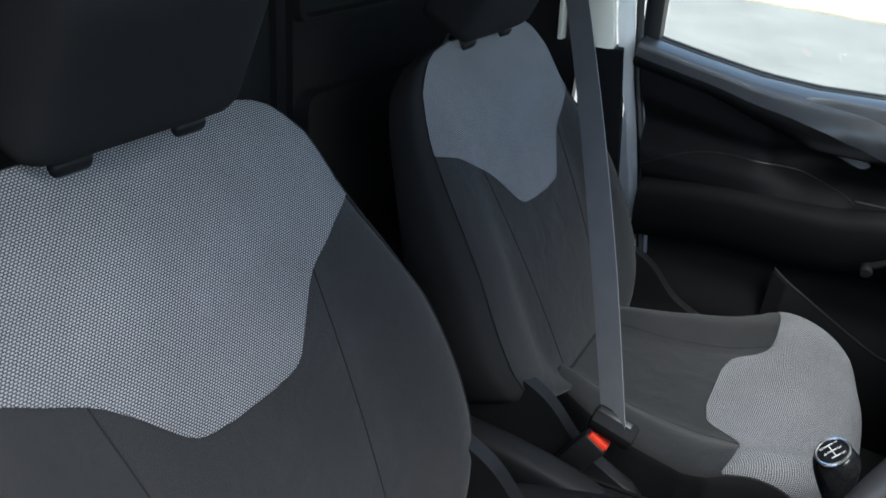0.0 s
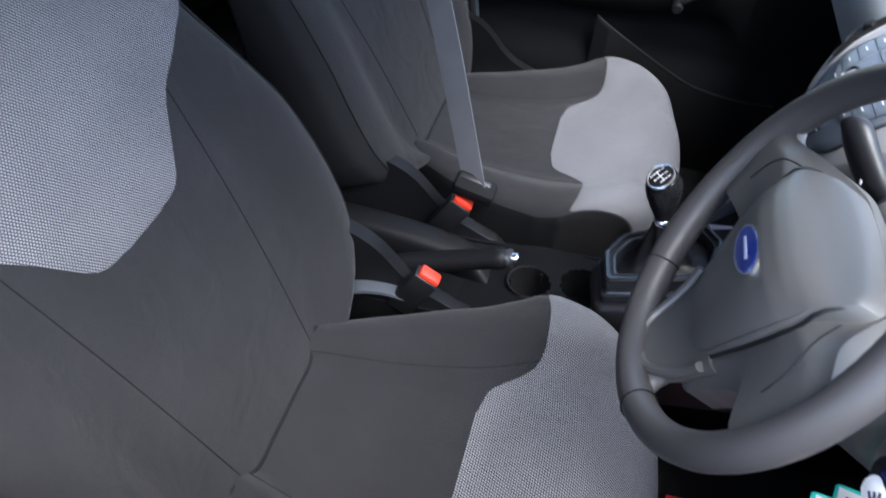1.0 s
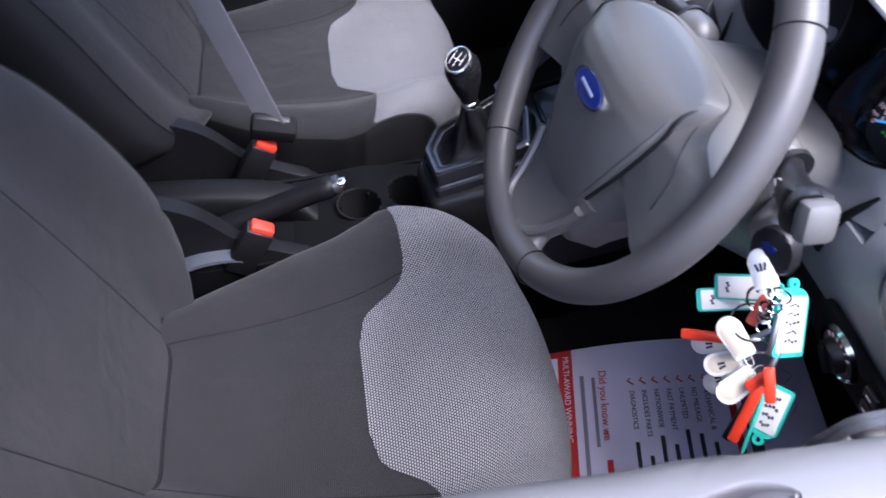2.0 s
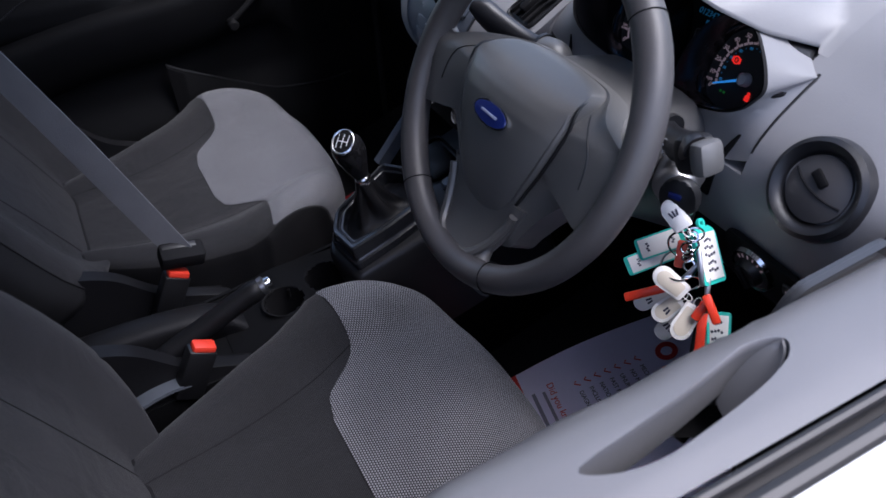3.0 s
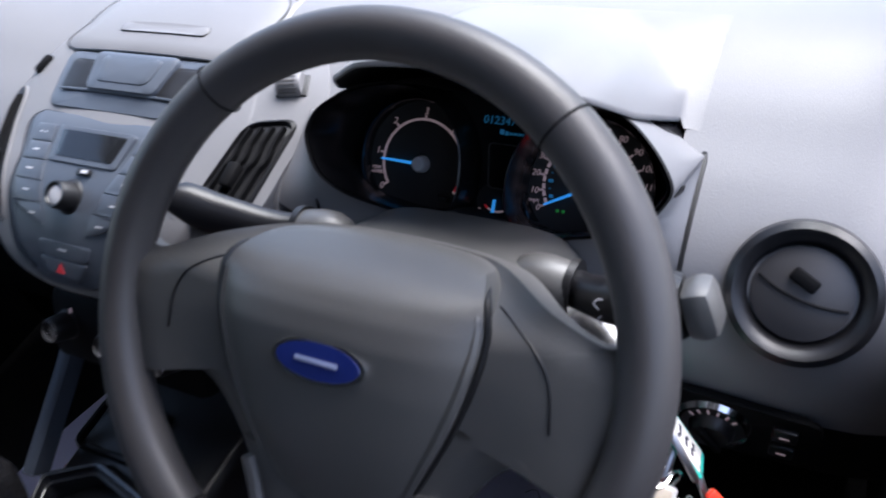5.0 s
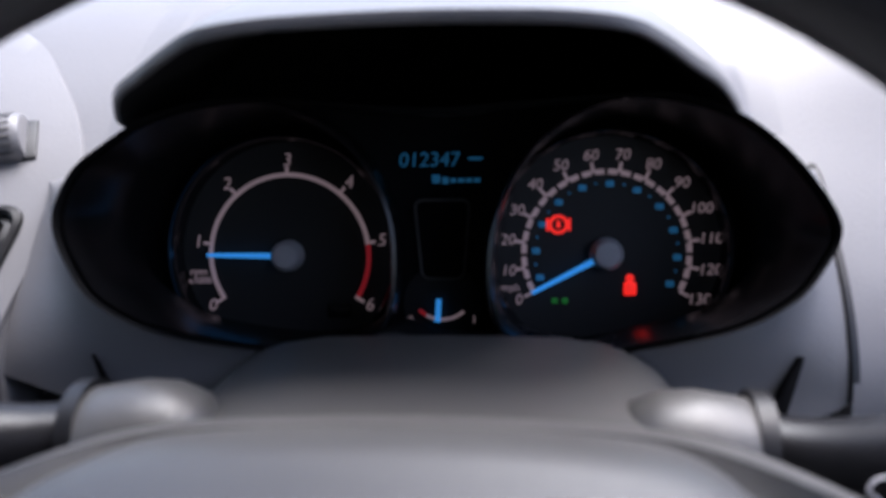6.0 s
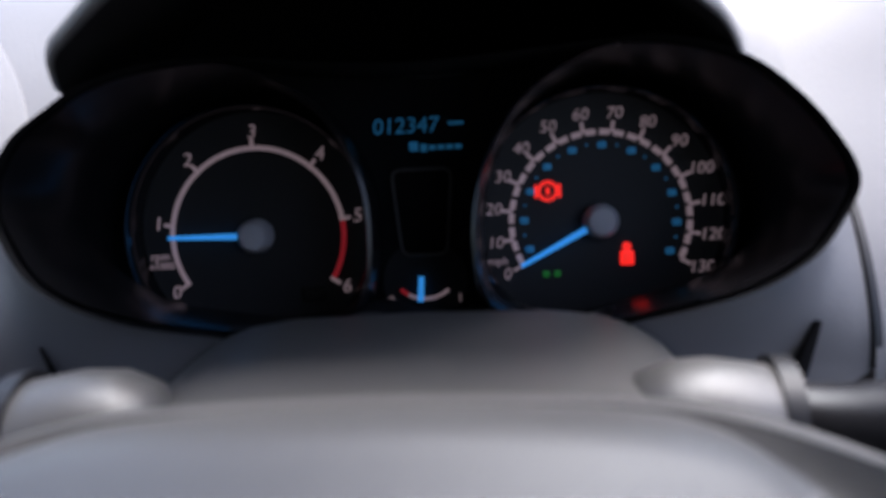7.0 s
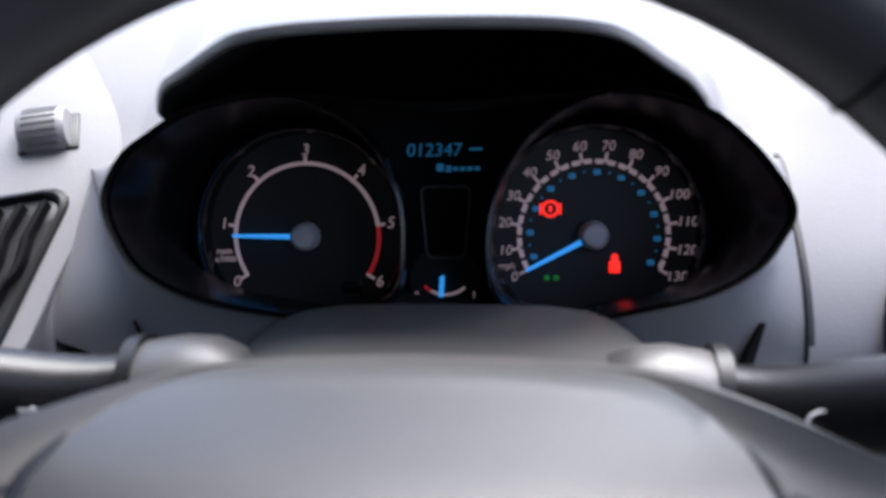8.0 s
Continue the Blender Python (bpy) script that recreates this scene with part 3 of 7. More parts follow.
buckle_driver = buckle(0.083, 0.262, 0.742, -28, 0, "black belt buckle with red button beside the driver seat")
buckle_passenger = buckle(-0.093, 0.268, 0.738, -28, 0, "black belt buckle with red button holding the fastened belt", False)


def belt():
    root = thing("seat_belt", "grey webbing seat belt fastened across the passenger seat", "seat belt")
    a, b = Vector((-0.655, -0.176, 1.50)), Vector((-0.101, 0.280, 0.768))
    pts = [a.lerp(b, k / 14) + Vector((0.02, 0.025, 0.0)) * math.sin(math.pi * k / 14) for k in range(15)]
    w = [0.048] * 12 + [0.046, 0.044, 0.042]
    part("webbing", ribbon(pts, (0.35, 0.9, 0.18), w, 0.0022), M_web, root)
    tongue = part("tongue", rbox((0.034, 0.066, 0.030), 0.007, Matrix.Translation(b + Vector((0.002, 0.002, -0.006))) @ Matrix.Rotation(radians(-12), 4, "X") @ Matrix.Rotation(radians(20), 4, "Y")), M_void, root, "black plastic belt tongue")
    part("tongue_slot", rbox((0.010, 0.050, 0.004), 0.001, Matrix.Translation(b + Vector((0.0, 0.002, 0.009))) @ Matrix.Rotation(radians(-12), 4, "X") @ Matrix.Rotation(radians(20), 4, "Y")), M_black, tongue)
    return root


seat_belt = belt()

# ---- doors ----
SIDE = [1]
SILL = [(0.03, 1.160), (0.06, 1.154), (0.16, 1.139), (0.27, 1.125), (0.37, 1.122), (0.48, 1.129), (0.60, 1.137), (0.90, 1.142)]
REAR = [(0.50, 0.190), (0.775, 0.142), (0.917, 0.106), (1.00, 0.082), (1.16, 0.040)]


def sill_z(y):
    return 1.150 - 0.045 * step(0.34, 0.21, y) if SIDE[0] > 0 else along(SILL, y)


RAIL = [(0.768, 0.000), (0.752, 0.0005), (0.736, -0.002), (0.718, -0.006), (0.703, -0.012), (0.690, -0.021), (0.680, -0.034), (0.674, -0.050), (0.676, -0.066), (0.684, -0.078), (0.697, -0.086), (0.712, -0.090)]


def rail_point(y, w):
    """Across the door's top rail: w 0 at the window slot, 1 below its inner edge."""
    f = w * (len(RAIL) - 1)
    i = min(int(f), len(RAIL) - 2)
    x, dz = (lerp(a, b, f - i) for a, b in zip(RAIL[i], RAIL[i + 1]))
    swell = step(0.16, 0.44, y)
    x += (1 - swell) * 0.022 * step(0.15, 0.6, w) + (0.012 * step(0.62, 0.80, y) * step(0.3, 0.7, w) if SIDE[0] < 0 else 0.030 * step(0.68, 0.735, y) * step(0.3, 0.7, w) + 0.006 * step(0.50, 0.60, y) * step(0.3, 0.7, w))
    grip = step(0.33, 0.40, y) * step(0.54, 0.47, y)
    x -= 0.030 * grip * step(0.72, 1.0, w)
    dz *= lerp(0.62, 1.0, swell) + (0.50 * step(0.46, 0.66, y) if SIDE[0] < 0 else -0.25 * step(0.46, 0.60, y) * step(0.95, 0.6, w))
    return Vector((x, y, sill_z(y) + dz))


def panel_x(y, z):
    """How far out the inner face of the door lies."""
    top = sill_z(y) - 0.09
    x = 0.705
    x += 0.020 * step(top, top - 0.05, z)
    ledge = 0.955
    x -= 0.045 * step(ledge + 0.055, ledge - 0.005, z) * (1 - step(0.50, 0.62, y))
    x += 0.035 * step(ledge - 0.03, ledge - 0.10, z) * (1 - step(0.50, 0.62, y))
    x -= 0.030 * step(0.74, 0.64, z)
    x += 0.050 * step(0.30, 0.40, y) * step(0.56, 0.48, y) * step(0.90, 1.0, z)
    return x


def door(side, name, label):
    cx = -0.01 if side < 0 else -0.028
    root = thing(name, label, "door", kind="structure")
    F = Matrix.Translation((cx, 0, 0)) @ Matrix.Diagonal((side, 1, 1, 1))

    def add(n, bm, mat, parent=root, lab="", angle=38):
        bm.transform(F)
        return part(n, bm, mat, parent, lab, angle)

    SIDE[0] = side
    Y0, Y1 = (0.075 if side > 0 else 0.040), 0.875
    # inner panel
    panel_top = (lambda y: sill_z(y) - 0.047) if side < 0 else (lambda y: 1.08)

    def panel(u, v):
        y = lerp(Y0 if side > 0 else along(REAR, lerp(0.50, 1.10, v)), Y1, u)
        z = lerp(0.50, panel_top(y), v)
        return (panel_x(y, z), y, z)

    add("door_panel", sheet(panel, 64, 70), M_dark, root, "black moulded door panel", 60)
    # top rail with a hand hole right through it
    YE = 0.875 if side < 0 else 0.758
    ox, oy = (0.0, 0.032) if side > 0 else (-0.018, -0.004)
    HOLE = [(x + ox, y + oy) for x, y in ((0.729, 0.362), (0.7225, 0.402), (0.7160, 0.444), (0.7085, 0.481), (0.7050, 0.498), (0.7075, 0.512), (0.7150, 0.522), (0.7235, 0.517), (0.7300, 0.506), (0.738, 0.477), (0.745, 0.430), (0.747, 0.400), (0.741, 0.374))]

    def rail_w(y, x):
        """Where across the rail its surface lies at x."""
        lo, hi = 0.0, 0.58
        for _ in range(18):
            mid = (lo + hi) / 2
            lo, hi = (mid, hi) if rail_point(y, mid).x > x else (lo, mid)
        return lo

    def face_point(y, v):
        """The grey part of the rail: v 0 at the window slot, 1 at its lower edge."""
        return rail_point(y, v * lerp(0.60, 0.92, step(0.34, 0.60, y)))

    def face_w(y, x):
        return rail_w(y, x) / lerp(0.60, 0.92, step(0.34, 0.60, y))

    hole = [(p.y, face_w(p.y, p.x)) for p in spline([(x, y, 0) for x, y in HOLE], 120, True)]
    cy, cw, ya, yb, nw, nh = 0.445 + oy, sum(q[1] for q in hole) / len(hole), 0.308 + oy, 0.563 + oy, 24, 40
    ring = [(lerp(ya, yb, k / nh), 0.0) for k in range(nh)] + [(yb, k / nw) for k in range(nw)] + [(lerp(yb, ya, k / nh), 1.0) for k in range(nh)] + [(ya, 1 - k / nw) for k in range(nw)]
    polar = sorted((math.atan2((w - cw) / 0.10, (y - cy) / 0.08), math.hypot((w - cw) / 0.10, (y - cy) / 0.08)) for y, w in hole)
    polar = [(polar[-1][0] - 2 * math.pi, polar[-1][1])] + polar + [(polar[0][0] + 2 * math.pi, polar[0][1])]
    inner = []
    for y, w in ring:
        a = math.atan2((w - cw) / 0.10, (y - cy) / 0.08)
        r = along(polar, a)
        inner.append((cy + 0.08 * r * math.cos(a), cw + 0.10 * r * math.sin(a)))
    loops = [[face_point(lerp(i[0], o[0], k), lerp(i[1], o[1], k)) for i, o in zip(inner, ring)] for k in (0, 0.03, 0.08, 0.16, 0.28, 0.45, 0.7, 1)]
    bm = loft(loops, caps=False)
    for y0, y1, n in ((Y0, ya, 24), (yb, YE, 30)):
        rows = [[bm.verts.new(face_point(lerp(y0, y1, i / n), j / nw)) for j in range(nw + 1)] for i in range(n + 1)]
        for i in range(n):
            for j in range(nw):
                bm.faces.new((rows[i][j], rows[i][j + 1], rows[i + 1][j + 1], rows[i + 1][j]))
    bmesh.ops.remove_doubles(bm, verts=bm.verts, dist=1e-5)
    # same moulding on both doors; the passenger's is coloured darker for shade
    rail = add("top_rail", bm, M_rail if side > 0 else M_ledge_shaded, root, "grey moulded window ledge", 70)
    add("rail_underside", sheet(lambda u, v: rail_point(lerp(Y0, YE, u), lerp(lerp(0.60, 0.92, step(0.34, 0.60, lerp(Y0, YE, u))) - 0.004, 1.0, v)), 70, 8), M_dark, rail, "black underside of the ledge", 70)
    if side > 0:
        add("rail_end", sheet(lambda u, v: face_point(YE - 0.0005, u) + Vector((0, 0.010 * math.sin(math.pi / 2 * v), -0.030 * v * v - 0.012 * v)), 24, 6), M_rubber, rail, "black rounded end of the ledge", 70)
    mid = face_point(cy, cw)
    add("hole_rim", loft([[p + Vector(((mid.x - p.x) * g, 0, dz)) for p in [face_point(*q) for q in inner]] for g, dz in ((0.0, 0.0), (0.03, -0.0006), (0.06, -0.003), (0.06, -0.007), (0.03, -0.010))], caps=False), M_rail, rail, "rounded rim of the pull handle")
    # scoop at the front end of the hand hole, with a joint across it
    add("hole_lining", loft([[p + Vector(((mid.x - p.x) * g, 0, dz)) for p in [face_point(*q) for q in inner]] for g, dz in ((0.05, -0.008), (0.0, -0.016), (-0.06, -0.040))], caps=False), M_rail, rail)

    def edge(y, side_x):
        pts = [(q.y, q.x) for q in spline([(x, yy, 0) for x, yy in (HOLE[0:7] if side_x < 0 else HOLE[6:13] + HOLE[:1])], 60)]
        return along(sorted(pts), y)

    def scoop(u, v):
        y = lerp(0.490, 0.5215, u) + oy
        x = lerp(edge(y, -1), edge(y, 1), v)
        top = rail_point(y, rail_w(y, x)).z
        return (x, y - 0.012 * v * (1 - u), top - 0.0015 - 0.044 * (1 - u) ** 1.2 - 0.004 * math.sin(math.pi * v))

    add("handle_scoop", sheet(scoop, 16, 10, 0.0015), M_rail, rail, "grey scoop of the pull handle")
    add("scoop_joint", tube([Vector(scoop(0.30 - 0.22 * v, v)) + Vector((0, 0, 0.0006)) for v in [k / 10 for k in range(11)]], 0.0009, 6), M_rubber, rail)
    # window slot seals
    add("window_seal", tube([(0.7735, lerp(Y0, Y1, k / 20), sill_z(lerp(Y0, Y1, k / 20)) - 0.001) for k in range(21)], 0.0035, 8), M_rubber, root, "black window seal")
    add("window_seal", tube([(0.789, lerp(Y0, Y1, k / 20), sill_z(lerp(Y0, Y1, k / 20)) - 0.001) for k in range(21)], 0.006, 8), M_rubber, root)
    add("slot_floor", sheet(lambda u, v: (lerp(0.772, 0.792, v), lerp(Y0, Y1, u), sill_z(lerp(Y0, Y1, u)) - 0.010), 16, 1), M_black, root)
    # outer skin
    def skin(u, v):
        y = lerp(Y0 - 0.03, 1.05, u)
        z = lerp(sill_z(min(y, 0.85)) - 0.002, 0.42, v)
        return (0.795 + 0.045 * math.sin(math.pi * min(1, v * 1.1)) * 0.9, y, z)
    add("outer_skin", sheet(skin, 14, 14, 0.003), M_paint, root, "white painted outer skin")
    # seals along the shut lines
    rear_line = [(0.700, 0.070, 0.52), (0.712, 0.070, 0.90), (0.735, 0.068, sill_z(0.07)), (0.740, 0.050, 1.30), (0.70, 0.02, 1.78)] if side > 0 else [(0.700, 0.180, 0.52), (0.706, 0.102, 0.90), (0.730, 0.046, 1.09), (0.745, 0.030, 1.16), (0.742, 0.010, 1.30), (0.70, -0.02, 1.78)]
    add("door_seal", tube(spline(rear_line, 24), 0.008, 8), M_rubber, root, "black rubber door seal")
    if side > 0:
        # black tube standing in for the dark of the gap between door and dash
        add("front_gap", tube(spline([(0.682, 0.52, 1.035), (0.676, 0.58, 1.062), (0.670, 0.64, 1.086), (0.670, 0.70, 1.104), (0.678, 0.745, 1.118), (0.704, 0.776, 1.130), (0.760, 0.790, 1.142)], 30), 0.009, 8), M_void, root, "black tube for the shaded gap beside the dash")
    add("door_seal", tube(spline([(0.700, 0.88, 0.52), (0.690, 0.880, 0.95), (0.688, 0.880, 1.10), (0.705, 0.900, 1.150), (0.735, 0.96, 1.165)], 24), 0.009, 8), M_rubber, root)
    # ledge lines
    if side > 0:
      add("panel_seam", tube([(panel_x(y, zc) - 0.0005, y, zc) for y, zc in [(lerp(0.09, 0.50, k / 20), 1.005 - 0.045 * step(0.30, 0.50, lerp(0.09, 0.50, k / 20)) + 0.012 * math.sin(math.pi * k / 20)) for k in range(21)]], 0.0016, 6), M_rubber, root)
    else:
      crease = spline([(0, 0.105, 0.930), (0, 0.12, 0.939), (0, 0.17, 0.965), (0, 0.226, 0.980), (0, 0.30, 0.983), (0, 0.38, 0.977), (0, 0.462, 0.961), (0, 0.49, 0.950)], 40)
      add("panel_seam", tube([(panel_x(p.y, p.z) - 0.0005, p.y, p.z) for p in crease], 0.0014, 6), M_console, root)
    # pocket
    lip = spline([(0, 0.400, 0.792), (0, 0.412, 0.783), (0, 0.443, 0.765), (0, 0.539, 0.715), (0, 0.600, 0.686), (0, 0.639, 0.674), (0, 0.72, 0.664), (0, 0.80, 0.668)], 30)
    add("door_pocket", loft([[(0.700 - d, p.y, p.z + dz) for p in lip] for d, dz in ((-0.02, -0.20), (0.012, -0.20), (0.014, -0.006), (0.010, 0.0), (0.006, -0.004))], closed=False, caps=False), M_dark, root, "black door pocket")
    add("pocket_edge", tube([(0.688, p.y, p.z) for p in lip], 0.0020, 6), M_console, root)
    # release lever in its bezel
    y0, z0 = 0.660, 1.090
    m = Matrix.Translation((0.671, y0, z0)) @ Matrix(((0, 0, -1, 0), (1, 0, 0, 0), (0, 1, 0, 0), (0, 0, 0, 1)))
    shape = rounded([(-0.050, -0.024), (0.046, -0.030), (0.056, -0.014), (0.056, 0.028), (-0.034, 0.022), (-0.050, -0.004)], 0.012)
    bez = add("lever_bezel", loft([[m @ Vector((p[0] * k, p[1] * k2, z)) for p in shape] for k, k2, z in ((1.12, 1.16, -0.004), (1.11, 1.15, 0.001), (1.09, 1.12, 0.0015), (1.08, 1.11, -0.002), (1.06, 1.09, -0.002), (1.05, 1.07, 0.006), (1.00, 1.01, 0.007), (0.93, 0.90, 0.003), (0.90, 0.86, -0.004))], caps=False), M_ledge_shaded, root, "grey double rim of the door release")
    add("lever_recess", loft([[m @ Vector((p[0] * k, p[1] * k2, z)) for p in shape] for k, k2, z in ((0.92, 0.88, 0.0005), (0.89, 0.84, -0.010), (0.86, 0.78, -0.014))]), M_console, bez)
    add("release_lever", prism(rounded([(-0.042, -0.019), (0.034, -0.019), (0.038, -0.004), (-0.010, -0.002), (-0.030, 0.014), (-0.042, 0.010)], 0.005), 0.010, 0.003, m @ Matrix.Translation((0, 0, -0.003))), M_pad, bez, "dark grey door release lever")
    # grey pull cup under the rail
    if side < 0:
      mp = Matrix.Translation((0.706, 0.434, 1.046)) @ Matrix(((0, 0, -1, 0), (1, 0, 0, 0), (0, 1, 0, 0), (0, 0, 0, 1))) @ Matrix.Rotation(radians(-16), 4, "Z")
      add("pull_cup", prism(rounded([(-0.060, -0.012), (0.052, -0.014), (0.066, 0.000), (-0.058, 0.013), (-0.074, 0.010)], 0.010), 0.008, 0.003, mp), M_rail, root, "grey underside of the pull handle")
    # window winder
    if side < 0:
        a, b = Vector((0.652, 0.612, 0.914)), Vector((0.640, 0.542, 0.867))
        w = add("winder_arm", tube([a + (b - a) * k + Vector((-0.005 * math.sin(math.pi * k), 0, 0)) for k in [j / 8 for j in range(9)]], [0.009, 0.008, 0.007, 0.0065, 0.0065, 0.0065, 0.007, 0.0075, 0.008], 10), M_dark, root, "black window winder")
        ax = Matrix(((0, 0, -1, 0), (1, 0, 0, 0), (0, 1, 0, 0), (0, 0, 0, 1)))
        add("winder_boss", revolve([(0.0, 0.016), (0.010, 0.015), (0.015, 0.010), (0.018, -0.03)], 24, Matrix.Translation(a) @ ax), M_dark, w)
        add("winder_knob", revolve([(0.0, 0.028), (0.008, 0.027), (0.0115, 0.021), (0.009, 0.008), (0.010, 0.0)], 20, Matrix.Translation(b) @ ax), M_dark, w)
        # armrest shelf with a slot above it
        top = lambda y: along([(0.08, 0.885), (0.135, 0.897), (0.22, 0.913), (0.294, 0.922), (0.40, 0.924), (0.473, 0.930), (0.533, 0.945), (0.59, 0.951), (0.644, 0.953), (0.672, 0.938), (0.69, 0.915)], y)
        fade = lambda y: 1 - step(0.60, 0.69, y)
        rows = []
        for k in range(41):
            y = lerp(0.112, 0.69, k / 40)
            zt, g = top(y), fade(y)
            rows.append([(lerp(0.700, x, g), y, zt + dz) for x, dz in ((0.705, 0.010), (0.684, 0.008), (0.668, 0.003), (0.660, -0.006), (0.658, -0.020), (0.662, -0.050), (0.672, -0.085), (0.690, -0.120), (0.706, -0.130))])
        add("armrest", loft(rows, closed=False, caps=False), M_dark, root, "black moulded armrest shelf", 60)
        add("armrest_slot", tube([(0.690, lerp(0.490, 0.624, k / 8), lerp(0.962, 0.968, k / 8)) for k in range(9)], 0.0014, 6), M_console, root)
        # inner cover of the mirror mount
        add("mirror_cover", prism(rounded([(0.755, 1.130), (0.96, 1.130), (0.93, 1.20), (0.815, 1.34), (0.757, 1.21)], 0.012), 0.022, 0.006, Matrix.Translation((0.742, 0, 0)) @ Matrix(((0, 0, 1, 0), (1, 0, 0, 0), (0, 1, 0, 0), (0, 0, 0, 1)))), M_dark, root, "black mirror mount cover")
        # glass and its frame
        g = add("window_pane", sheet(lambda u, v: (lerp(0.785, 0.690, v), lerp(0.07, lerp(1.06, 0.66, v), u), lerp(sill_z(lerp(0.07, 0.95, u)) - 0.01, 1.78, v)), 10, 10, 0.004), M_glass, root, "clear raised side window")
        g.visible_shadow = False
    frame_pts = spline([(0.781, 0.049, 1.12), (0.756, 0.040, 1.35), (0.72, 0.03, 1.60), (0.688, 0.02, 1.79)], 16)
    add("window_frame", ribbon(frame_pts, (0, 1, 0), 0.035, 0.03), M_rubber, root, "black window frame")
    add("window_frame", ribbon(spline([(0.780, 0.995, 1.165), (0.745, 0.90, 1.45), (0.695, 0.74, 1.76), (0.688, 0.62, 1.79), (0.688, 0.02, 1.79)], 20), (0, 0.5, 0.86), 0.035, 0.03), M_rubber, root)
    return root


door_1 = door(-1, "door_1", "black trimmed passenger door with grey window ledge")
door_2 = door(1, "door_2", "closed driver door with lowered window and pull handle")


def rear_pillar(side):
    cx = -0.01
    F = Matrix.Translation((cx, 0, 0)) @ Matrix.Diagonal((side, 1, 1, 1))
    root = thing("wall_pillar", "door pillar with white body edge and trim covers", "pillar", kind="structure")

    def add(n, bm, mat, lab=""):
        bm.transform(F)
        return part(n, bm, mat, root, lab)

    add("white_flange", ribbon(spline([(0.745, 0.160, 0.45), (0.750, 0.078, 0.90), (0.752, 0.026, 1.07), (0.752, -0.010, 1.22), (0.73, -0.048, 1.55), (0.70, -0.07, 1.80)], 16), (0.25, 1, 0), 0.034, 0.03), M_paint, "white painted body edge")
    add("lower_cover", ribbon(spline([(0.735, 0.060, 0.45), (0.730, 0.000, 0.90), (0.722, -0.036, 1.132)], 10), (0.2, 1, 0), 0.090, 0.04), M_dark, "black lower pillar cover")
    add("upper_cover", ribbon(spline([(0.720, -0.034, 1.132), (0.708, -0.058, 1.28), (0.69, -0.085, 1.55), (0.665, -0.105, 1.80)], 10), (0.2, 1, 0), 0.052, 0.04), M_pillar, "pale upper pillar cover")
    add("pillar_side", ribbon([(0.745, -0.24, 0.45), (0.735, -0.24, 1.10), (0.69, -0.24, 1.80)], (0, 1, 0), 0.32, 0.02), M_bulk, "dark rear side panel")
    add("pillar_edge", ribbon([(0.712, -0.118, 1.13), (0.70, -0.14, 1.45), (0.675, -0.155, 1.80)], (0, 1, 0), 0.010, 0.02), M_pillar)
    return root


for s in (-1, 1):
    rear_pillar(s)


def door_mirror():
    root = thing("door_mirror", "grey door mirror on a black sail outside the window", "mirror")
    part("sail", prism([(0.765, 1.145), (1.00, 1.145), (0.90, 1.29)], 0.02, 0.004, Matrix.Translation((-0.800, 0, 0)) @ Matrix(((0, 0, 1, 0), (1, 0, 0, 0), (0, 1, 0, 0), (0, 0, 0, 1)))), M_black, root, "black mirror sail")
    loops = []
    for j in range(9):
        k = j / 8
        r = math.sqrt(max(0.05, 1 - (2 * k - 1) ** 4))
        loops.append([Vector((-1.065 - 0.110 * math.copysign(abs(math.cos(t)) ** 0.6, math.cos(t)) * lerp(1.0, 0.75, k), 0.800 + 0.09 * k, 1.205 + 0.108 * lerp(1.0, 0.7, k) * math.copysign(abs(math.sin(t)) ** 0.6, math.sin(t)))) for t in [2 * math.pi * q / 28 for q in range(28)]])
    part("mirror_shell", loft(loops), M_paint, root, "grey mirror shell")
    part("mirror_glass", rbox((0.190, 0.006, 0.185), 0.03, (-1.065, 0.7968, 1.205)), M_chrome, root, "mirror glass")
    part("arm", tube([(-0.80, 0.88, 1.19), (-0.88, 0.87, 1.19), (-0.97, 0.85, 1.20)], 0.025, 10), M_black, root)
    return root


door_mirror()

# ---- dashboard ----
DASH = [(1.27, 1.196), (1.16, 1.210), (1.05, 1.222), (0.96, 1.221), (0.90, 1.212), (0.85, 1.191), (0.813, 1.168), (0.78, 1.147), (0.75, 1.122), (0.735, 1.095), (0.733, 1.05), (0.750, 0.985), (0.775, 0.93), (0.81, 0.87), (0.86, 0.75), (0.90, 0.62), (0.94, 0.50)]
_dash = spline([(0, y, z) for y, z in DASH], 60)


def dash_y(z):
    """How far ahead the front of the dashboard lies at height z."""
    rows = [(p.z, p.y) for p in _dash if p.y < 0.93 or p.z < 1.0]
    return along(sorted(rows), z)


def dash_z(y):
    """Height of the sloping top of the dashboard at y."""
    return along(sorted((p.y, p.z) for p in _dash if p.z > 1.09), y)


def dash_skin(x):
    """The section at x: the plain profile, opened round the instruments and dipped at both ends."""
    out = []
    edge = step(0.60, 0.68, abs(x + 0.01))
    arch = 1 - 0.06 * ((x + 0.01) / 0.72) ** 2
    inside = 0.180 < x < 0.490
    for p in _dash:
        y, z = p.y, p.z
        y += 0.05 * edge * step(0.9, 0.7, y) * 0.4 + (0.035 * (1 - ((x + 0.01) / 0.72) ** 2) if y > 1.0 else 0)
        z -= 0.02 * edge * step(1.1, 1.2, z)
        if inside and z > 1.083 and y < 0.888 and (z < 1.156 or 0.2070 < x < 0.4740):
            y = 0.888
        if x < 0.16 and z < 1.02:
            y += 0.10 * step(1.02, 1.00, z)
        if x > 0.16 and z < 0.945:
            y += 0.24 * step(0.945, 0.925, z)
        out.append((x, y, z))
    return out


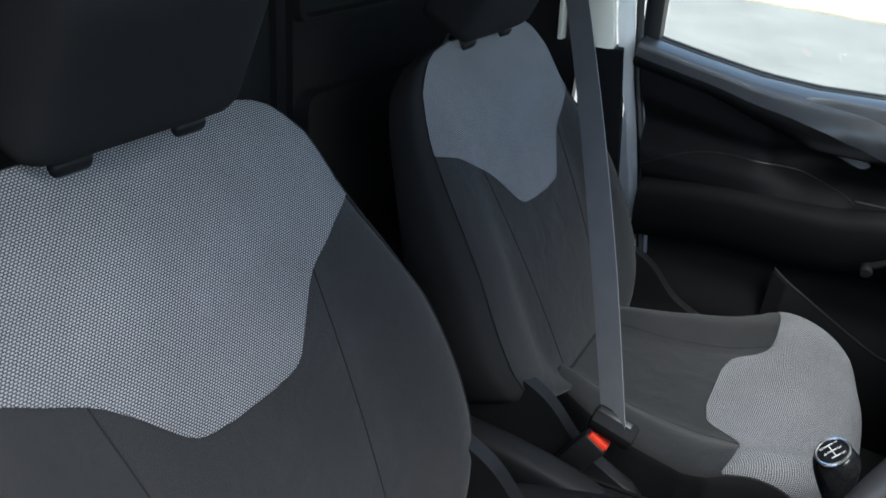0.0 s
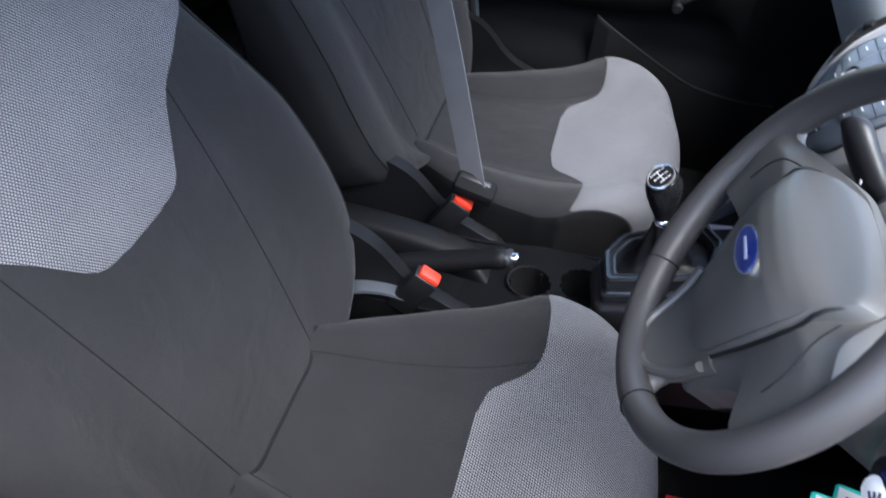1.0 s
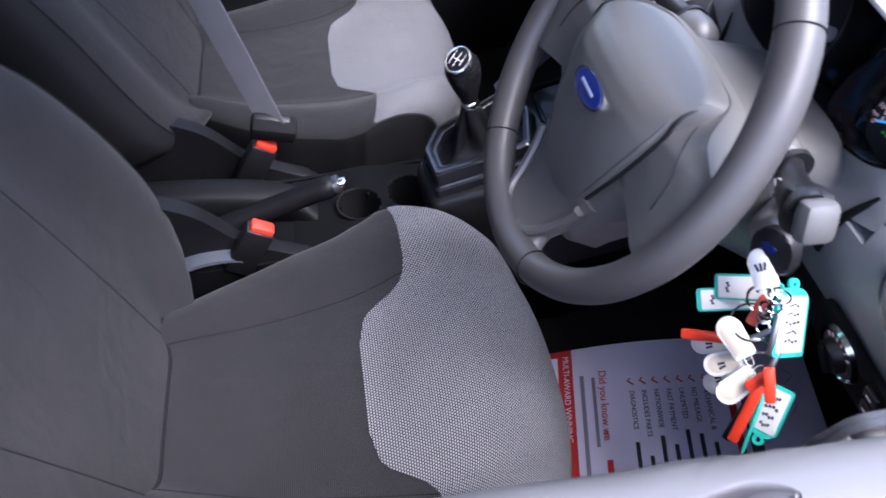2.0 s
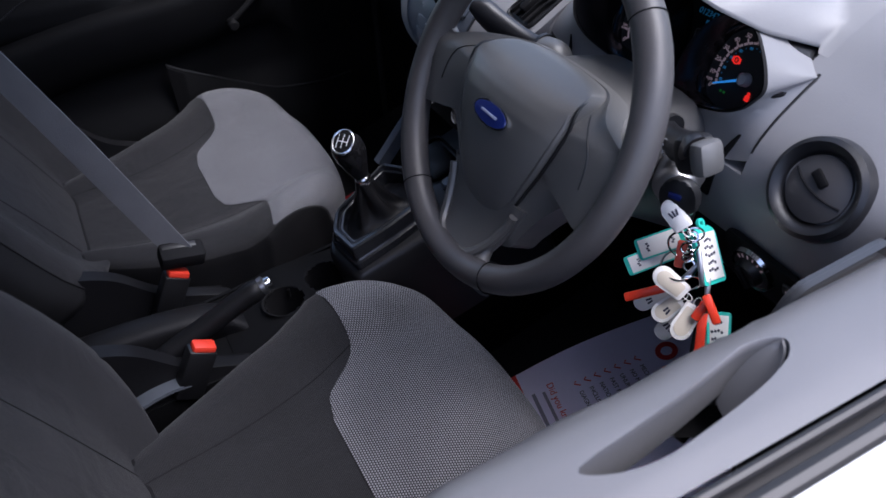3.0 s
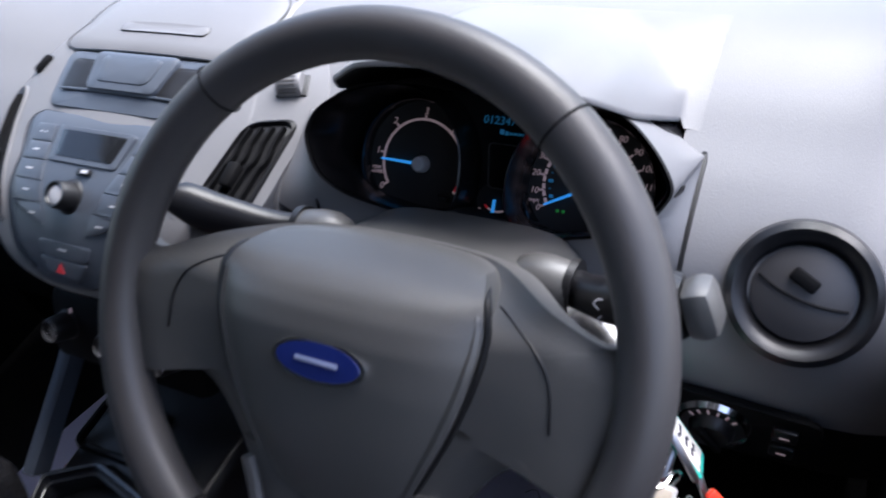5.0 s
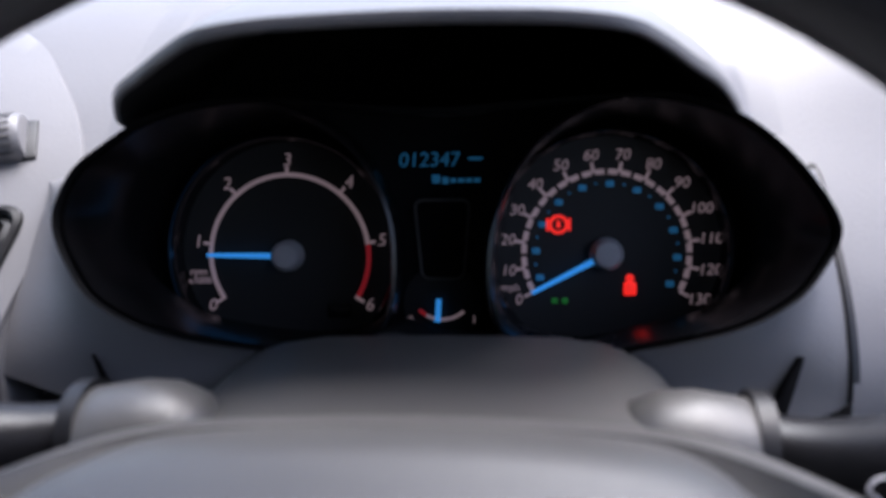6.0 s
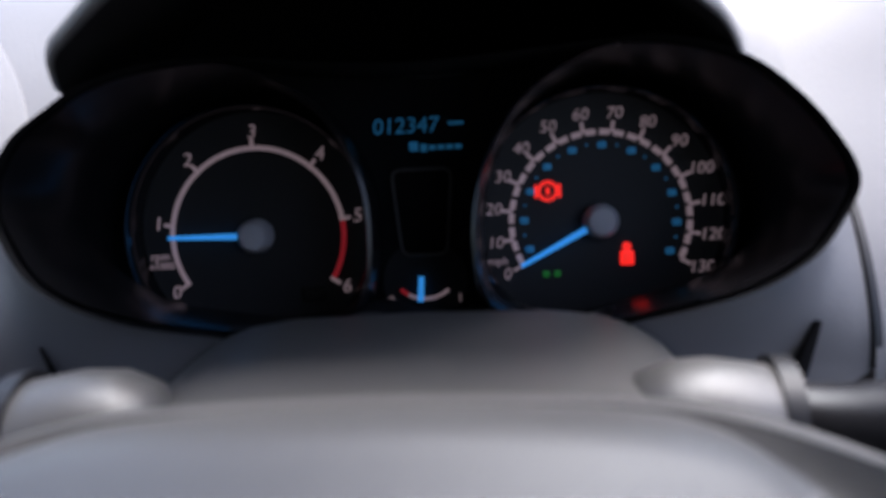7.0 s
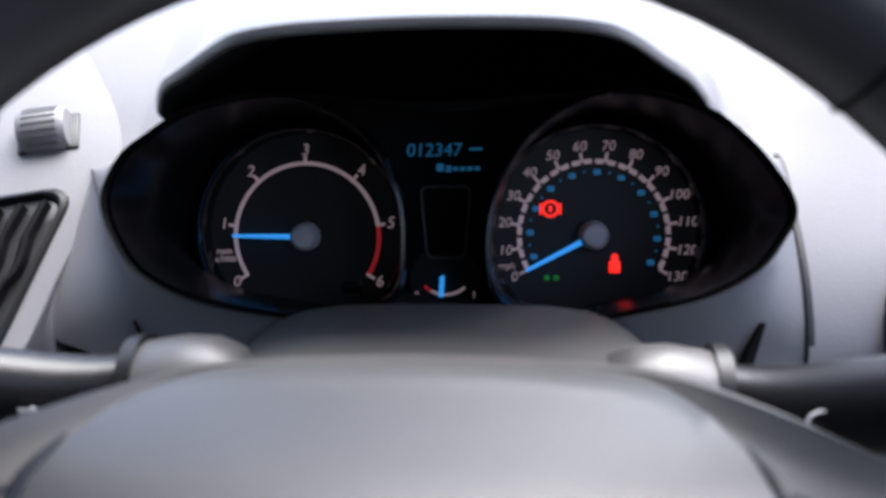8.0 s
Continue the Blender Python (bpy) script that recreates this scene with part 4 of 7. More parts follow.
dashboard = thing("dashboard", "charcoal grained plastic dashboard with round vents", "dashboard")
xs = [-0.684, -0.66, -0.63, -0.6, -0.5, -0.4, -0.3, -0.2, -0.1, 0, 0.08, 0.13, 0.16, 0.1605, 0.17, 0.1795, 0.1805, 0.2065, 0.2075, 0.22, 0.24, 0.26, 0.30, 0.34, 0.38, 0.42, 0.445, 0.470, 0.4735, 0.4745, 0.4895, 0.4905, 0.53, 0.58, 0.61, 0.64, 0.664]
CUT = next(k for k, p in enumerate(_dash) if p.z < 1.022)
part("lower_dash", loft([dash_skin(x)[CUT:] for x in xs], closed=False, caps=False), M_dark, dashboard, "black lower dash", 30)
dash_body = part("dash_body", loft([dash_skin(x)[:CUT + 1] for x in xs], closed=False, caps=False), M_dash, dashboard, "charcoal grained dash moulding", 30)


def on_dash(x, z, lift=0.0):
    y = dash_y(z)
    e = 0.004
    t = Vector((0, dash_y(z + e) - dash_y(z - e), 2 * e)).normalized()
    nrm = Vector((0, -t.z, t.y))
    return frame_on(Vector((x, y, z)) + nrm * lift, nrm)


def round_vent(x, z, turn):
    m = on_dash(x, z, -0.010) @ Matrix.Rotation(radians(turn), 4, "Z") @ Matrix.Diagonal((0.84, 0.84, 1, 1))
    ring = part("air_vent", revolve([(0.034, -0.004), (0.036, 0.010), (0.040, 0.016), (0.046, 0.0185), (0.051, 0.0155), (0.053, 0.004)], 48, m), M_console, dashboard, "round dark grey swivel air vent")
    part("bowl", revolve([(0.0, -0.004), (0.02, -0.003), (0.034, 0.004), (0.037, 0.012)], 40, m), M_black, ring)
    disc = [(0.0335 * math.cos(a), 0.0335 * math.sin(a)) for a in [2 * math.pi * i / 40 for i in range(40)]]
    flap = part("flap", blob(disc, lambda a, b, k: 0.0115 + 0.0055 * (1 - k * k), m, 5, 0.002), M_wheel, ring)
    part("flap_split", tube([m @ Vector((x, -0.004 + 0.006 * (x / 0.033) ** 2 + 0.05 * x, 0.0172 - 0.0055 * (x / 0.033) ** 2)) for x in [lerp(-0.031, 0.031, k / 14) for k in range(15)]], 0.0011, 6), M_void, flap)
    part("finger_tab", rbox((0.020, 0.010, 0.005), 0.002, m @ Matrix.Translation((-0.003, 0.010, 0.0175)) @ Matrix.Rotation(radians(-12), 4, "Z")), M_dark, flap)


round_vent(0.562, 1.107, -18)
round_vent(-0.575, 1.095, -90)


# the centre stack is laid out on a curved face: x across, s metres up along it
STK = spline([(0, y, z) for y, z in ((0.672, 0.985), (0.666, 1.02), (0.672, 1.048), (0.697, 1.098), (0.735, 1.131), (0.778, 1.164), (0.813, 1.187), (0.850, 1.205), (0.90, 1.219), (0.96, 1.227), (1.03, 1.228), (1.12, 1.222))], 220)
STK_S = [0.0] + [float(v) for v in np.cumsum([(q - p).length for p, q in zip(STK, STK[1:])])]
STK_X = -0.008


def stk_frame(x, s):
    i = min(max(1, next((k for k, v in enumerate(STK_S) if v >= s), len(STK_S) - 1)), len(STK_S) - 1)
    k = (s - STK_S[i - 1]) / (STK_S[i] - STK_S[i - 1])
    p = STK[i - 1].lerp(STK[i], k)
    t = (STK[min(i + 3, len(STK) - 1)] - STK[max(i - 4, 0)]).normalized()
    nrm = Vector((0, -t.z, t.y))
    side = (x - STK_X) / 0.16
    p = p - nrm * 0.010 * side * side * step(0.45, 0.35, s)
    nrm = (nrm + Vector((0.12 * side * step(0.45, 0.35, s), 0, 0))).normalized()
    return Vector((x, p.y, p.z)), nrm


def stk(x, s, lift=0.0):
    p, nrm = stk_frame(x, s)
    return p + nrm * lift


def stk_m(x, s, lift=0.0, turn=0.0):
    p, nrm = stk_frame(x, s)
    return frame_on(p + nrm * lift, nrm) @ Matrix.Rotation(radians(turn), 4, "Z")


def stk_pad(outline, low, high, r=0.001, crown=0.0, rings=4):
    """A pad following the stack's face over an outline in (x, s)."""
    n = len(outline)
    cx, cs = sum(p[0] for p in outline) / n, sum(p[1] for p in outline) / n
    size = max(math.hypot(p[0] - cx, p[1] - cs) for p in outline)
    ring = lambda k, z: [stk(lerp(cx, p[0], k), lerp(cs, p[1], k), z) for p in outline]
    loops = [ring(1, low), ring(1, high - r), ring(1 - 0.3 * r / size, high - 0.3 * r), ring(1 - r / size, high)]
    for j in range(1, rings):
        k = (1 - r / size) * (1 - j / rings)
        loops.append(ring(k, high + crown * (1 - k * k)))
    bm = loft(loops, caps=False)
    rows = bm.verts[:][-n:]
    mid = bm.verts.new(stk(cx, cs, high + crown))
    for i in range(n):
        bm.faces.new((rows[i], rows[(i + 1) % n], mid))
    return bm


def both(half, c=STK_X):
    """A closed outline from its right half, given from the bottom up."""
    pts = [(c + x, s, 0) for x, s in half] + [(c - x, s, 0) for x, s in half[::-1]]
    return pts


def slat_vent(quad, name_label, bars):
    """A leaning air vent with slats running up it, let into the face beside the stack."""
    shape = rounded(quad, 0.013)
    n = len(shape)
    cx, cs = sum(p[0] for p in shape) / n, sum(p[1] for p in shape) / n
    ring = lambda k, z: [stk(lerp(cx, p[0], k), lerp(cs, p[1], k), z) for p in shape]
    vent = part("air_vent", loft([ring(1.13, -0.010), ring(1.11, 0.0022), ring(1.04, 0.0036), ring(1.0, 0.002), ring(0.97, -0.012)], caps=False), M_seat_plastic, dashboard, name_label)
    part("duct", stk_pad([(lerp(cx, p[0], 0.985), lerp(cs, p[1], 0.985)) for p in shape], -0.012, 0.0004, 0.0004), M_black, vent)
    a, b, c, d = [Vector(q) for q in quad]
    for k in range(bars):
        f = (k + 0.6) / (bars + 0.25)
        lo, hi = a.lerp(b, f), d.lerp(c, f)
        wob = lambda j: 0.0025 * (step(0.4, 0.5, j) - step(0.62, 0.72, j))
        line = [lo.lerp(hi, 0.06 + 0.88 * j / 12) + Vector((wob(j / 12), 0)) for j in range(13)]
        part("slat", loft([[stk(q.x - 0.0045, q.y, 0.0006), stk(q.x - 0.001, q.y, 0.0052), stk(q.x + 0.001, q.y, 0.0052), stk(q.x + 0.0015, q.y, 0.0006)] for q in line]), M_dark, vent)
    mid = a.lerp(b, 0.45).lerp(d.lerp(c, 0.45), 0.30)
    lean = math.degrees(math.atan2((d - a).x, (d - a).y))
    part("thumb_tab", rbox((0.011, 0.022, 0.012), 0.003, stk_m(mid.x, mid.y, 0.006, -lean)), M_dark, vent)
    return vent


slat_vent([(0.118, 0.144), (0.162, 0.141), (0.1745, 0.2235), (0.134, 0.212)], "slatted centre air vent beside the instruments", 4)
# smooth panel round that vent, level with the stack, and the ribbed wheel above the vent
panel_line = [(p.x, p.y) for p in spline([(x, q, 0) for x, q in ((0.088, 0.125), (0.150, 0.118), (0.171, 0.135), (0.181, 0.185), (0.1895, 0.232), (0.1910, 0.250), (0.184, 0.272), (0.1665, 0.303), (0.137, 0.343), (0.108, 0.345), (0.098, 0.280), (0.090, 0.200))], 80, True)]
part("vent_panel", stk_pad(panel_line, -0.040, -0.0004, 0.0016, 0.0, 6), M_dash, dashboard, "charcoal panel round the centre vent")
wheel_m = stk_m(0.156, 0.2585, 0.0, 4)
part("wheel_slot", rbox((0.027, 0.022, 0.002), 0.0008, wheel_m), M_black, dashboard)
knurl = part("thumb_wheel", revolve([(0.0, -0.0105), (0.0100, -0.0105), (0.0112, -0.0085), (0.0112, 0.0085), (0.0100, 0.0105), (0.0, 0.0105)], 32, wheel_m @ Matrix.Translation((-0.001, 0, 0.0012)) @ Matrix.Rotation(radians(90), 4, "Y")), M_dash, dashboard, "ribbed vent thumb wheel")
for k in range(9):
    a = radians(20 + 17.5 * k)
    part("rib", rbox((0.0150, 0.0011, 0.0008), 0, wheel_m @ Matrix.Translation((-0.001, 0.0113 * math.cos(a), 0.0012 + 0.0113 * math.sin(a))) @ Matrix.Rotation(a - math.pi / 2, 4, "X")), M_pad, knurl)

# long demister slot along the top, near the windscreen
def top_z(x, y):
    return dash_z(y - 0.035 * (1 - ((x + 0.01) / 0.72) ** 2))


def slot_y(x):
    return 1.150 - 0.34 * x * x


slot_xs = [lerp(-0.515, 0.515, k / 60) for k in range(61)]
slot = part("demister_slot", loft([[(x, slot_y(x) + dy, top_z(x, slot_y(x) + dy) + dz) for dy, dz in ((-0.007, -0.006), (-0.007, 0.0020), (0.007, 0.0055), (0.007, -0.006))] for x in slot_xs]), M_void, dashboard, "black slatted demister slot")
for dy, dz in ((-0.0085, 0.0030), (0.0090, 0.0070)):
    part("slot_edge", loft([[(x, slot_y(x) + dy + a, top_z(x, slot_y(x)) + b) for a, b in ((-0.0016, -0.004), (-0.0010, dz), (0.0011, dz), (0.0018, -0.004))] for x in slot_xs]), M_dash, slot)
for k in range(84):
    x = -0.506 + 0.0122 * k
    part("slot_rib", rbox((0.0016, 0.015, 0.0024), 0, pose(x, slot_y(x), top_z(x, slot_y(x)) + 0.0040, 11, 0, -32)), M_dash, slot)
for gx in (0.632, -0.652):
    G = frame_on((gx, 0.822, 1.1565), (0, -0.54, 0.84))
    grille = part("side_grille", rbox((0.034, 0.044, 0.004), 0.001, G), M_black, dashboard, "black side window demister")
    for k in range(5):
        part("grille_bar", rbox((0.033, 0.0022, 0.003), 0, G @ Matrix.Translation((0, -0.018 + 0.009 * k, 0.0025))), M_dash, grille)

# passenger lower dash, glove box and small plaque
part("glove_box", rbox((0.44, 0.05, 0.20), 0.015, pose(-0.36, 0.855, 0.90, 14, 0, 0)), M_dark, dashboard, "black glove box lid")
part("glove_latch", rbox((0.08, 0.010, 0.014), 0.003, pose(-0.475, 0.826, 0.928, 14, 0, 0)), M_seat_plastic, dashboard)
part("plaque", rbox((0.030, 0.012, 0.003), 0.001, on_dash(-0.53, 1.052, 0.001)), M_dash, dashboard)

# centre stack


def stack_panel():
    outer = [(p.x, p.y) for p in spline(both([(0.034, 0.037), (0.084, 0.056), (0.110, 0.088), (0.126, 0.125), (0.138, 0.17), (0.143, 0.215), (0.132, 0.263), (0.112, 0.33), (0.100, 0.40), (0.06, 0.445)]), 96, True)]
    n = len(outer)
    ring = lambda k, z: [stk(STK_X + (p[0] - STK_X) * k, 0.20 + (p[1] - 0.20) * k, z) for p in outer]
    root = part("centre_surround", loft([ring(1.24, -0.085), ring(1.16, -0.040), ring(1.08, -0.014), ring(1.03, -0.004), ring(1.0, -0.0006), ring(0.97, 0.0), ring(0.80, 0.0), ring(0.5, 0.0), ring(0.2, 0.0), ring(0.02, 0.0)]), M_dash, dashboard, "charcoal centre stack surround")
    rim = [(0.026, 0.044), (0.060, 0.060), (0.075, 0.080), (0.083, 0.110), (0.086, 0.147), (0.086, 0.198)]
    face = [(p.x, p.y) for p in spline(both(rim), 80, True)]
    low = [p for p in face if p[1] < 0.199]
    part("fascia", stk_pad([(STK_X + (p[0] - STK_X) * 0.985, p[1]) for p in low], -0.002, 0.0025, 0.002, 0.003, 6), M_stack, dashboard, "blue-grey satin radio fascia")
    part("fascia_joint", tube([stk(p[0] * 1.01, p[1], 0.0006) for p in low] + [stk(low[0][0] * 1.01, low[0][1], 0.0006)], 0.0010, 6), M_black, dashboard)
    upper = rounded([(STK_X - 0.086, 0.2035), (STK_X + 0.086, 0.2035), (STK_X + 0.098, 0.2665), (STK_X - 0.098, 0.2665)], 0.012)
    part("tray_surround", stk_pad(upper, -0.002, 0.0025, 0.002, 0.001, 5), M_stack, dashboard, "blue-grey satin tray surround")
    part("tray", stk_pad(rounded([(STK_X - 0.078, 0.222), (STK_X + 0.078, 0.222), (STK_X + 0.082, 0.256), (STK_X - 0.082, 0.256)], 0.006), 0.0, 0.0042, 0.0006), M_black, dashboard, "open black tray")
    part("tray_edge", tube([stk(x, 0.2215, 0.0045) for x in [lerp(STK_X - 0.077, STK_X + 0.077, k / 12) for k in range(13)]], 0.0013, 6), M_stack, dashboard)
    lid = part("tray_lid", stk_pad(rounded([(STK_X - 0.041, 0.221), (STK_X + 0.041, 0.221), (STK_X + 0.051, 0.263), (STK_X - 0.051, 0.263)], 0.008), 0.001, 0.0085, 0.003, 0.001), M_stack, dashboard, "blue-grey hinged tray lid")
    part("lid_dish", stk_pad(rounded([(STK_X - 0.031, 0.229), (STK_X + 0.031, 0.229), (STK_X + 0.037, 0.257), (STK_X - 0.037, 0.257)], 0.008), 0.005, 0.0100, 0.001, 0.0008), M_stack, lid)
    # display in its frame
    part("display_rim", stk_pad(rounded([(-0.051, 0.148), (0.031, 0.148), (0.037, 0.183), (-0.057, 0.183)], 0.004), 0.001, 0.0062, 0.0012), M_stack, dashboard)
    part("display", stk_pad(rounded([(-0.044, 0.153), (0.025, 0.153), (0.030, 0.179), (-0.049, 0.179)], 0.003), 0.002, 0.0068, 0.0004), M_screen, dashboard, "dark radio display")
    part("usb_flap", rbox((0.016, 0.006, 0.003), 0.001, stk_m(0.0, 0.142, 0.006)), M_black, dashboard)
    part("usb_slot", rbox((0.007, 0.003, 0.001), 0, stk_m(0.002, 0.142, 0.0078)), M_hub, dashboard)
    m = stk_m(STK_X, 0.120, 0.004)
    part("volume_knob", revolve([(0.0, 0.014), (0.0085, 0.014), (0.0098, 0.0165), (0.0112, 0.0165), (0.0122, 0.014), (0.0130, 0.002), (0.0150, 0.001), (0.0165, -0.002)], 36, m), M_black, dashboard, "black volume knob")
    part("knob_cap", revolve([(0.0, 0.0150), (0.0060, 0.0150), (0.0085, 0.0142)], 28, m), M_hub, dashboard)
    # columns of flush keys at both sides of the knob
    for sx in (-1, 1):
        edge = lambda s: along([(0.085, 0.026), (0.092, 0.034), (0.100, 0.052), (0.107, 0.070), (0.14, 0.076), (0.19, 0.077)], s)
        inner = lambda s: along([(0.085, 0.024), (0.100, 0.027), (0.118, 0.034), (0.15, 0.046), (0.19, 0.054)], s)
        for k in range(5):
            s0, s1 = 0.092 + 0.0182 * k + 0.0004, 0.092 + 0.0182 * (k + 1) - 0.0004
            rows = [lerp(s0, s1, j / 4) for j in range(5)]
            out = [(STK_X + sx * edge(q), q) for q in rows] + [(STK_X + sx * inner(q), q) for q in rows[::-1]]
            key = part("radio_button", stk_pad(out if sx > 0 else out[::-1], 0.002, 0.0062, 0.0008, 0.0006, 3), M_stack, dashboard)
            cs = (s0 + s1) / 2
            for q in range(2 if k == 4 else 1):
                part("key_mark", rbox((0.0075 if k < 4 else 0.002, 0.0016, 0.0004), 0, stk_m(STK_X + sx * (edge(cs) + inner(cs)) / 2 + 0.006 * q - (0.003 if k == 4 else 0), cs, 0.0070)), M_hub, key)
    part("lock_button", stk_pad(rounded([(-0.037, 0.0675), (0.021, 0.0675), (0.024, 0.081), (-0.040, 0.081)], 0.004), 0.001, 0.0062, 0.001), M_stack, dashboard)
    part("lock_mark", rbox((0.010, 0.0016, 0.0004), 0, stk_m(-0.008, 0.075, 0.0066)), M_hub, dashboard)
    part("hazard_button", stk_pad(rounded([(-0.028, 0.050), (0.012, 0.050), (0.021, 0.0665), (-0.037, 0.0665)], 0.004), 0.001, 0.0060, 0.001), M_stack, dashboard, "hazard warning button")
    tri = [(0.0058 * math.cos(a), 0.0058 * math.sin(a)) for a in (radians(90), radians(210), radians(330))]
    part("hazard_mark", prism(tri, 0.0006, 0, stk_m(-0.010, 0.0575, 0.0062)), M_markred, dashboard)
    # the narrow vent on the passenger flank
    strip = [(-0.101, 0.086), (-0.103, 0.115), (-0.127, 0.178), (-0.137, 0.214), (-0.148, 0.222), (-0.150, 0.197), (-0.136, 0.131), (-0.122, 0.112)]
    line = [(p.x, p.y) for p in spline([(a, b, 0) for a, b in strip], 40, True)][::-1]
    vent = part("air_vent", stk_pad(line, -0.002, 0.0016, 0.0006), M_black, dashboard, "narrow slatted centre air vent")
    part("vent_rim", tube([stk(p[0], p[1], 0.0006) for p in line + line[:1]], 0.0012, 6), M_dash, vent)
    for k in range(3):
        f = 0.25 + 0.25 * k
        pts = [stk(lerp(along([(0.095, -0.103), (0.131, -0.137), (0.197, -0.150), (0.215, -0.147)], q), along([(0.095, -0.101), (0.115, -0.103), (0.178, -0.127), (0.215, -0.138)], q), f), q, 0.003) for q in [lerp(0.10, 0.212, j / 14) for j in range(15)]]
        part("slat", tube(pts, 0.0013, 6), M_dark, vent)
    part("thumb_tab", rbox((0.014, 0.012, 0.010), 0.003, stk_m(-0.128, 0.146, 0.004, -16)), M_dark, vent)
    part("thumb_wheel", rbox((0.010, 0.022, 0.012), 0.004, stk_m(-0.137, 0.250, -0.001, -8)), M_dark, dashboard)
    return root


stack_panel()
lid_line = [(p.x, p.y) for p in spline(both([(0.098, 0.270), (0.108, 0.310), (0.108, 0.350), (0.088, 0.380), (0.045, 0.398)]), 72, True)]
lid_line = [(x, max(s, 0.2695)) for x, s in lid_line]
part("top_lid", stk_pad(lid_line, -0.001, 0.0016, 0.0012, 0.0012, 5), M_dash, dashboard, "charcoal lid on top of the dash")
part("lid_seam", tube([stk(x, s, 0.0012) for x, s in lid_line + lid_line[:1]], 0.0009, 6), M_black, dashboard)
part("lid_front_gap", tube([stk(lerp(STK_X - 0.096, STK_X + 0.096, k / 16), 0.2682, 0.0022) for k in range(17)], 0.0014, 6), M_black, dashboard)
grip = [(p.x, p.y) for p in spline(both([(0.040, 0.2945), (0.052, 0.297), (0.052, 0.305), (0.040, 0.3075)]), 40, True)]
part("lid_grip", stk_pad(grip, 0.0, 0.0036, 0.0012, -0.001), M_dash, dashboard)
part("grip_seam", tube([stk(x, s, 0.0024) for x, s in grip + grip[:1]], 0.0007, 6), M_black, dashboard)
for sx in (-1, 1):
    part("dash_seam", tube([stk(STK_X + sx * lerp(0.104, 0.072, k / 10), lerp(0.372, 0.490, k / 10), 0.0006 + 0.001 * (k > 5)) for k in range(11)], 0.0007, 6), M_black, dashboard)
part("sensor", rbox((0.028, 0.020, 0.010), 0.004, (-0.010, 1.022, 1.232)), material("pale_sensor_plastic", (0.30, 0.34, 0.40), 0.25), dashboard, "small pale sunlight sensor")
# heater controls below
heater = part("heater_panel", rbox((0.200, 0.030, 0.075), 0.010, pose(0.0, 0.705, 0.945, -14, 0, 0)), M_dark, dashboard, "black heater control panel")
for k, x in enumerate((-0.075, -0.005, 0.062)):
    m = pose(x, 0.690, 0.950, 76, 0, 0)
    part("heater_knob", revolve([(0.0, 0.020), (0.011, 0.020), (0.013, 0.016), (0.014, 0.0), (0.019, -0.002)], 24, m), M_black, heater)
    part("knob_cap", revolve([(0.0, 0.0), (0.005, 0.0), (0.0105, -0.001), (0.0112, -0.004)], 24, m @ Matrix.Translation((0, 0, 0.0215))), M_chrome, heater, "chrome knob cap")
    part("pointer_mark", rbox((0.002, 0.005, 0.001), 0, m @ Matrix.Translation((0.008, 0.017, 0.001))), M_warn if k == 2 else M_mark, heater)

# light switch and buttons on the driver's knee panel
KNEE = on_dash(0.524, 0.994, 0.002)
knee = part("switch_panel", prism(rounded([(-0.040, -0.030), (0.062, -0.030), (0.068, 0.024), (-0.035, 0.034)], 0.012), 0.006, 0.002, KNEE), M_dark, dashboard, "black light switch panel")
part("switch_ring", revolve([(0.0215, 0.0), (0.0235, 0.004), (0.0255, 0.0)], 40, KNEE @ Matrix.Translation((0, 0, 0.006))), M_chrome, knee)
part("light_switch", revolve([(0.0, 0.012), (0.012, 0.012), (0.014, 0.010), (0.0155, 0.004), (0.021, 0.003)], 40, KNEE @ Matrix.Translation((0, 0, 0.006))), M_black, knee, "round black light switch")
part("switch_grip", rbox((0.005, 0.026, 0.006), 0.002, KNEE @ Matrix.Translation((0, 0, 0.020)) @ Matrix.Rotation(0.6, 4, "Z")), M_dark, knee)
for k in range(6):
    a = radians(40 + 20 * k)
    part("switch_mark", rbox((0.004, 0.0015, 0.0005), 0, KNEE @ Matrix.Translation((0.0182 * math.cos(a), 0.0182 * math.sin(a), 0.0098)) @ Matrix.Rotation(a, 4, "Z")), M_mark, knee)
for k in range(2):
    part("dimmer_button", rbox((0.016, 0.014, 0.005), 0.002, KNEE @ Matrix.Translation((0.045, 0.008 - 0.020 * k, 0.007))), M_black, knee)
    part("button_mark", rbox((0.006, 0.0015, 0.0005), 0, KNEE @ Matrix.Translation((0.045, 0.008 - 0.020 * k, 0.0098))), M_mark, knee)

# ---- instruments ----
DIAL = frame_on((0.3445, 0.806, 1.122), (0, -math.cos(radians(21)), math.sin(radians(21))))
# two almond-shaped cups side by side, each given by its rim
CUP_L = [(-0.161, 0.0190), (-0.152, 0.0385), (-0.137, 0.0500), (-0.120, 0.0595), (-0.094, 0.0655), (-0.065, 0.0655), (-0.038, 0.0510), (-0.0225, 0.0300), (-0.0165, 0.0050), (-0.0215, -0.0285), (-0.0485, -0.0375), (-0.0880, -0.0345), (-0.1196, -0.0280), (-0.1435, -0.0165), (-0.1555, -0.0005)]
CUP_R = [(0.0180, -0.0197), (0.0190, 0.0131), (0.0350, 0.0455), (0.0640, 0.0640), (0.0900, 0.0645), (0.1140, 0.0575), (0.1290, 0.0475), (0.1435, 0.0320), (0.1540, 0.0130), (0.1480, -0.0030), (0.1365, -0.0165), (0.1145, -0.0275), (0.0780, -0.0355), (0.0530, -0.0395), (0.0280, -0.0340)]
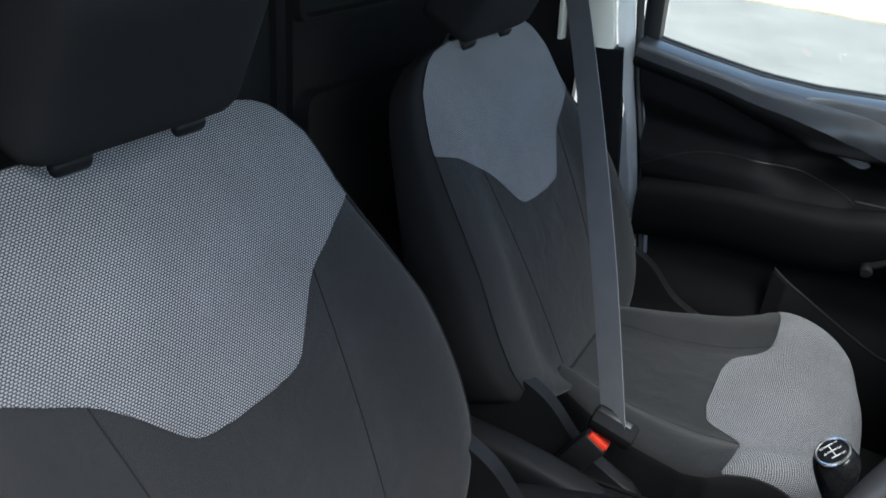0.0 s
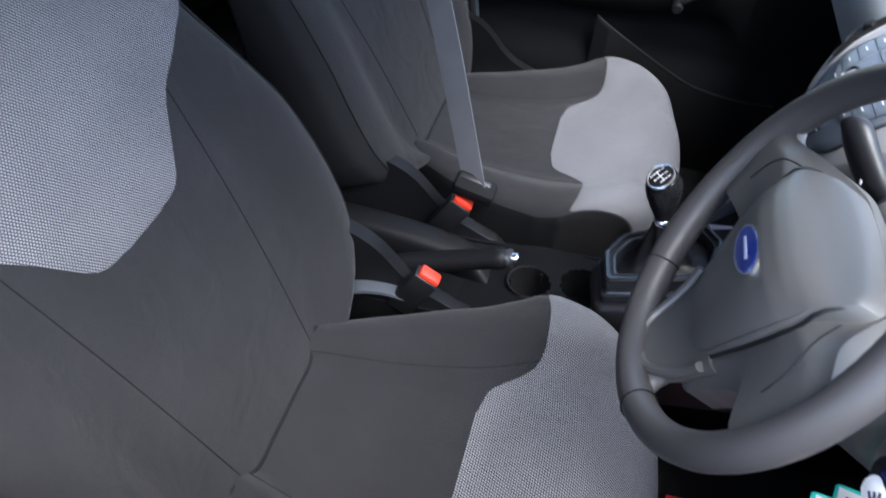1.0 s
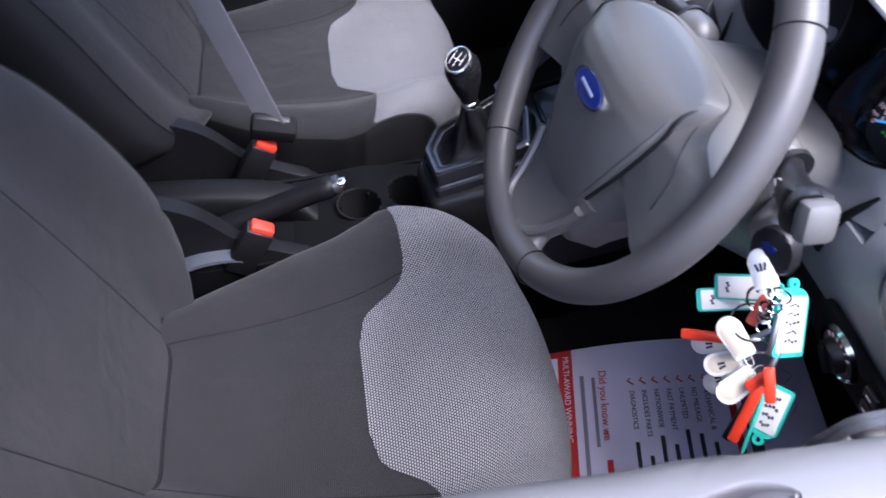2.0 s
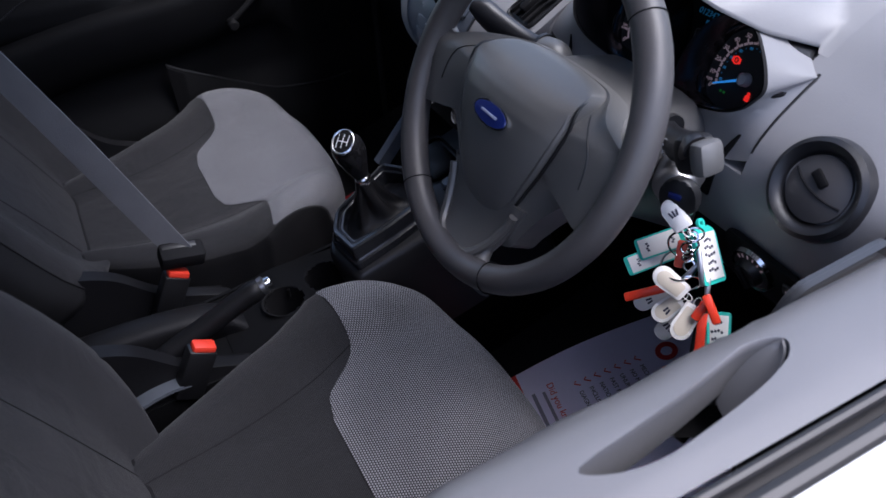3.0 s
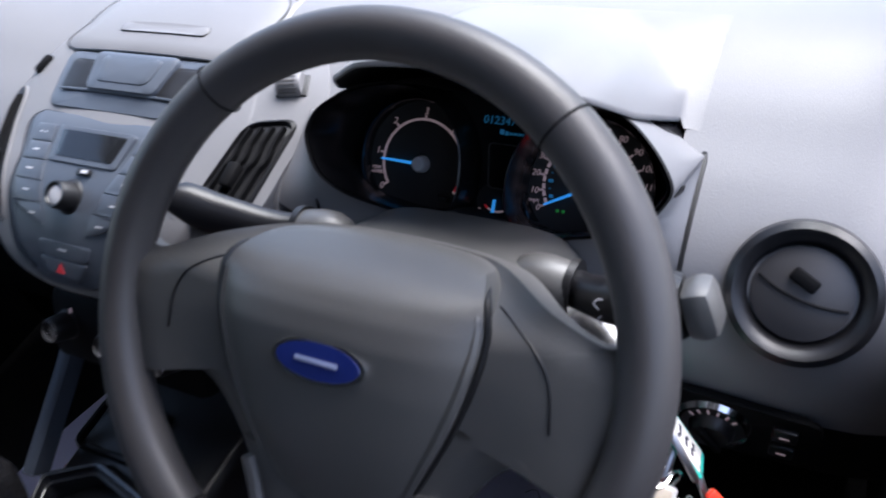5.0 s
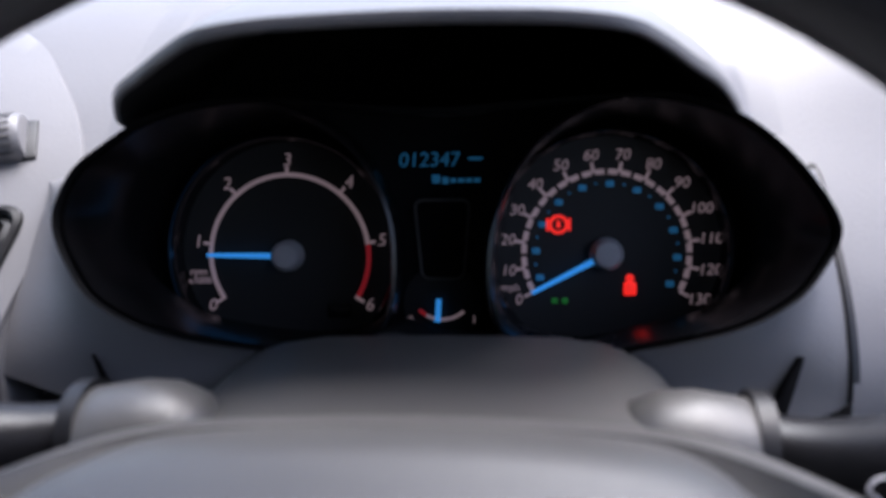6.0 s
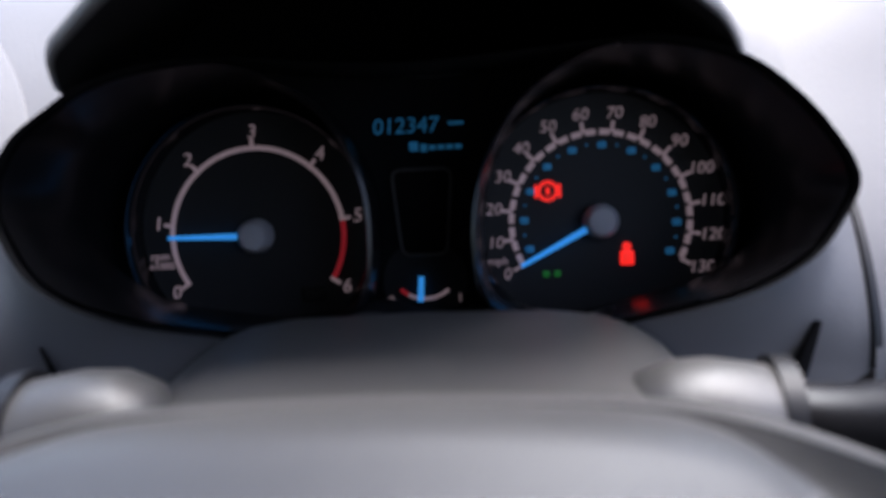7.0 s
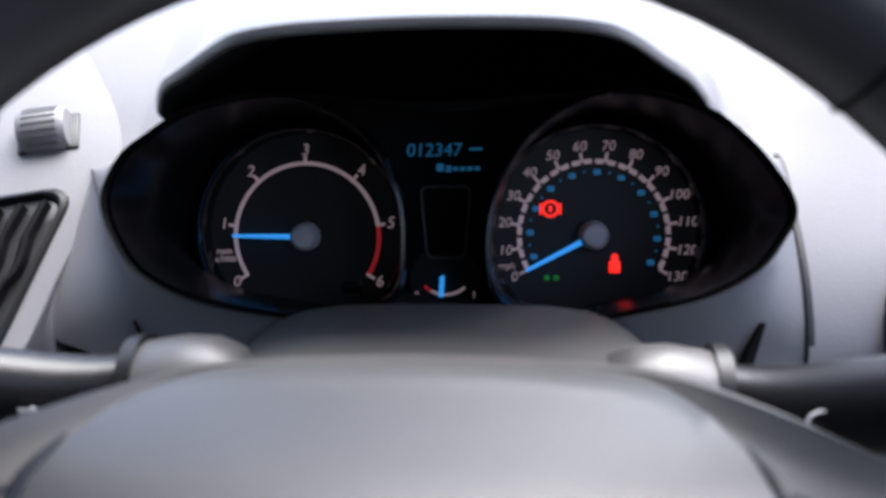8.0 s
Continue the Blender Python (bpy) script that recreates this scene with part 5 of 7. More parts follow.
GOG = CUP_L[:6] + [(-0.030, 0.0620), (0.0, 0.0605), (0.030, 0.0620)] + CUP_R[3:] + [(0.0, -0.0335)] + CUP_L[9:]
gog = [(p.x, p.y) for p in spline([(a, b, 0) for a, b in GOG], 150, True)]
cluster = part("instrument_panel", prism([(a * 0.99, 0.014 + (b - 0.014) * 0.99) for a, b in gog], 0.003, 0, DIAL @ Matrix.Translation((0, 0, -0.004))), M_void, dashboard, "black instrument cluster with lit dials")
FRONT = 0.025


def cup_wall(a, b, z):
    """A point of the cups' wall: it stands further out towards both tips."""
    h = lerp(0.046, 0.067, step(0.03, 0.14, abs(a)))
    k = 1 - 3.45 * (h - 0.025) * min(1.0, max(0.0, z) / 0.012)
    return DIAL @ Vector((0.0245 + (a - 0.0245) * k, 0.0153 + (b - 0.0153) * k, h * z / FRONT))


def goggle(k, z):
    return [cup_wall(a * k, 0.014 + (b - 0.014) * k, z) for a, b in gog]


part("cluster_tunnel", loft([goggle(0.985, -0.001), goggle(0.995, FRONT * 0.6), goggle(1.0, FRONT - 0.001), goggle(1.006, FRONT + 0.0008), goggle(1.014, FRONT - 0.0006)], caps=False), M_void, cluster, "black tunnel rim")


def cup(rim, cx):
    """A black cup round one dial: a rounded lip, a wall sloping in to the dial's edge."""
    line = [(p.x, p.y) for p in spline([(a, b, 0) for a, b in rim], 96, True)]
    mx, my = sum(p[0] for p in line) / 96, sum(p[1] for p in line) / 96

    def ring(k, z, pull=0.0):
        out = []
        for x, y in line:
            qx, qy = mx + (x - mx) * k, my + (y - my) * k
            r = math.hypot(qx - cx, qy - 0.002)
            t = pull * max(0.0, 1 - 0.050 / r) if r > 0.050 else 0.0
            out.append(cup_wall(lerp(qx, cx, t), lerp(qy, 0.002, t), z))
        return out

    shell = part("dial_cup", loft([ring(0.985, 0.0), ring(0.985, FRONT - 0.003), ring(0.975, FRONT - 0.0004), ring(0.958, FRONT), ring(0.945, FRONT - 0.002), ring(0.938, 0.018, 0.06), ring(0.930, 0.011, 0.18), ring(0.925, 0.005, 0.45), ring(0.92, 0.0006, 0.8)], caps=False), M_cup, cluster, "satin black cup round the dial")
    return shell


cup(CUP_L, -0.0685)
cup(CUP_R, 0.0685)


def surround_loop(k):
    """A loop round the instruments, from their rim (k 0) out to the dash (k 1)."""
    loop = []
    for p in goggle(1.012, FRONT - 0.0006):
        tx = min(max(p.x + (p.x - 0.3445) * 1.0, 0.1775), 0.4915)
        tz = min(max(1.13 + (p.z - 1.13) * 2.0, 1.055), 1.160)
        up = step(1.168, 1.200, p.z)
        ty = lerp(dash_y(tz) + 0.0020, p.y + 0.055, up)
        tx, tz = lerp(tx, p.x, up), lerp(tz, p.z - 0.014, up)
        q = Vector((lerp(p.x, tx, k), lerp(p.y, ty, k), lerp(p.z, tz, k)))
        loop.append(q)
    return loop


part("cluster_surround", loft([surround_loop(k) for k in (0, 0.33, 0.66, 1.0)], caps=False), M_dash, dashboard, "charcoal surround of the instruments")
edge = [q for q in surround_loop(1.0) if q.x > 0.4885]
part("surround_edge", tube(sorted(edge, key=lambda q: q.z), 0.0022, 6), M_black, dashboard, "dark joint beside the surround")
# dark joints running down from both cups to the column
for sx in (-1, 1):
    low = [Vector((0.3445 + sx * x, dash_y(z) - 0.0002, z)) for x, z in ((0.1060, 1.040), (0.1125, 1.064), (0.1190, 1.088), (0.1280, 1.112))]
    part("surround_joint", ribbon(spline(low, 16), (1, 0, 0), [(0.014 if sx > 0 else 0.004) * (1 - 0.85 * k / 16) for k in range(17)], 0.004), M_dark, dashboard, "dark gap beside the column")


# half the hood's front edge: out from the middle, ahead, up
LIP = [(0.0, 0.716, 1.2348), (0.024, 0.7145, 1.2346), (0.042, 0.7135, 1.2339), (0.0577, 0.7145, 1.2316), (0.0680, 0.7205, 1.2266), (0.0803, 0.7312, 1.2176), (0.0915, 0.7448, 1.2094), (0.1023, 0.764, 1.1983), (0.1070, 0.7745, 1.1930), (0.1150, 0.797, 1.1848), (0.1245, 0.822, 1.1757)]
lip_line = spline([(0.3445 - x - 0.009 * step(0.06, 0.10, x), y, z) for x, y, z in LIP[:0:-1]] + [(0.3445 + x, y, z) for x, y, z in LIP], 80)


def hood_top(p, lift=1.0):
    """Points from the dash forward to the hood's edge at p."""
    off = abs(p.x - 0.3445 + (0.0045 if p.x < 0.3445 else 0))
    ym = lerp(0.93, 0.850, step(0.040, 0.126, off))
    zm = dash_z(ym) + 0.0012
    out = []
    tail = step(0.124, 0.085, off)
    for k in range(25):
        y = lerp(0.93, p.y, 1 - (1 - k / 24) ** 1.5)
        rise = 0.0
        if y < ym:
            u = (y - p.y) / (ym - p.y)
            rise = lerp(p.z, zm, u) + 0.034 * tail * u * (1 - u) ** 2 - dash_z(y)
        soft = 0.00002 * tail * step(0.93, 0.90, y)
        out.append((p.x, y, dash_z(y) + 0.0012 + lift * 0.5 * (rise + math.sqrt(rise * rise + soft))))
    return out


def hood():
    """The brow over the instruments: a slanting visor with crisp corners, its top running back into the dash."""
    loops = []
    for p in lip_line:
        loops.append(hood_top(p) + [(p.x, p.y - 0.0008, p.z - 0.0006), (p.x, p.y - 0.0008, p.z - 0.0016), (p.x, p.y + 0.0004, p.z - 0.0026), (p.x, p.y + 0.0030, p.z - 0.0030)])
    for p, sx, first in ((lip_line[0], -1, True), (lip_line[-1], 1, False)):
        for dx, up in ((0.004, 0.0006), (0.018, -0.0002)):
            q = Vector((p.x + sx * dx, 0.8165, p.z))
            top = [(x, y, dash_z(y) + up) for x, y, z in hood_top(q, 0.0)]
            loop = top + [top[-1]] * 4
            loops = [loop] + loops if first else loops + [loop]
    bm = loft(loops, closed=False, caps=False)
    bmesh.ops.dissolve_degenerate(bm, edges=bm.edges, dist=1e-6)
    return bm


# added sheet behind the lip, coloured black for the shade under the hood
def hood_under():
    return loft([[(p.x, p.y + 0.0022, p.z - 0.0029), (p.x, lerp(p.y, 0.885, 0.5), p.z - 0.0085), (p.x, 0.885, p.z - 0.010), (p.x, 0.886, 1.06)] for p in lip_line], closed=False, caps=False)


part("hood", hood(), M_dash, dashboard, "charcoal hood over the instruments")
# its black stands in for shade and closes the gap
part("hood_shade_sheet", hood_under(), M_void, dashboard)


def d(px, py, z=0.0):
    return DIAL @ Matrix.Translation((px, py, z))


HUBL, HUBR = -0.0685, 0.0685


def arc(cx, r0, r1, a0, a1, n, z0, z1, cy=0.0):
    loops = []
    for i in range(n + 1):
        a = radians(lerp(a0, a1, i / n))
        c, s = math.cos(a), math.sin(a)
        loops.append([DIAL @ Vector((cx + r * c, cy + r * s, z)) for r, z in ((r0, z0), (r0, z1), (r1, z1), (r1, z0))])
    return loft(loops)


for name, cx in (("tachometer", HUBL), ("speedometer", HUBR)):
    ring = [(0.0475, -0.002), (0.0475, 0.012), (0.049, 0.0145), (0.0505, 0.012), (0.0505, -0.002)]
    part("dial_bezel", revolve(ring, 56, d(cx, 0.002), 360), M_gloss, cluster)

tach = part("tachometer", revolve([(0.0, 0.0005), (0.0475, 0.0005), (0.0475, 0.0)], 48, d(HUBL, 0.002)), M_dial, cluster, "black rev counter dial")
speedo = part("speedometer", revolve([(0.0, 0.0005), (0.0475, 0.0005), (0.0475, 0.0)], 48, d(HUBR, 0.002)), M_dial, cluster, "black speedometer dial")
A0, A6 = 212.0, -32.0
part("scale", arc(HUBL, 0.0343, 0.0362, A0, lerp(A0, A6, 5 / 6), 40, 0.0006, 0.0012), M_mark, tach)
part("red_zone", arc(HUBL, 0.0343, 0.0362, lerp(A0, A6, 5 / 6), A6, 10, 0.0006, 0.0013), M_markred, tach)
for k in range(7):
    a = radians(lerp(A0, A6, k / 6))
    c, s = math.cos(a), math.sin(a)
    part("tick", rbox((0.0045, 0.0014, 0.0006), 0, d(HUBL + 0.0365 * c, 0.0365 * s, 0.0014) @ Matrix.Rotation(a, 4, "Z")), M_mark, tach)
    part("numeral", lettering(str(k), 0.0078, d(HUBL + 0.0415 * c, 0.0415 * s, 0.0012), shear=0.15), M_mark, tach)
part("unit", lettering("rpm", 0.0048, d(HUBL - 0.0410, -0.0070, 0.0012)), M_mark, tach)
part("unit", lettering("x1000", 0.0042, d(HUBL - 0.0405, -0.0110, 0.0012)), M_mark, tach)
S0, S130 = 208.0, -28.0
for k in range(26):
    part("scale_block", arc(HUBR, 0.0335, 0.0358, lerp(S0, S130, (k + 0.14) / 26), lerp(S0, S130, (k + 0.86) / 26), 2, 0.0006, 0.0012), M_mark, speedo)
for k in range(14):
    a = radians(lerp(S0, S130, k / 13))
    c, s = math.cos(a), math.sin(a)
    part("tick", rbox((0.0045, 0.0013, 0.0006), 0, d(HUBR + 0.0368 * c, 0.0368 * s, 0.0014) @ Matrix.Rotation(a, 4, "Z")), M_mark, speedo)
    part("numeral", lettering(str(10 * k), 0.0066, d(HUBR + (0.0420 + 0.0016 * (c > 0.5)) * c, 0.0420 * s, 0.0012), shear=0.15), M_mark, speedo)
for k in range(11):
    a = radians(lerp(S0 - 8, S130 + 2, k / 10))
    c, s = math.cos(a), math.sin(a)
    part("inner_numeral", rbox((0.0034, 0.0026, 0.0005), 0.0006, d(HUBR + 0.0296 * c, 0.0296 * s, 0.0010)), M_lcd, speedo)
    if k < 10:
        a = radians(lerp(S0 - 8, S130 + 2, (k + 0.5) / 10))
        part("inner_dot", rbox((0.001, 0.001, 0.0005), 0, d(HUBR + 0.030 * math.cos(a), 0.030 * math.sin(a), 0.0010)), M_lcd, speedo)
part("unit", lettering("mph", 0.0046, d(HUBR - 0.0405, -0.0145, 0.0012)), M_mark, speedo)


def pointer(cx, angle, host):
    m = d(cx, 0, 0.004) @ Matrix.Rotation(radians(angle), 4, "Z")
    p = part("pointer", prism([(0.004, -0.0013), (0.0355, -0.0008), (0.0355, 0.0008), (0.004, 0.0013)], 0.0014, 0, m), M_blue, host, "lit blue pointer")
    part("pointer_cap", revolve([(0.0, 0.0062), (0.005, 0.0058), (0.0066, 0.004), (0.0070, -0.002)], 28, d(cx, 0, 0.003)), M_hub, host, "grey pointer cap")


pointer(HUBL, 179, tach)
pointer(HUBR, 207.5, speedo)
fuel = part("fuel_gauge", revolve([(0.0, 0.0005), (0.017, 0.0005), (0.017, 0.0)], 32, d(-0.0015, -0.0215)), M_dial, cluster, "small fuel gauge")
part("scale", arc(-0.0015, 0.0131, 0.0145, 240, 312, 14, -0.0, 0.0012, -0.0145), M_mark, fuel)
part("red_zone", arc(-0.0015, 0.0131, 0.0145, 224, 240, 4, -0.0, 0.0013, -0.0145), M_markred, fuel)
part("pointer", prism([(-0.0014, -0.0045), (0.0010, -0.0045), (0.0016, 0.0055), (-0.0006, 0.0055)], 0.0012, 0, d(-0.0032, -0.0245, 0.003)), M_blue, fuel)
part("numeral", lettering("0", 0.0048, d(-0.0153, -0.0285, 0.0012)), M_mark, fuel)
part("numeral", lettering("1", 0.0048, d(0.0123, -0.0285, 0.0012)), M_mark, fuel)
part("odometer", lettering("012347", 0.0088, d(-0.0065, 0.0405, 0.0012), shear=0.1), M_lcd, cluster, "lit blue odometer digits")
part("odometer_unit", rbox((0.006, 0.0012, 0.0004), 0, d(0.0135, 0.041, 0.001)), M_lcd, cluster)
part("trip_symbol", rbox((0.0034, 0.0036, 0.0004), 0.0005, d(-0.0035, 0.0325, 0.001)), M_lcd, cluster)
for k in range(5):
    part("trip_bar", rbox((0.0026, 0.0018 if k else 0.003, 0.0004), 0, d(0.0005 + 0.0034 * k, 0.0318, 0.001)), M_lcd, cluster)
part("lower_display", prism(rounded([(-0.0085, -0.010), (0.0095, -0.010), (0.0125, 0.024), (-0.0115, 0.024)], 0.003), 0.001, 0.0004, d(-0.0015, -0.0005, 0.0)), M_void, cluster)
frame_line = rounded([(-0.0085, -0.010), (0.0095, -0.010), (0.0125, 0.024), (-0.0115, 0.024)], 0.004)
part("display_frame", tube([d(-0.0015, -0.0005, 0.0014) @ Vector((p[0], p[1], 0)) for p in frame_line + frame_line[:1]], 0.0006, 6), M_pad, cluster)
for px, py, sh in ((0.0485, 0.0125, 0),):
    part("brake_lamp", revolve([(0.0028, 0.0), (0.0028, 0.0008), (0.0042, 0.0008), (0.0042, 0.0)], 20, d(px, py, 0.0006)), M_warn, cluster, "red handbrake warning lamp")
    part("brake_lamp_mark", rbox((0.0016, 0.0030, 0.0006), 0, d(px, py, 0.001)), M_warn, cluster)
    for sx in (-1, 1):
        part("brake_lamp_side", rbox((0.0011, 0.0054, 0.0006), 0, d(px + sx * 0.0046, py, 0.001)), M_warn, cluster)
part("belt_lamp", merge(rbox((0.0052, 0.0056, 0.0006), 0.0006, d(0.0785, -0.0150, 0.001)), revolve([(0.0, 0.0006), (0.0018, 0.0006), (0.0018, 0.0)], 12, d(0.0785, -0.0105, 0.0008))), M_warn, cluster, "red seat belt warning lamp")
part("light_lamp", merge(rbox((0.0026, 0.0024, 0.0006), 0.0005, d(0.0468, -0.0202, 0.001)), rbox((0.0026, 0.0024, 0.0006), 0.0005, d(0.0512, -0.0202, 0.001))), M_green, cluster, "green side light lamp")
part("dim_lamp", rbox((0.010, 0.006, 0.0004), 0.0006, d(-0.047, -0.0245, 0.0008)), M_screen, cluster)

# ---- steering wheel, column and stalks ----
TILT_W = radians(27.3)
WHEEL = frame_on((0.3465, 0.578, 1.1255), (0, -math.cos(TILT_W), math.sin(TILT_W)))


def steering_wheel():
    root = thing("steering_wheel", "dark grey grained steering wheel with airbag pad", "steering wheel")
    R = 0.1595
    RIM = WHEEL @ Matrix.Translation((0, 0.004, 0))
    loops = []
    for i in range(97):
        a = 2 * math.pi * i / 96
        fat = 1 + 0.08 * max(0, math.cos(2 * (a - radians(40)))) ** 4
        loops.append([RIM @ Vector(((R + 0.0140 * fat * math.cos(t)) * math.cos(a), (R + 0.0140 * fat * math.cos(t)) * math.sin(a), 0.0152 * math.sin(t))) for t in [2 * math.pi * k / 18 for k in range(18)]])
    bm = loft(loops, caps=False)
    bmesh.ops.remove_doubles(bm, verts=bm.verts, dist=1e-5)
    rim = part("rim", bm, M_wheel, root, "grained dark rim")
    for deg in (50, 130, 234, 295):
        m = RIM @ Matrix.Rotation(radians(deg), 4, "Z") @ Matrix.Translation((R, 0, 0)) @ Matrix.Rotation(radians(90), 4, "X")
        part("stitch_ring", revolve([(0.0151 + 0.0007 * math.cos(t), 0.0006 * math.sin(t)) for t in [2 * math.pi * k / 6 for k in range(7)]], 24, m), M_dark, rim)
    # hub shell, running out into both spokes, its upper face falling back towards the column
    half = [(0.0, 0.059), (0.045, 0.0575), (0.070, 0.054), (0.092, 0.047), (0.115, 0.037), (0.138, 0.029), (0.158, 0.032), (0.164, 0.0), (0.157, -0.050), (0.140, -0.040), (0.118, -0.037), (0.098, -0.044), (0.078, -0.066), (0.060, -0.096), (0.046, -0.118), (0.0, -0.126)]
    shell = [(p.x, p.y) for p in spline([(x, y, 0) for x, y in half] + [(-x, y, 0) for x, y in half[-2:0:-1]], 140, True)]
    top_edge = [(0.0, 0.059), (0.045, 0.0575), (0.070, 0.054), (0.092, 0.047), (0.115, 0.037), (0.138, 0.029), (0.170, 0.034)]

    def shell_z(a, b, k):
        x = abs(a)
        face = along([(-0.126, -0.016), (-0.05, -0.006), (0.0, 0.003), (0.03, 0.005)], b)
        face = lerp(face, 0.004, step(0.085, 0.150, x))
        rim_drop = along(top_edge, x) - b
        fall = lerp(0.046, 0.008, step(0.055, 0.115, x)) * (1 - step(0.0, lerp(0.036, 0.014, step(0.07, 0.13, x)), rim_drop))
        low = 0.010 * step(0.8, 1.0, k) * step(0.0, -0.03, b)
        return face - fall - low

    bm = blob(shell, shell_z, None, 18, -0.050)
    for v in bm.verts[:len(shell)]:
        v.co.z = lerp(-0.052, -0.014, step(0.075, 0.125, abs(v.co.x)))
    bm.transform(WHEEL)
    part("hub_shell", bm, M_pad, root, "dark grey hub shell and spokes")
    for sx in (-1, 1):
        line = spline([(0.080, 0.036, 0), (0.094, 0.030, 0), (0.108, 0.020, 0), (0.116, 0.006, 0), (0.119, -0.016, 0)], 14)
        part("spoke_seam", tube([WHEEL @ Vector((sx * p.x, p.y, shell_z(p.x, p.y, 0.7) + 0.0002)) for p in line], 0.0007, 6), M_black, root)
    # lower spoke, a broad tongue with a raised U frame
    loops = []
    for j in range(13):
        k = j / 12
        y = lerp(-0.070, -0.160, k)
        w = lerp(0.064, 0.040, min(1, k * 1.5)) + 0.034 * max(0, (k - 0.62) / 0.38) ** 2
        loops.append([WHEEL @ Vector((w * math.copysign(abs(math.cos(t)) ** 0.5, math.cos(t)) - 0.004 * k, y, lerp(-0.012, -0.004, k) - 0.010 * math.sin(math.pi * k) + 0.010 * math.copysign(abs(math.sin(t)) ** 0.7, math.sin(t)))) for t in [2 * math.pi * q / 24 for q in range(24)]])
    part("lower_spoke", loft(loops), M_pad, root)
    u_path = spline([(-0.056, -0.080, -0.006), (-0.050, -0.098, -0.008), (-0.042, -0.120, -0.007), (-0.032, -0.138, -0.003), (-0.016, -0.1455, 0.0), (0.010, -0.1455, 0.0), (0.026, -0.138, -0.003), (0.040, -0.118, -0.007), (0.050, -0.096, -0.008), (0.056, -0.080, -0.006)], 44)
    part("spoke_trim", tube([WHEEL @ p for p in u_path], 0.0046, 8), M_pad, root)
    # airbag cover: a shield bulging over the badge, its brow falling back at the top
    half = [(0.0, 0.0588), (0.038, 0.0575), (0.062, 0.0535), (0.073, 0.045), (0.079, 0.030), (0.079, 0.010), (0.072, -0.018), (0.060, -0.048), (0.046, -0.076), (0.030, -0.094), (0.0, -0.102)]
    cover = [(p.x, p.y) for p in spline([(x, y, 0) for x, y in half] + [(-x, y, 0) for x, y in half[-2:0:-1]], 100, True)]

    def cover_z(a, b, k):
        prof = along([(-0.104, -0.004), (-0.09, 0.001), (-0.05, 0.012), (-0.016, 0.0190), (0.006, 0.0215), (0.020, 0.0205), (0.030, 0.0165), (0.038, 0.009), (0.046, -0.004), (0.054, -0.019), (0.061, -0.032), (0.068, -0.044)], b)
        return prof - 0.010 * k ** 5 * (1 - step(0.015, 0.045, b)) - 0.006 * (a / 0.079) ** 2

    part("airbag_cover", blob(cover, cover_z, WHEEL, 20, -0.045), M_pad, root, "grained airbag cover")
    for sx in (-1, 1):
        side = [(sx * p.x, p.y) for p in spline([(x, y, 0) for x, y in half[3:10]], 30)]
        part("groove", tube([WHEEL @ Vector((x * 1.03, y, cover_z(x, y, 1.0) - 0.0010)) for x, y in side], [0.0003 + 0.0015 * min(1.0, 4 * math.sin(math.pi * k / 30)) for k in range(31)], 6), M_black, root)
        part("cover_ridge", tube([WHEEL @ Vector((x * 0.955, y, cover_z(x, y, 0.94) - 0.0026)) for x, y in side], [0.0010 + 0.0032 * math.sin(math.pi * k / 30) for k in range(31)], 8), M_pad, root)
    oval = [(0.0280 * math.cos(t), 0.0112 * math.sin(t)) for t in [2 * math.pi * k / 40 for k in range(40)]]
    bm = WHEEL @ Matrix.Translation((0, -0.006, 0.0200)) @ Matrix.Rotation(radians(-6), 4, "X")
    rimb = part("badge", blob(oval, lambda a, b, k: 0.0022, bm, 2, -0.004), M_chrome, root, "chrome rimmed blue oval badge")
    part("badge_face", blob([(p[0] * 0.90, p[1] * 0.84) for p in oval], lambda a, b, k: 0.0030 + 0.0006 * (1 - k), bm, 3, 0.001), M_badge, rimb)
    # the maker's script, only a plain pale stroke
    part("badge_stroke", rbox((0.026, 0.0026, 0.0005), 0.0002, bm @ Matrix.Translation((0, 0, 0.0038))), material("silver_print", (0.22, 0.25, 0.38), 0.3), rimb)
    return root


steering_wheel()


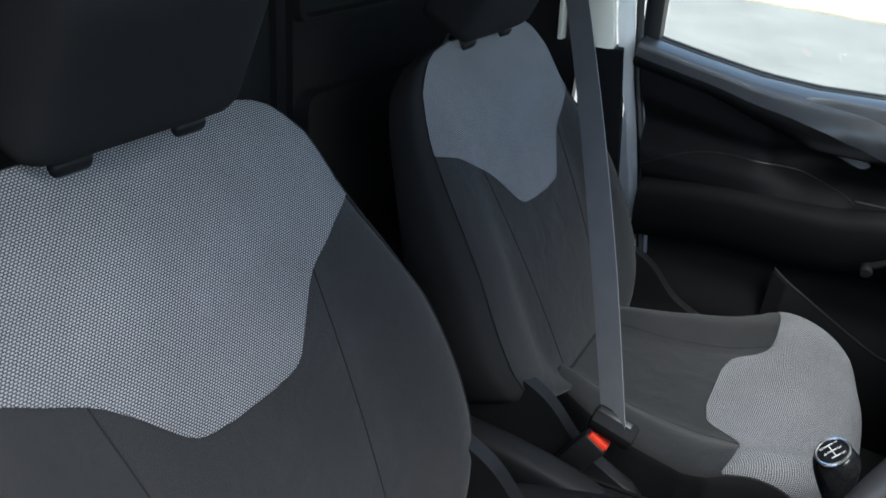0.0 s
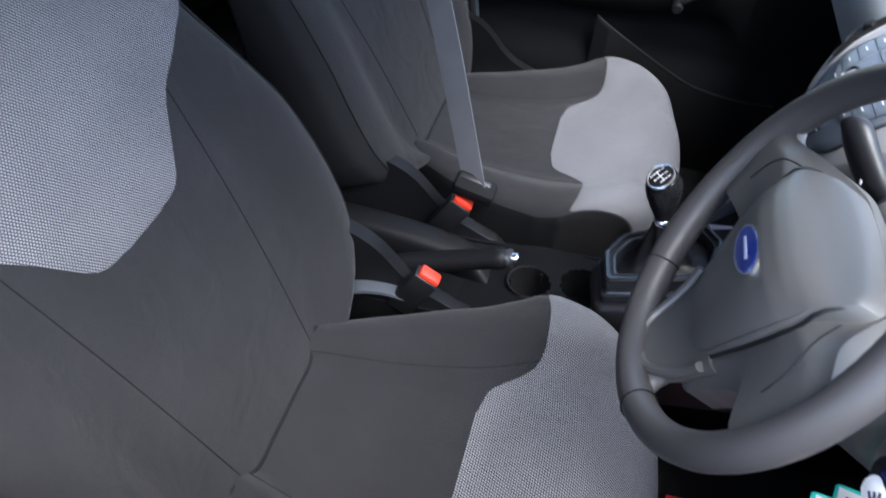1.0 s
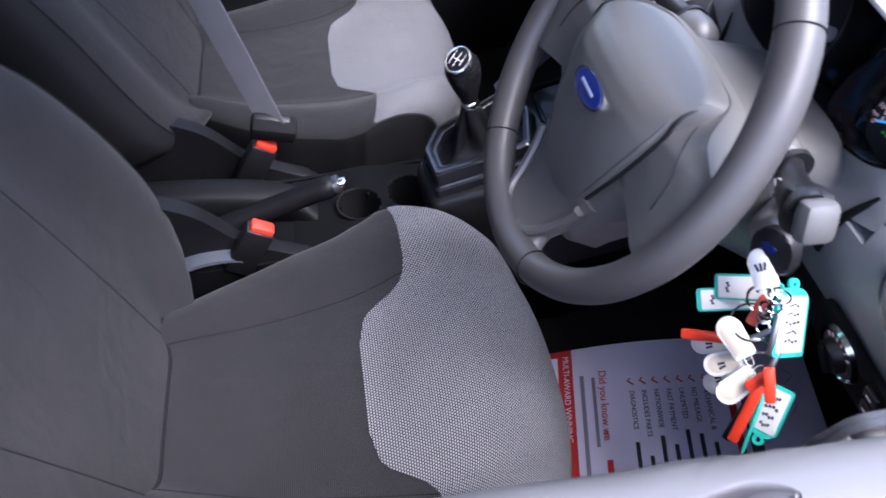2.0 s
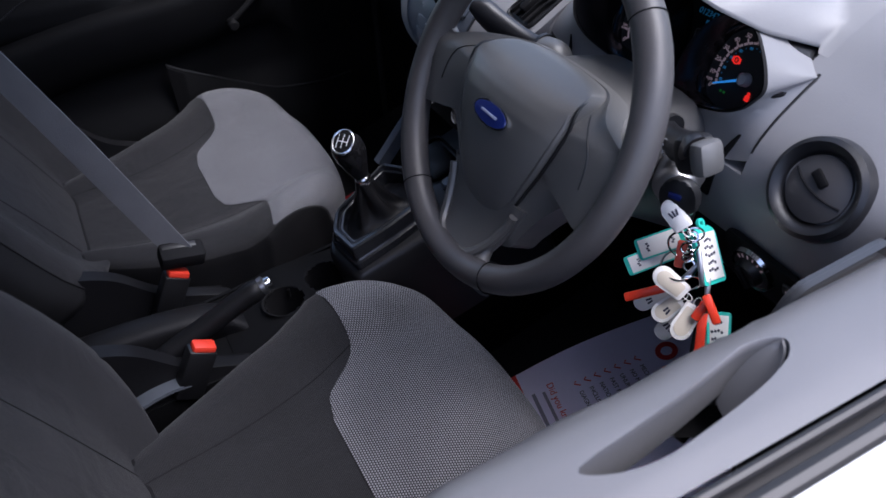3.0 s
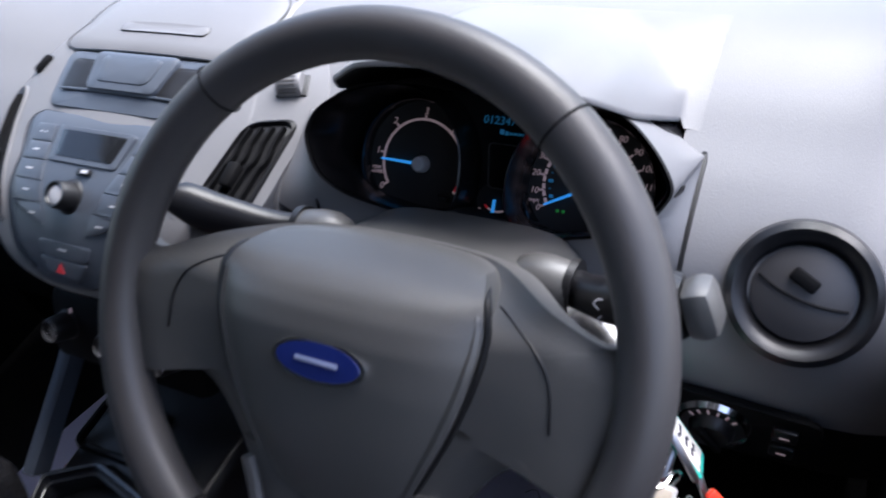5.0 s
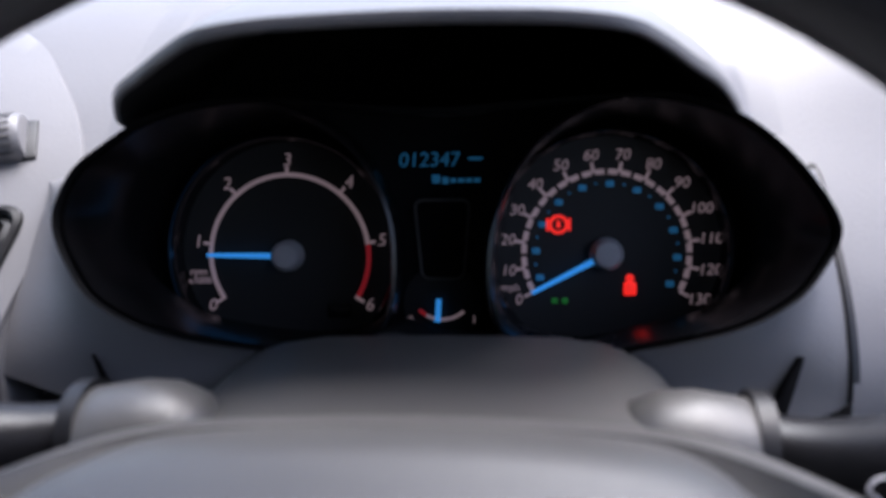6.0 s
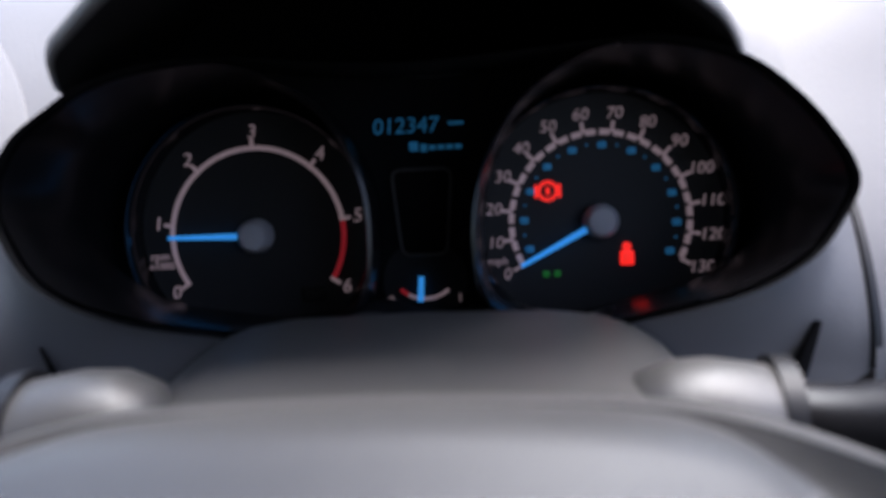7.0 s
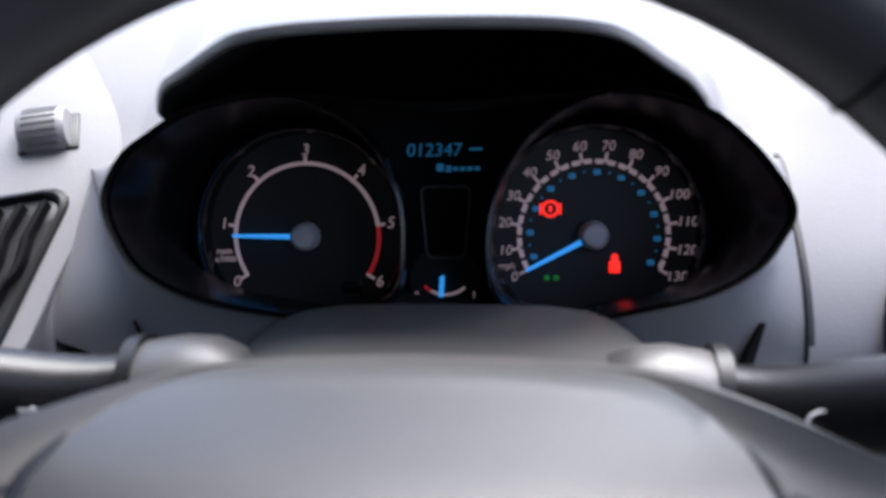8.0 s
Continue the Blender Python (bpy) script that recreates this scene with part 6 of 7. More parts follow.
def column():
    root = thing("steering_column", "black steering column shroud with two stalks", "steering column")
    axis = WHEEL.to_3x3() @ Vector((0, 0, -1))
    loops = []
    for j in range(11):
        k = j / 10
        c = WHEEL @ Vector((0, -0.006, -0.042)) + axis * lerp(0.0, 0.15, k)
        w, h0, h1 = lerp(0.084, 0.092, k), lerp(0.050, 0.086, k), lerp(0.055, 0.075, k)
        loops.append([c + Vector((w * math.copysign(abs(math.cos(t)) ** 0.48, math.cos(t)), 0, (h0 if math.sin(t) > 0 else h1) * math.copysign(abs(math.sin(t)) ** 0.5, math.sin(t)))) for t in [2 * math.pi * q / 32 for q in range(32)]])
    part("shroud", loft(loops), M_pad, root, "dark grey column shroud")

    def stalk(side, base, reach):
        s = side
        b = Vector(base)
        part("stalk_boot", revolve([(0.0, -0.006), (0.007, -0.0055), (0.0130, -0.002), (0.0168, 0.006), (0.0178, 0.016), (0.0165, 0.030), (0.0150, 0.034), (0.0, 0.034)], 28, frame_on(b - Vector((s * 0.024, 0, 0)), (s, -0.05, -0.05))), M_pad, root)
        part("collar", revolve([(0.0, 0.0), (0.0168, 0.0), (0.0168, 0.005), (0.0, 0.005)], 24, frame_on(b + Vector((s * 0.006, 0, 0)), (s, -0.05, -0.05))), M_black, root)
        loops = []
        for j in range(13):
            k = j / 12
            p = b + Vector((s * lerp(0.006, reach, k), -0.034 * k, 0.027 * k * k + 0.002 * k))
            ry, rz = lerp(0.0105, 0.0125, k), lerp(0.0115, 0.0150, step(0.1, 0.6, k)) * (1 - 0.45 * max(0, (k - 0.85) / 0.15) ** 2)
            loops.append([p + Vector((0, ry * math.copysign(abs(math.cos(t)) ** 0.8, math.cos(t)), rz * math.sin(t))) for t in [2 * math.pi * q / 20 for q in range(20)]])
        st = part("stalk", loft(loops), M_console, root, "black control stalk")
        if s > 0:
            # washer symbols: a fan with spray, and a smaller one
            for q, (dx, dz, r) in enumerate(((0.032, 0.004, 0.0042), (0.034, -0.006, 0.0034))):
                m = frame_on(b + Vector((dx, -0.0245, dz + 0.003)), (0.1, -0.95, 0.25))
                part("stalk_mark", tube([m @ Vector((r * math.cos(a), r * math.sin(a), 0)) for a in [radians(10 + 160 * i / 12) for i in range(13)]] + [m @ Vector((-r * 0.2, -r * 0.5, 0))], 0.0005, 5), M_hub, st)
                part("stalk_mark", rbox((0.0034, 0.0026, 0.0003), 0, m @ Matrix.Translation((0.008, 0.001, 0))), M_hub, st)
            part("stalk_collar", rbox((0.026, 0.030, 0.034), 0.009, pose(b.x + 0.068, b.y - 0.026, b.z + 0.017, 0, -20, 0)), M_black, st)
            part("stalk_tip", rbox((0.018, 0.026, 0.030), 0.007, pose(b.x + 0.086, b.y - 0.032, b.z + 0.025, 0, -20, 0)), M_pad, st, "grey stalk end cap")
        else:
            # two arrows side by side
            for q, side_x in enumerate((-1, 1)):
                m = frame_on(b + Vector((-0.040 + 0.0055 * side_x, -0.0265 - 0.001 * side_x, 0.008)), (-0.1, -0.95, 0.25))
                part("stalk_mark", prism([(0.0, -0.0010), (0.0045 * side_x, -0.0010), (0.0045 * side_x, -0.0024), (0.0085 * side_x, 0.0), (0.0045 * side_x, 0.0024), (0.0045 * side_x, 0.0010), (0.0, 0.0010)][::side_x], 0.0003, 0, m), M_hub, st)

    stalk(-1, (0.2575, 0.681, 1.123), 0.086)
    stalk(1, (0.4310, 0.685, 1.118), 0.074)
    lock = frame_on((0.462, 0.684, 1.078), (0.55, -0.8, 0.1))
    part("ignition_lock", revolve([(0.0, 0.022), (0.012, 0.022), (0.016, 0.020), (0.020, 0.012), (0.022, -0.02)], 28, lock), M_satin, root, "satin metal ignition lock")
    return root


column()

# ---- between and under the seats ----
def console():
    root = thing("centre_console", "black plastic centre console with cup holders", "console")
    # low tray between the seats, with two cup wells
    cups = [(-0.026, 0.478, 0.037), (-0.010, 0.398, 0.032)]
    part("console_base", loft([[(lerp(-0.092, 0.075, i / 12), y, z) for i in range(13)] for y, z in ((-0.05, 0.48), (-0.05, 0.640), (0.10, 0.650), (0.30, 0.660), (0.31, 0.655))], closed=False, caps=False), M_dark, root)
    for sx in (-0.092, 0.075):
        part("console_side", prism([(-0.05, 0.46), (1.0, 0.46), (1.0, 0.70), (0.52, 0.690), (0.30, 0.665), (-0.05, 0.640)], 0.006, 0.002, Matrix.Translation((sx - 0.003, 0, 0)) @ Matrix(((0, 0, 1, 0), (1, 0, 0, 0), (0, 1, 0, 0), (0, 0, 0, 1)))), M_dark, root)
    # top deck with round wells
    bm = bmesh.new()
    nx, ny = 40, 60
    P = lambda i, j: Vector((lerp(-0.092, 0.075, i / nx), lerp(0.30, 0.56, j / ny), 0.662 + 0.022 * step(0.30, 0.42, lerp(0.30, 0.56, j / ny))))
    vs = [[bm.verts.new(P(i, j)) for i in range(nx + 1)] for j in range(ny + 1)]
    for j in range(ny):
        for i in range(nx):
            c = (P(i, j) + P(i + 1, j + 1)) / 2
            if all((c.x - a) ** 2 + (c.y - b) ** 2 > (r - 0.001) ** 2 for a, b, r in cups):
                bm.faces.new((vs[j][i], vs[j][i + 1], vs[j + 1][i + 1], vs[j + 1][i]))
    part("deck", bm, M_dark, root, "black deck round the cup holders")
    for a, b, r in cups:
        zt = 0.662 + 0.022 * step(0.30, 0.42, b)
        cup = part("cup_holder", revolve([(0.0, -0.06), (r - 0.004, -0.06), (r - 0.001, -0.055), (r, -0.001), (r + 0.0015, 0.0006), (r + 0.003, 0.0004)], 36, Matrix.Translation((a, b, zt))), M_void, root, "round black cup holder")
        for q in range(3):
            t = radians(30 + 120 * q)
            part("cup_grip", rbox((0.006, 0.004, 0.016), 0.001, Matrix.Translation((a + (r - 0.002) * math.cos(t), b + (r - 0.002) * math.sin(t), zt - 0.012)) @ Matrix.Rotation(t, 4, "Z")), M_dark, cup)
    # soft ridge beside the handbrake
    ridge = spline([(-0.045, -0.04, 0.69), (-0.045, 0.05, 0.705), (-0.040, 0.15, 0.712), (-0.036, 0.24, 0.708), (-0.030, 0.30, 0.697), (-0.020, 0.335, 0.672)], 24)
    loops = [[p + Vector((0.026 * math.copysign(abs(math.cos(t)) ** 0.6, math.cos(t)), 0, -0.030 + 0.030 * math.copysign(abs(math.sin(t)) ** 0.6, math.sin(t)))) for t in [2 * math.pi * q / 20 for q in range(20)]] for p in ridge]
    part("side_ridge", loft(loops), M_seat_plastic, root, "black ridge beside the handbrake")
    # raised gear housing climbing to the dash
    a = radians(17)
    G = Matrix.Translation((-0.008, 0.560, 0.800)) @ Matrix.Rotation(a, 4, "X")
    deck = rounded([(-0.038, -0.062), (0.008, -0.090), (0.084, -0.078), (0.090, 0.05), (0.096, 0.22), (-0.088, 0.22), (-0.078, 0.05)], 0.012)
    loops = [[G @ Vector((p[0] * k, p[1] if p[1] > 0.1 else p[1] * k2, z)) for p in deck] for k, k2, z in ((1.20, 1.10, -0.20), (1.14, 1.08, -0.06), (1.08, 1.06, -0.034), (1.02, 1.03, -0.026), (0.96, 0.97, -0.022))]
    part("gear_housing", loft(loops), M_console, root, "charcoal gear lever housing")
    # chiselled frame, stepped up round the sunken gaiter
    f_out = rounded([(-0.034, -0.056), (0.008, -0.080), (0.078, -0.070), (0.076, 0.0), (0.067, 0.075), (-0.018, 0.092), (-0.074, 0.060)], 0.007)
    f_in = rounded([(-0.023, -0.038), (0.008, -0.056), (0.044, -0.053), (0.047, 0.0), (0.043, 0.062), (-0.014, 0.074), (-0.057, 0.048)], 0.007)
    ringed = lambda k, z: [G @ Vector((lerp(a[0], b[0], k), lerp(a[1], b[1], k), z)) for a, b in zip(f_out, f_in)]
    part("gaiter_frame", loft([ringed(-0.10, -0.026), ringed(-0.02, -0.012), ringed(0.08, -0.010), ringed(0.14, -0.012), ringed(0.20, -0.010), ringed(0.34, 0.006), ringed(0.44, 0.008), ringed(0.62, 0.007), ringed(0.72, 0.001), ringed(0.86, 0.002), ringed(0.98, 0.001), ringed(1.04, -0.004), ringed(1.12, -0.026)], caps=False), M_frame, root, "satin black chiselled gaiter frame", 22)
    part("tray_well", rbox((0.082, 0.056, 0.040), 0.012, G @ Matrix.Translation((-0.040, 0.130, -0.036))), M_black, root, "small black tray ahead of the gear lever")
    part("tray_rim", loft([[G @ Vector((-0.040 + p[0] * k * 0.92, 0.130 + p[1] * k * 0.92, z - 0.022)) for p in rounded([(-0.047, -0.032), (0.047, -0.032), (0.047, 0.032), (-0.047, 0.032)], 0.014)] for k, z in ((1.1, 0.0), (1.08, 0.006), (1.0, 0.0055), (0.98, -0.004))], caps=False), M_dark, root)
    part("socket_cap", revolve([(0.0, 0.010), (0.009, 0.010), (0.0115, 0.007), (0.0125, 0.0)], 24, G @ Matrix.Translation((0.030, 0.116, -0.022))), M_stack, root, "blue-grey socket cap")
    part("side_strut", ribbon([(-0.108, 0.62, 0.80), (-0.106, 0.68, 0.87), (-0.102, 0.735, 0.94)], (1, 0, 0), 0.016, 0.02), M_stack, root)
    return root


console()


def gear_lever():
    root = thing("gear_lever", "black gear knob with white shift pattern on a gaiter", "gear lever")
    base = Vector((-0.005, 0.568, 0.784))
    neck, top = Vector((-0.010, 0.552, 0.852)), Vector((-0.022, 0.536, 0.915))
    ax = (top - neck).normalized()
    # folded gaiter
    loops = []
    for j in range(13):
        k = j / 12
        c = base.lerp(neck, k)
        rad = lerp(1.0, 0.20, k ** 0.30)
        loop = []
        for q in range(40):
            t = 2 * math.pi * q / 40
            fold = 1 + 0.26 * math.sin(5 * t + 2.4 * k) * math.sin(math.pi * k) + 0.05 * math.sin(11 * t) * math.sin(math.pi * k)
            x = 0.052 * rad * fold * math.copysign(abs(math.cos(t)) ** 0.7, math.cos(t))
            y = 0.064 * rad * fold * math.copysign(abs(math.sin(t)) ** 0.7, math.sin(t))
            loop.append(c + Vector((x, y, y * 0.30 * (1 - k))))
        loops.append(loop)
    part("gaiter", loft(loops), M_leather, root, "black folded gaiter", 80)
    K = frame_on(neck, ax, (0, 1, 0))
    part("neck_ring", revolve([(0.0, 0.006), (0.010, 0.006), (0.0125, 0.003), (0.013, -0.003), (0.010, -0.008), (0.011, -0.016)], 28, K), M_chrome, root, "chrome neck ring")
    knob = part("knob", revolve([(0.009, 0.0), (0.012, 0.010), (0.018, 0.026), (0.0235, 0.044), (0.0245, 0.054), (0.022, 0.065), (0.016, 0.072), (0.008, 0.0755), (0.0, 0.076)], 36, K), M_gloss, root, "gloss black gear knob")
    T = frame_on(K @ Vector((0, 0, 0.056)), (0.42, -0.42, 0.80), (-0.5, 0.6, 0.5)) @ Matrix.Translation((0, 0, 0.0195))
    cap_line = [(0.0150 * math.cos(t), 0.0175 * math.sin(t)) for t in [2 * math.pi * k / 36 for k in range(36)]]
    part("knob_cap", blob(cap_line, lambda a, b, k: 0.0008 + 0.0016 * (1 - k * k), T, 4, -0.010), M_gloss, knob)
    part("knob_band", tube([T @ Vector((p[0] * 1.03, p[1] * 1.03, 0.0)) for p in cap_line + cap_line[:1]], 0.0021, 8), M_chrome, knob, "chrome band round the cap")
    T = T @ Matrix.Translation((0, 0, 0.0016))
    for px in (-0.0075, 0.0, 0.0075):
        part("pattern_line", rbox((0.0009, 0.011, 0.0008), 0, T @ Matrix.Translation((px, 0, 0.0012))), M_hub, knob)
    part("pattern_line", rbox((0.0158, 0.0009, 0.0008), 0, T @ Matrix.Translation((0, 0, 0.0012))), M_hub, knob)
    for i, (px, py) in enumerate(((-0.0075, 0.0085), (-0.0075, -0.0085), (0.0, 0.0085), (0.0, -0.0085), (0.0075, 0.0085))):
        part("numeral", lettering(str(i + 1), 0.0058, T @ Matrix.Translation((px, py, 0.0010))), M_hub, knob)
    return root


gear_lever()


def handbrake():
    root = thing("handbrake", "black handbrake lever with chrome button", "handbrake")
    pts = spline([(0.036, 0.06, 0.655), (0.037, 0.16, 0.685), (0.039, 0.25, 0.722), (0.041, 0.33, 0.757), (0.042, 0.362, 0.769)], 20)
    rs = [0.014] * 8 + [0.0155] * 9 + [0.0165, 0.016, 0.0145, 0.012]
    part("grip", tube(pts, rs, 16), M_seat_plastic, root, "black moulded grip")
    d = (pts[-1] - pts[-3]).normalized()
    K = frame_on(pts[-1], d)
    part("collar", revolve([(0.011, -0.003), (0.0135, 0.0), (0.0135, 0.006), (0.010, 0.008), (0.0, 0.008)], 24, K), M_satin, root, "satin collar")
    part("button", revolve([(0.0085, 0.0), (0.0085, 0.014), (0.007, 0.016), (0.0, 0.0165)], 24, K), M_chrome, root, "chrome release button")
    part("slot_boot", rbox((0.050, 0.20, 0.03), 0.010, pose(0.037, 0.12, 0.655, 6, 0, 0)), M_black, root)
    return root


handbrake()

# ---- paper mats ----
def page_frame(o, ex, ey):
    x = Vector(ex).normalized()
    z = x.cross(Vector(ey)).normalized()
    y = z.cross(x)
    return Matrix.Translation(o) @ Matrix((x, y, z)).transposed().to_4x4()


footrest = plate("floor_slope", rbox((1.44, 0.75, 0.03), 0.01, pose(-0.01, 1.02, 0.550, 17.5, 0, 0)), M_carpet, "black carpet rising towards the pedals", "floor")


def leaflet(o, label, curl):
    W, H = 0.36, 0.37
    m = page_frame(o, (0.97, -0.22, 0.0), (0.10, 0.33, 0.105))
    root = thing("paper_mat", label, "paper mat", "paper mats", at=m)

    def lift(u, v):
        return 0.004 + curl * 0.010 * math.sin(math.pi * v * 1.3) * (1 - u) ** 2 + 0.003 * math.sin(7 * u + 4 * v)

    sheet_part = part("sheet", sheet(lambda u, v: (W * u, H * v, lift(u, v)), 24, 24, 0.0005), M_paper, root, "lilac-white printed paper")

    def bar(x, y, w, h, mat, n="text_bar", dz=0.0):
        k = max(1, int(w / 0.03))
        part(n, sheet(lambda u, v: (x + w * u, y + h * v, lift((x + w * u) / W, (y + h * v) / H) + 0.0008 + dz), max(2, k), 1), mat, root)

    def words(t, x, y, size, mat, n="heading"):
        part(n, lettering(t, size, Matrix.Translation((x, y, max(lift(x / W + q * 0.09, y / H) for q in range(6)) + 0.0016)), 0.0003, "LEFT"), mat, root)

    bar(0.0, 0.0, W, 0.042, M_ink_red, "red_band")
    words("MULTI-AWARD WINNING", 0.012, 0.032, 0.0125, M_paper)
    for k in range(4):
        bar(0.012 + 0.085 * k, 0.004, 0.060, 0.016, M_paper, "logo_block", 0.0004)
    bar(0.05, 0.052, 0.17, 0.006, M_ink_grey)
    words("Did you know we", 0.045, 0.085, 0.016, M_ink_red)
    bar(0.185, 0.081, 0.06, 0.008, M_ink_red)
    bar(0.055, 0.069, 0.11, 0.005, M_ink_grey)
    lines = ("DIAGNOSTICS", "INCLUDES PARTS", "NATIONWIDE", "FAST PAYMENT", "UNLIMITED", "NO MILEAGE", "MECHANICAL &")
    for k, t in enumerate(lines):
        y = 0.125 + 0.0172 * k
        part("tick", ribbon([(0.062, y, lift(0.2, y / H) + 0.002), (0.066, y - 0.004, lift(0.2, y / H) + 0.002), (0.073, y + 0.004, lift(0.2, y / H) + 0.002)], (0, 0, 1), 0.0006, 0.0018), M_ink_red, root)
        words(t, 0.082, y, 0.0098, M_ink)
        bar(0.082 + 0.0072 * len(t), y - 0.003, 0.045, 0.0055, M_ink)
    # the sender's mark: a red ring beside plain bars
    part("logo_ring", revolve([(0.009, 0.0), (0.009, 0.0006), (0.0175, 0.0006), (0.0175, 0.0)], 32, Matrix.Translation((0.074, 0.275, lift(0.2, 0.75) + 0.0012))), M_ink_red, root)
    bar(0.098, 0.271, 0.125, 0.016, M_ink)
    bar(0.098, 0.254, 0.125, 0.010, M_ink_red)
    path = [(0.06 + 0.16 * k / 24, 0.335 + 0.012 * math.sin(k * 0.9) * math.exp(-k / 14), lift(0.3, 0.9) + 0.0015) for k in range(25)]
    part("pen_stroke", tube(path, 0.0006, 4), M_ink_grey, root)
    return root


leaflet((0.166, 0.668, 0.489), "printed paper mat with a red band on the driver floor", 1.0)
leaflet((-0.470, 0.655, 0.486), "printed paper mat with a red band on the passenger floor", 0.6)

# ---- the bunch of keys ----
VIEW = Vector((0.41, -0.58, 0.46)).normalized()


def tag_pose(x, y, z, spin, tip=0.0, turn=0.0):
    return frame_on((x - 0.012, y + 0.016, z + 0.006), VIEW) @ Matrix.Translation((0.008, 0, 0)) @ Matrix.Rotation(radians(spin), 4, "Z") @ Matrix.Rotation(radians(tip), 4, "X") @ Matrix.Rotation(radians(turn), 4, "Y")


def keys():
    root = thing("key_bunch", "bunch of keys with coloured tags hanging in the ignition", "keys")
    lock = Vector((0.478, 0.668, 1.086))
    K = frame_on(lock, (0.35, -0.9, 0.15))
    key = part("ignition_key", prism(rounded([(-0.014, -0.012), (0.014, -0.012), (0.018, 0.008), (0.010, 0.022), (-0.010, 0.022), (-0.018, 0.008)], 0.008), 0.012, 0.003, K @ Matrix.Rotation(radians(20), 4, "Z") @ Matrix.Translation((0.004, -0.012, -0.002))), M_black, root, "black key head")
    part("key_mark", rbox((0.012, 0.006, 0.001), 0.001, K @ Matrix.Translation((0.004, -0.004, 0.0105))), M_badge, key)

    def ring(c, r, spin, tip):
        m = tag_pose(*c, spin, tip)
        part("split_ring", tube([m @ Vector((r * math.cos(t), r * math.sin(t), 0)) for t in [2 * math.pi * k / 28 for k in range(29)]], 0.0011, 6), M_chrome, root)

    ring((0.497, 0.655, 1.020), 0.014, 0, 30)
    ring((0.499, 0.652, 0.998), 0.016, 0, -35)
    ring((0.513, 0.654, 0.985), 0.011, 30, 50)
    ring((0.508, 0.654, 1.040), 0.008, 30, 40)
    for k in range(5):
        ring((0.505 + 0.004 * math.sin(k * 2.1), 0.655, 1.035 - 0.008 * k), 0.005, 70 * k, 40 * (k % 2))

    def plate_tag(c, w, h, spin, tip, turn, rows):
        m = tag_pose(*c, spin, tip, turn)
        shape = rounded([(-w / 2, -h / 2), (w / 2, -h / 2), (w / 2, h / 2 - 0.006), (w / 4, h / 2), (-w / 4, h / 2), (-w / 2, h / 2 - 0.006)], 0.003)
        t = part("key_tag", prism(shape, 0.0035, 0.0008, m), M_tag_green, root, "turquoise plastic key tag with written label")
        part("label", rbox((w * 0.84, h * 0.82, 0.0008), 0.0002, m @ Matrix.Translation((0, -h * 0.02, 0.0038))), M_tag_white, t, "white paper label")
        for k in range(rows):
            y = h * (0.26 - 0.52 * k / max(1, rows - 1))
            ww = w * (0.34 + 0.20 * ((k * 37) % 5) / 5)
            for q in range(4):
                part("writing", rbox((ww / 5, 0.0026, 0.0003), 0, m @ Matrix.Translation((-ww / 2 + ww * (q + 0.5) / 4, y + 0.0008 * ((q * 7 + k) % 3 - 1), 0.0044)) @ Matrix.Rotation(radians(20 * ((q + k) % 3 - 1)), 4, "Z")), M_ink, t)
        part("eyelet", revolve([(0.0022, 0.0), (0.0022, 0.003), (0.0048, 0.003), (0.0048, 0.0)], 16, m @ Matrix.Translation((0, h / 2 + 0.003, 0.0))), M_tag_green, t)

    plate_tag((0.511, 0.672, 1.010), 0.032, 0.054, 27, 0, 58, 5)
    plate_tag((0.545, 0.672, 0.934), 0.024, 0.045, 192, 8, 10, 4)
    plate_tag((0.458, 0.668, 0.990), 0.022, 0.052, -56, 14, 0, 2)
    plate_tag((0.452, 0.664, 0.968), 0.020, 0.054, -54, -18, 0, 2)

    def drop_tag(c, w, h, spin, tip, turn, face, marks):
        m = tag_pose(*c, spin, tip, turn)
        arc_n = [(w / 2 * math.cos(t), h / 2 - w / 2 + w / 2 * math.sin(t)) for t in [math.pi * k / 14 for k in range(15)]]
        shape = arc_n + [(-w * 0.46, -h / 2 + 0.002), (-w * 0.40, -h / 2), (w * 0.40, -h / 2), (w * 0.46, -h / 2 + 0.002)]
        t = part("key_tag", prism(shape, 0.005, 0.0014, m), M_tag_white, root, "white plastic key tag")
        part("label", prism([(p[0] * 0.72, p[1] * 0.76) for p in shape], 0.0006, 0.0001, m @ Matrix.Translation((0, 0, 0.0050))), face, t)
        for q in range(marks):
            part("writing", rbox((w * 0.10, 0.0060, 0.0003), 0, m @ Matrix.Translation((w * (-0.16 + 0.16 * q), 0.001, 0.0058)) @ Matrix.Rotation(radians(15 - 15 * q), 4, "Z")), M_ink, t)
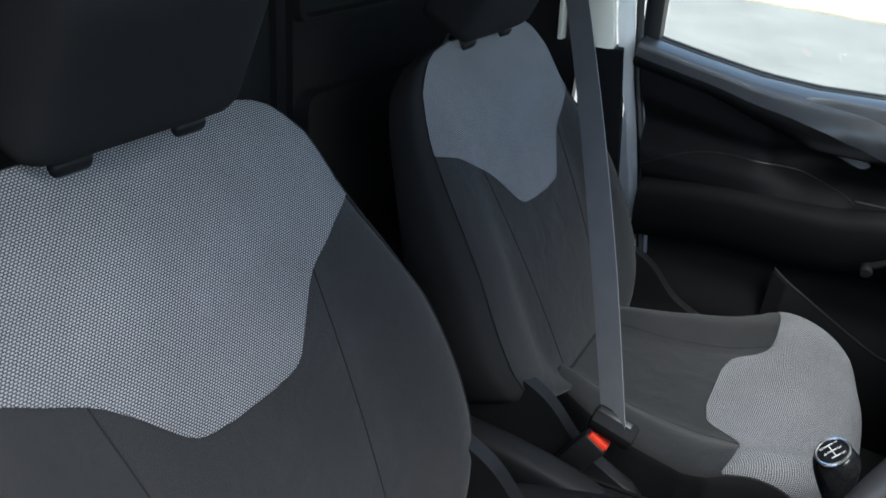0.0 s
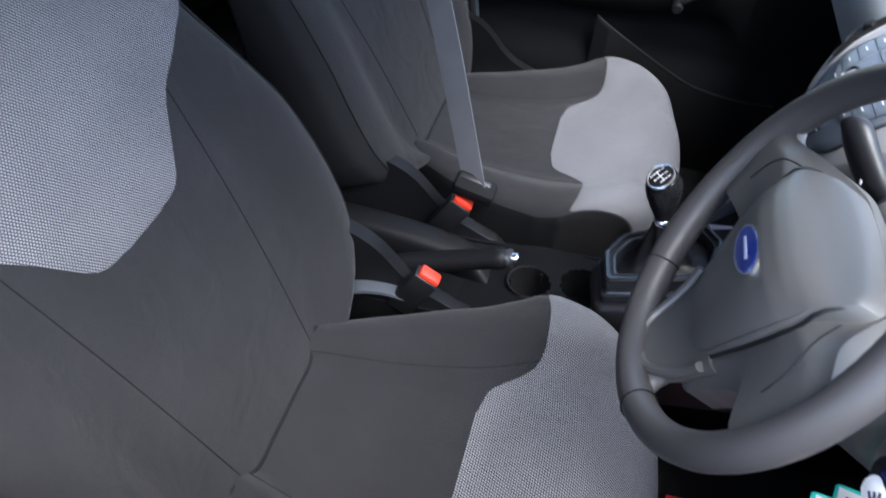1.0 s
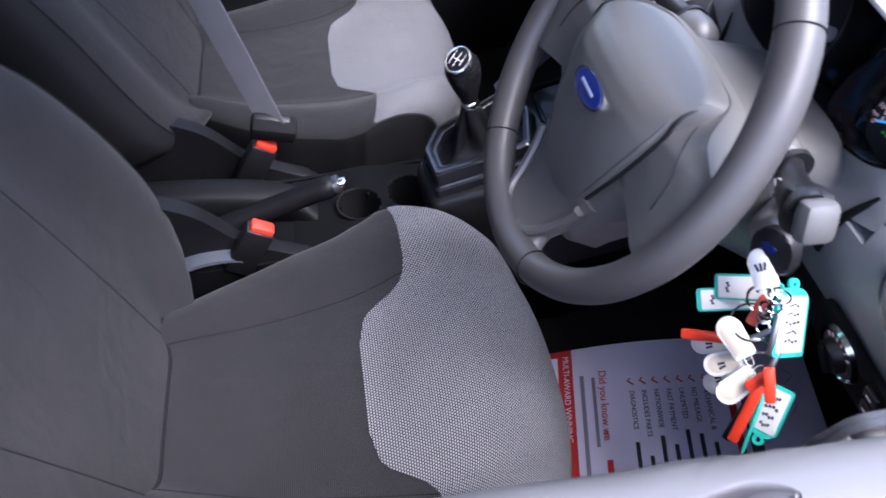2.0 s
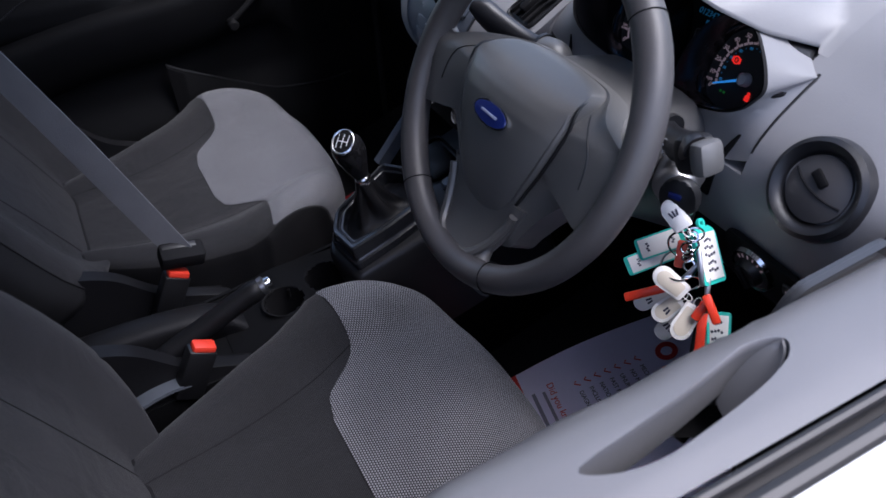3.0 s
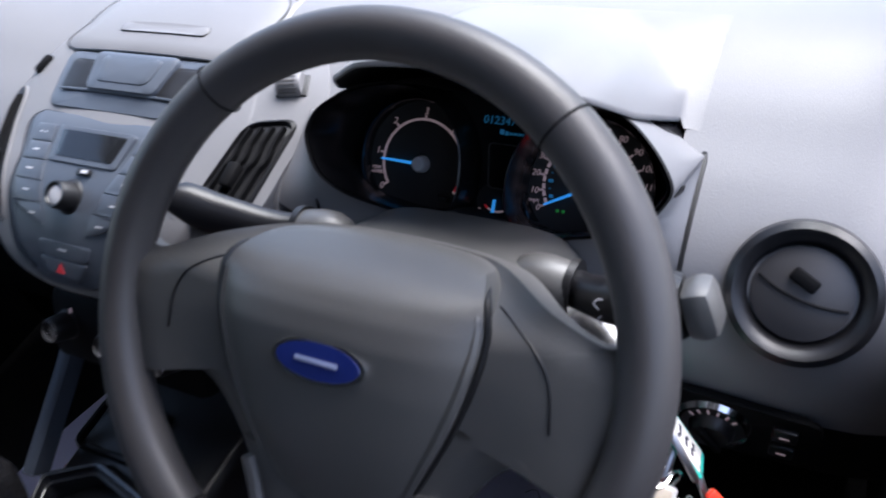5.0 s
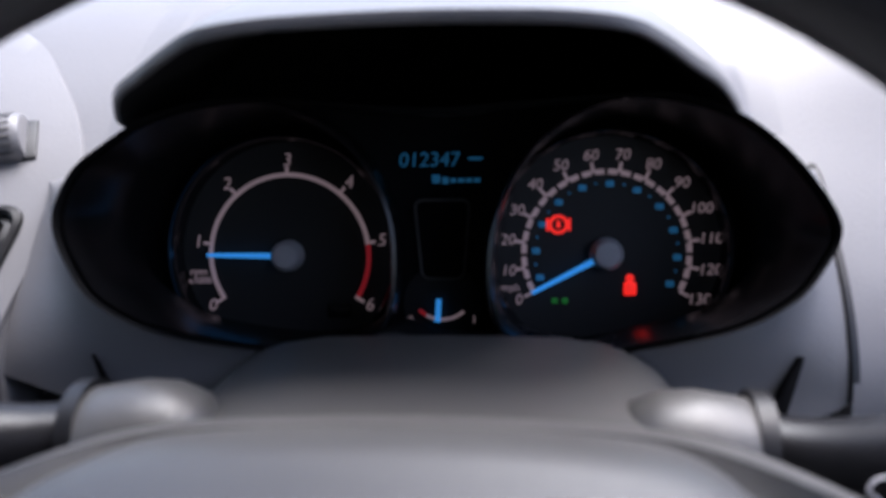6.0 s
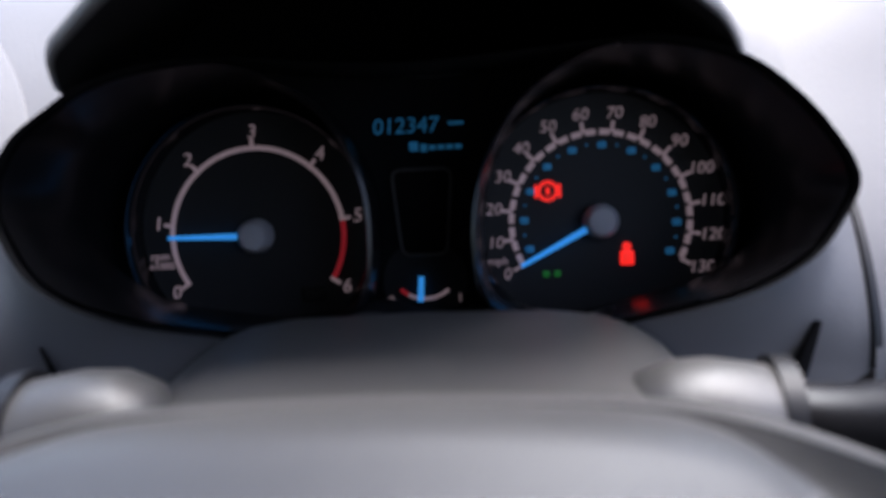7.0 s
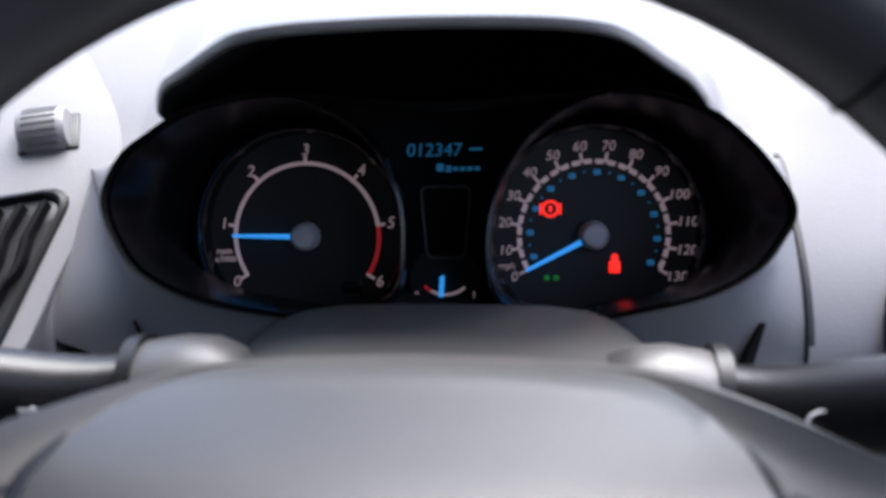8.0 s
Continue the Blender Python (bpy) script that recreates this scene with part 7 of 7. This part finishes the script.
        part("loop", tube([m @ Vector((0.0030 * math.cos(a), -h / 2 - 0.003 + 0.005 * math.sin(a), 0.002)) for a in [2 * math.pi * k / 12 for k in range(13)]], 0.0005, 5), M_tag_white, t)

    drop_tag((0.495, 0.640, 1.060), 0.019, 0.030, 46, 0, -8, M_tag_white, 3)
    drop_tag((0.503, 0.640, 0.986), 0.020, 0.036, 62, 10, 0, M_tag_cream, 0)
    drop_tag((0.476, 0.648, 0.939), 0.019, 0.036, 128, -6, 0, M_tag_white, 2)
    drop_tag((0.504, 0.642, 0.951), 0.020, 0.032, 142, 4, 0, M_tag_cream, 2)
    drop_tag((0.529, 0.642, 0.954), 0.020, 0.037, 164, 6, 0, M_tag_cream, 0)
    drop_tag((0.503, 0.652, 0.922), 0.019, 0.035, 150, -8, 0, M_tag_white, 3)

    def stick(c, l, w, spin, mat, n, lab):
        m = tag_pose(*c, spin)
        part(n, rbox((w, l, 0.006), 0.002, m), mat, root, lab)

    stick((0.481, 0.636, 0.957), 0.046, 0.009, -60, M_tag_red, "red_fob", "scarlet plastic fob")
    stick((0.542, 0.652, 0.935), 0.060, 0.009, 8, M_tag_red, "red_fob", "scarlet plastic fob")
    stick((0.548, 0.650, 0.982), 0.028, 0.008, 35, M_tag_red, "red_fob", "scarlet plastic fob")
    stick((0.538, 0.648, 0.973), 0.020, 0.009, -20, M_tag_red, "red_fob", "scarlet plastic fob")
    stick((0.495, 0.656, 1.007), 0.026, 0.009, 4, material("rust_red_plastic", (0.28, 0.035, 0.02), 0.45), "seal_fob", "dark red plastic fob")
    stick((0.530, 0.662, 0.905), 0.052, 0.008, 4, M_black, "spare_key", "black spare key blade")
    stick((0.551, 0.655, 0.928), 0.054, 0.003, 14, M_tag_green, "tag_edge", "turquoise tag seen edge-on")
    for k, (x, z, s) in enumerate(((0.512, 1.000, -30), (0.520, 1.008, 20), (0.534, 0.985, 10))):
        stick((x, 0.657, z), 0.034, 0.005, s, M_satin, "spare_key", "bare metal key")
    return root


keys()
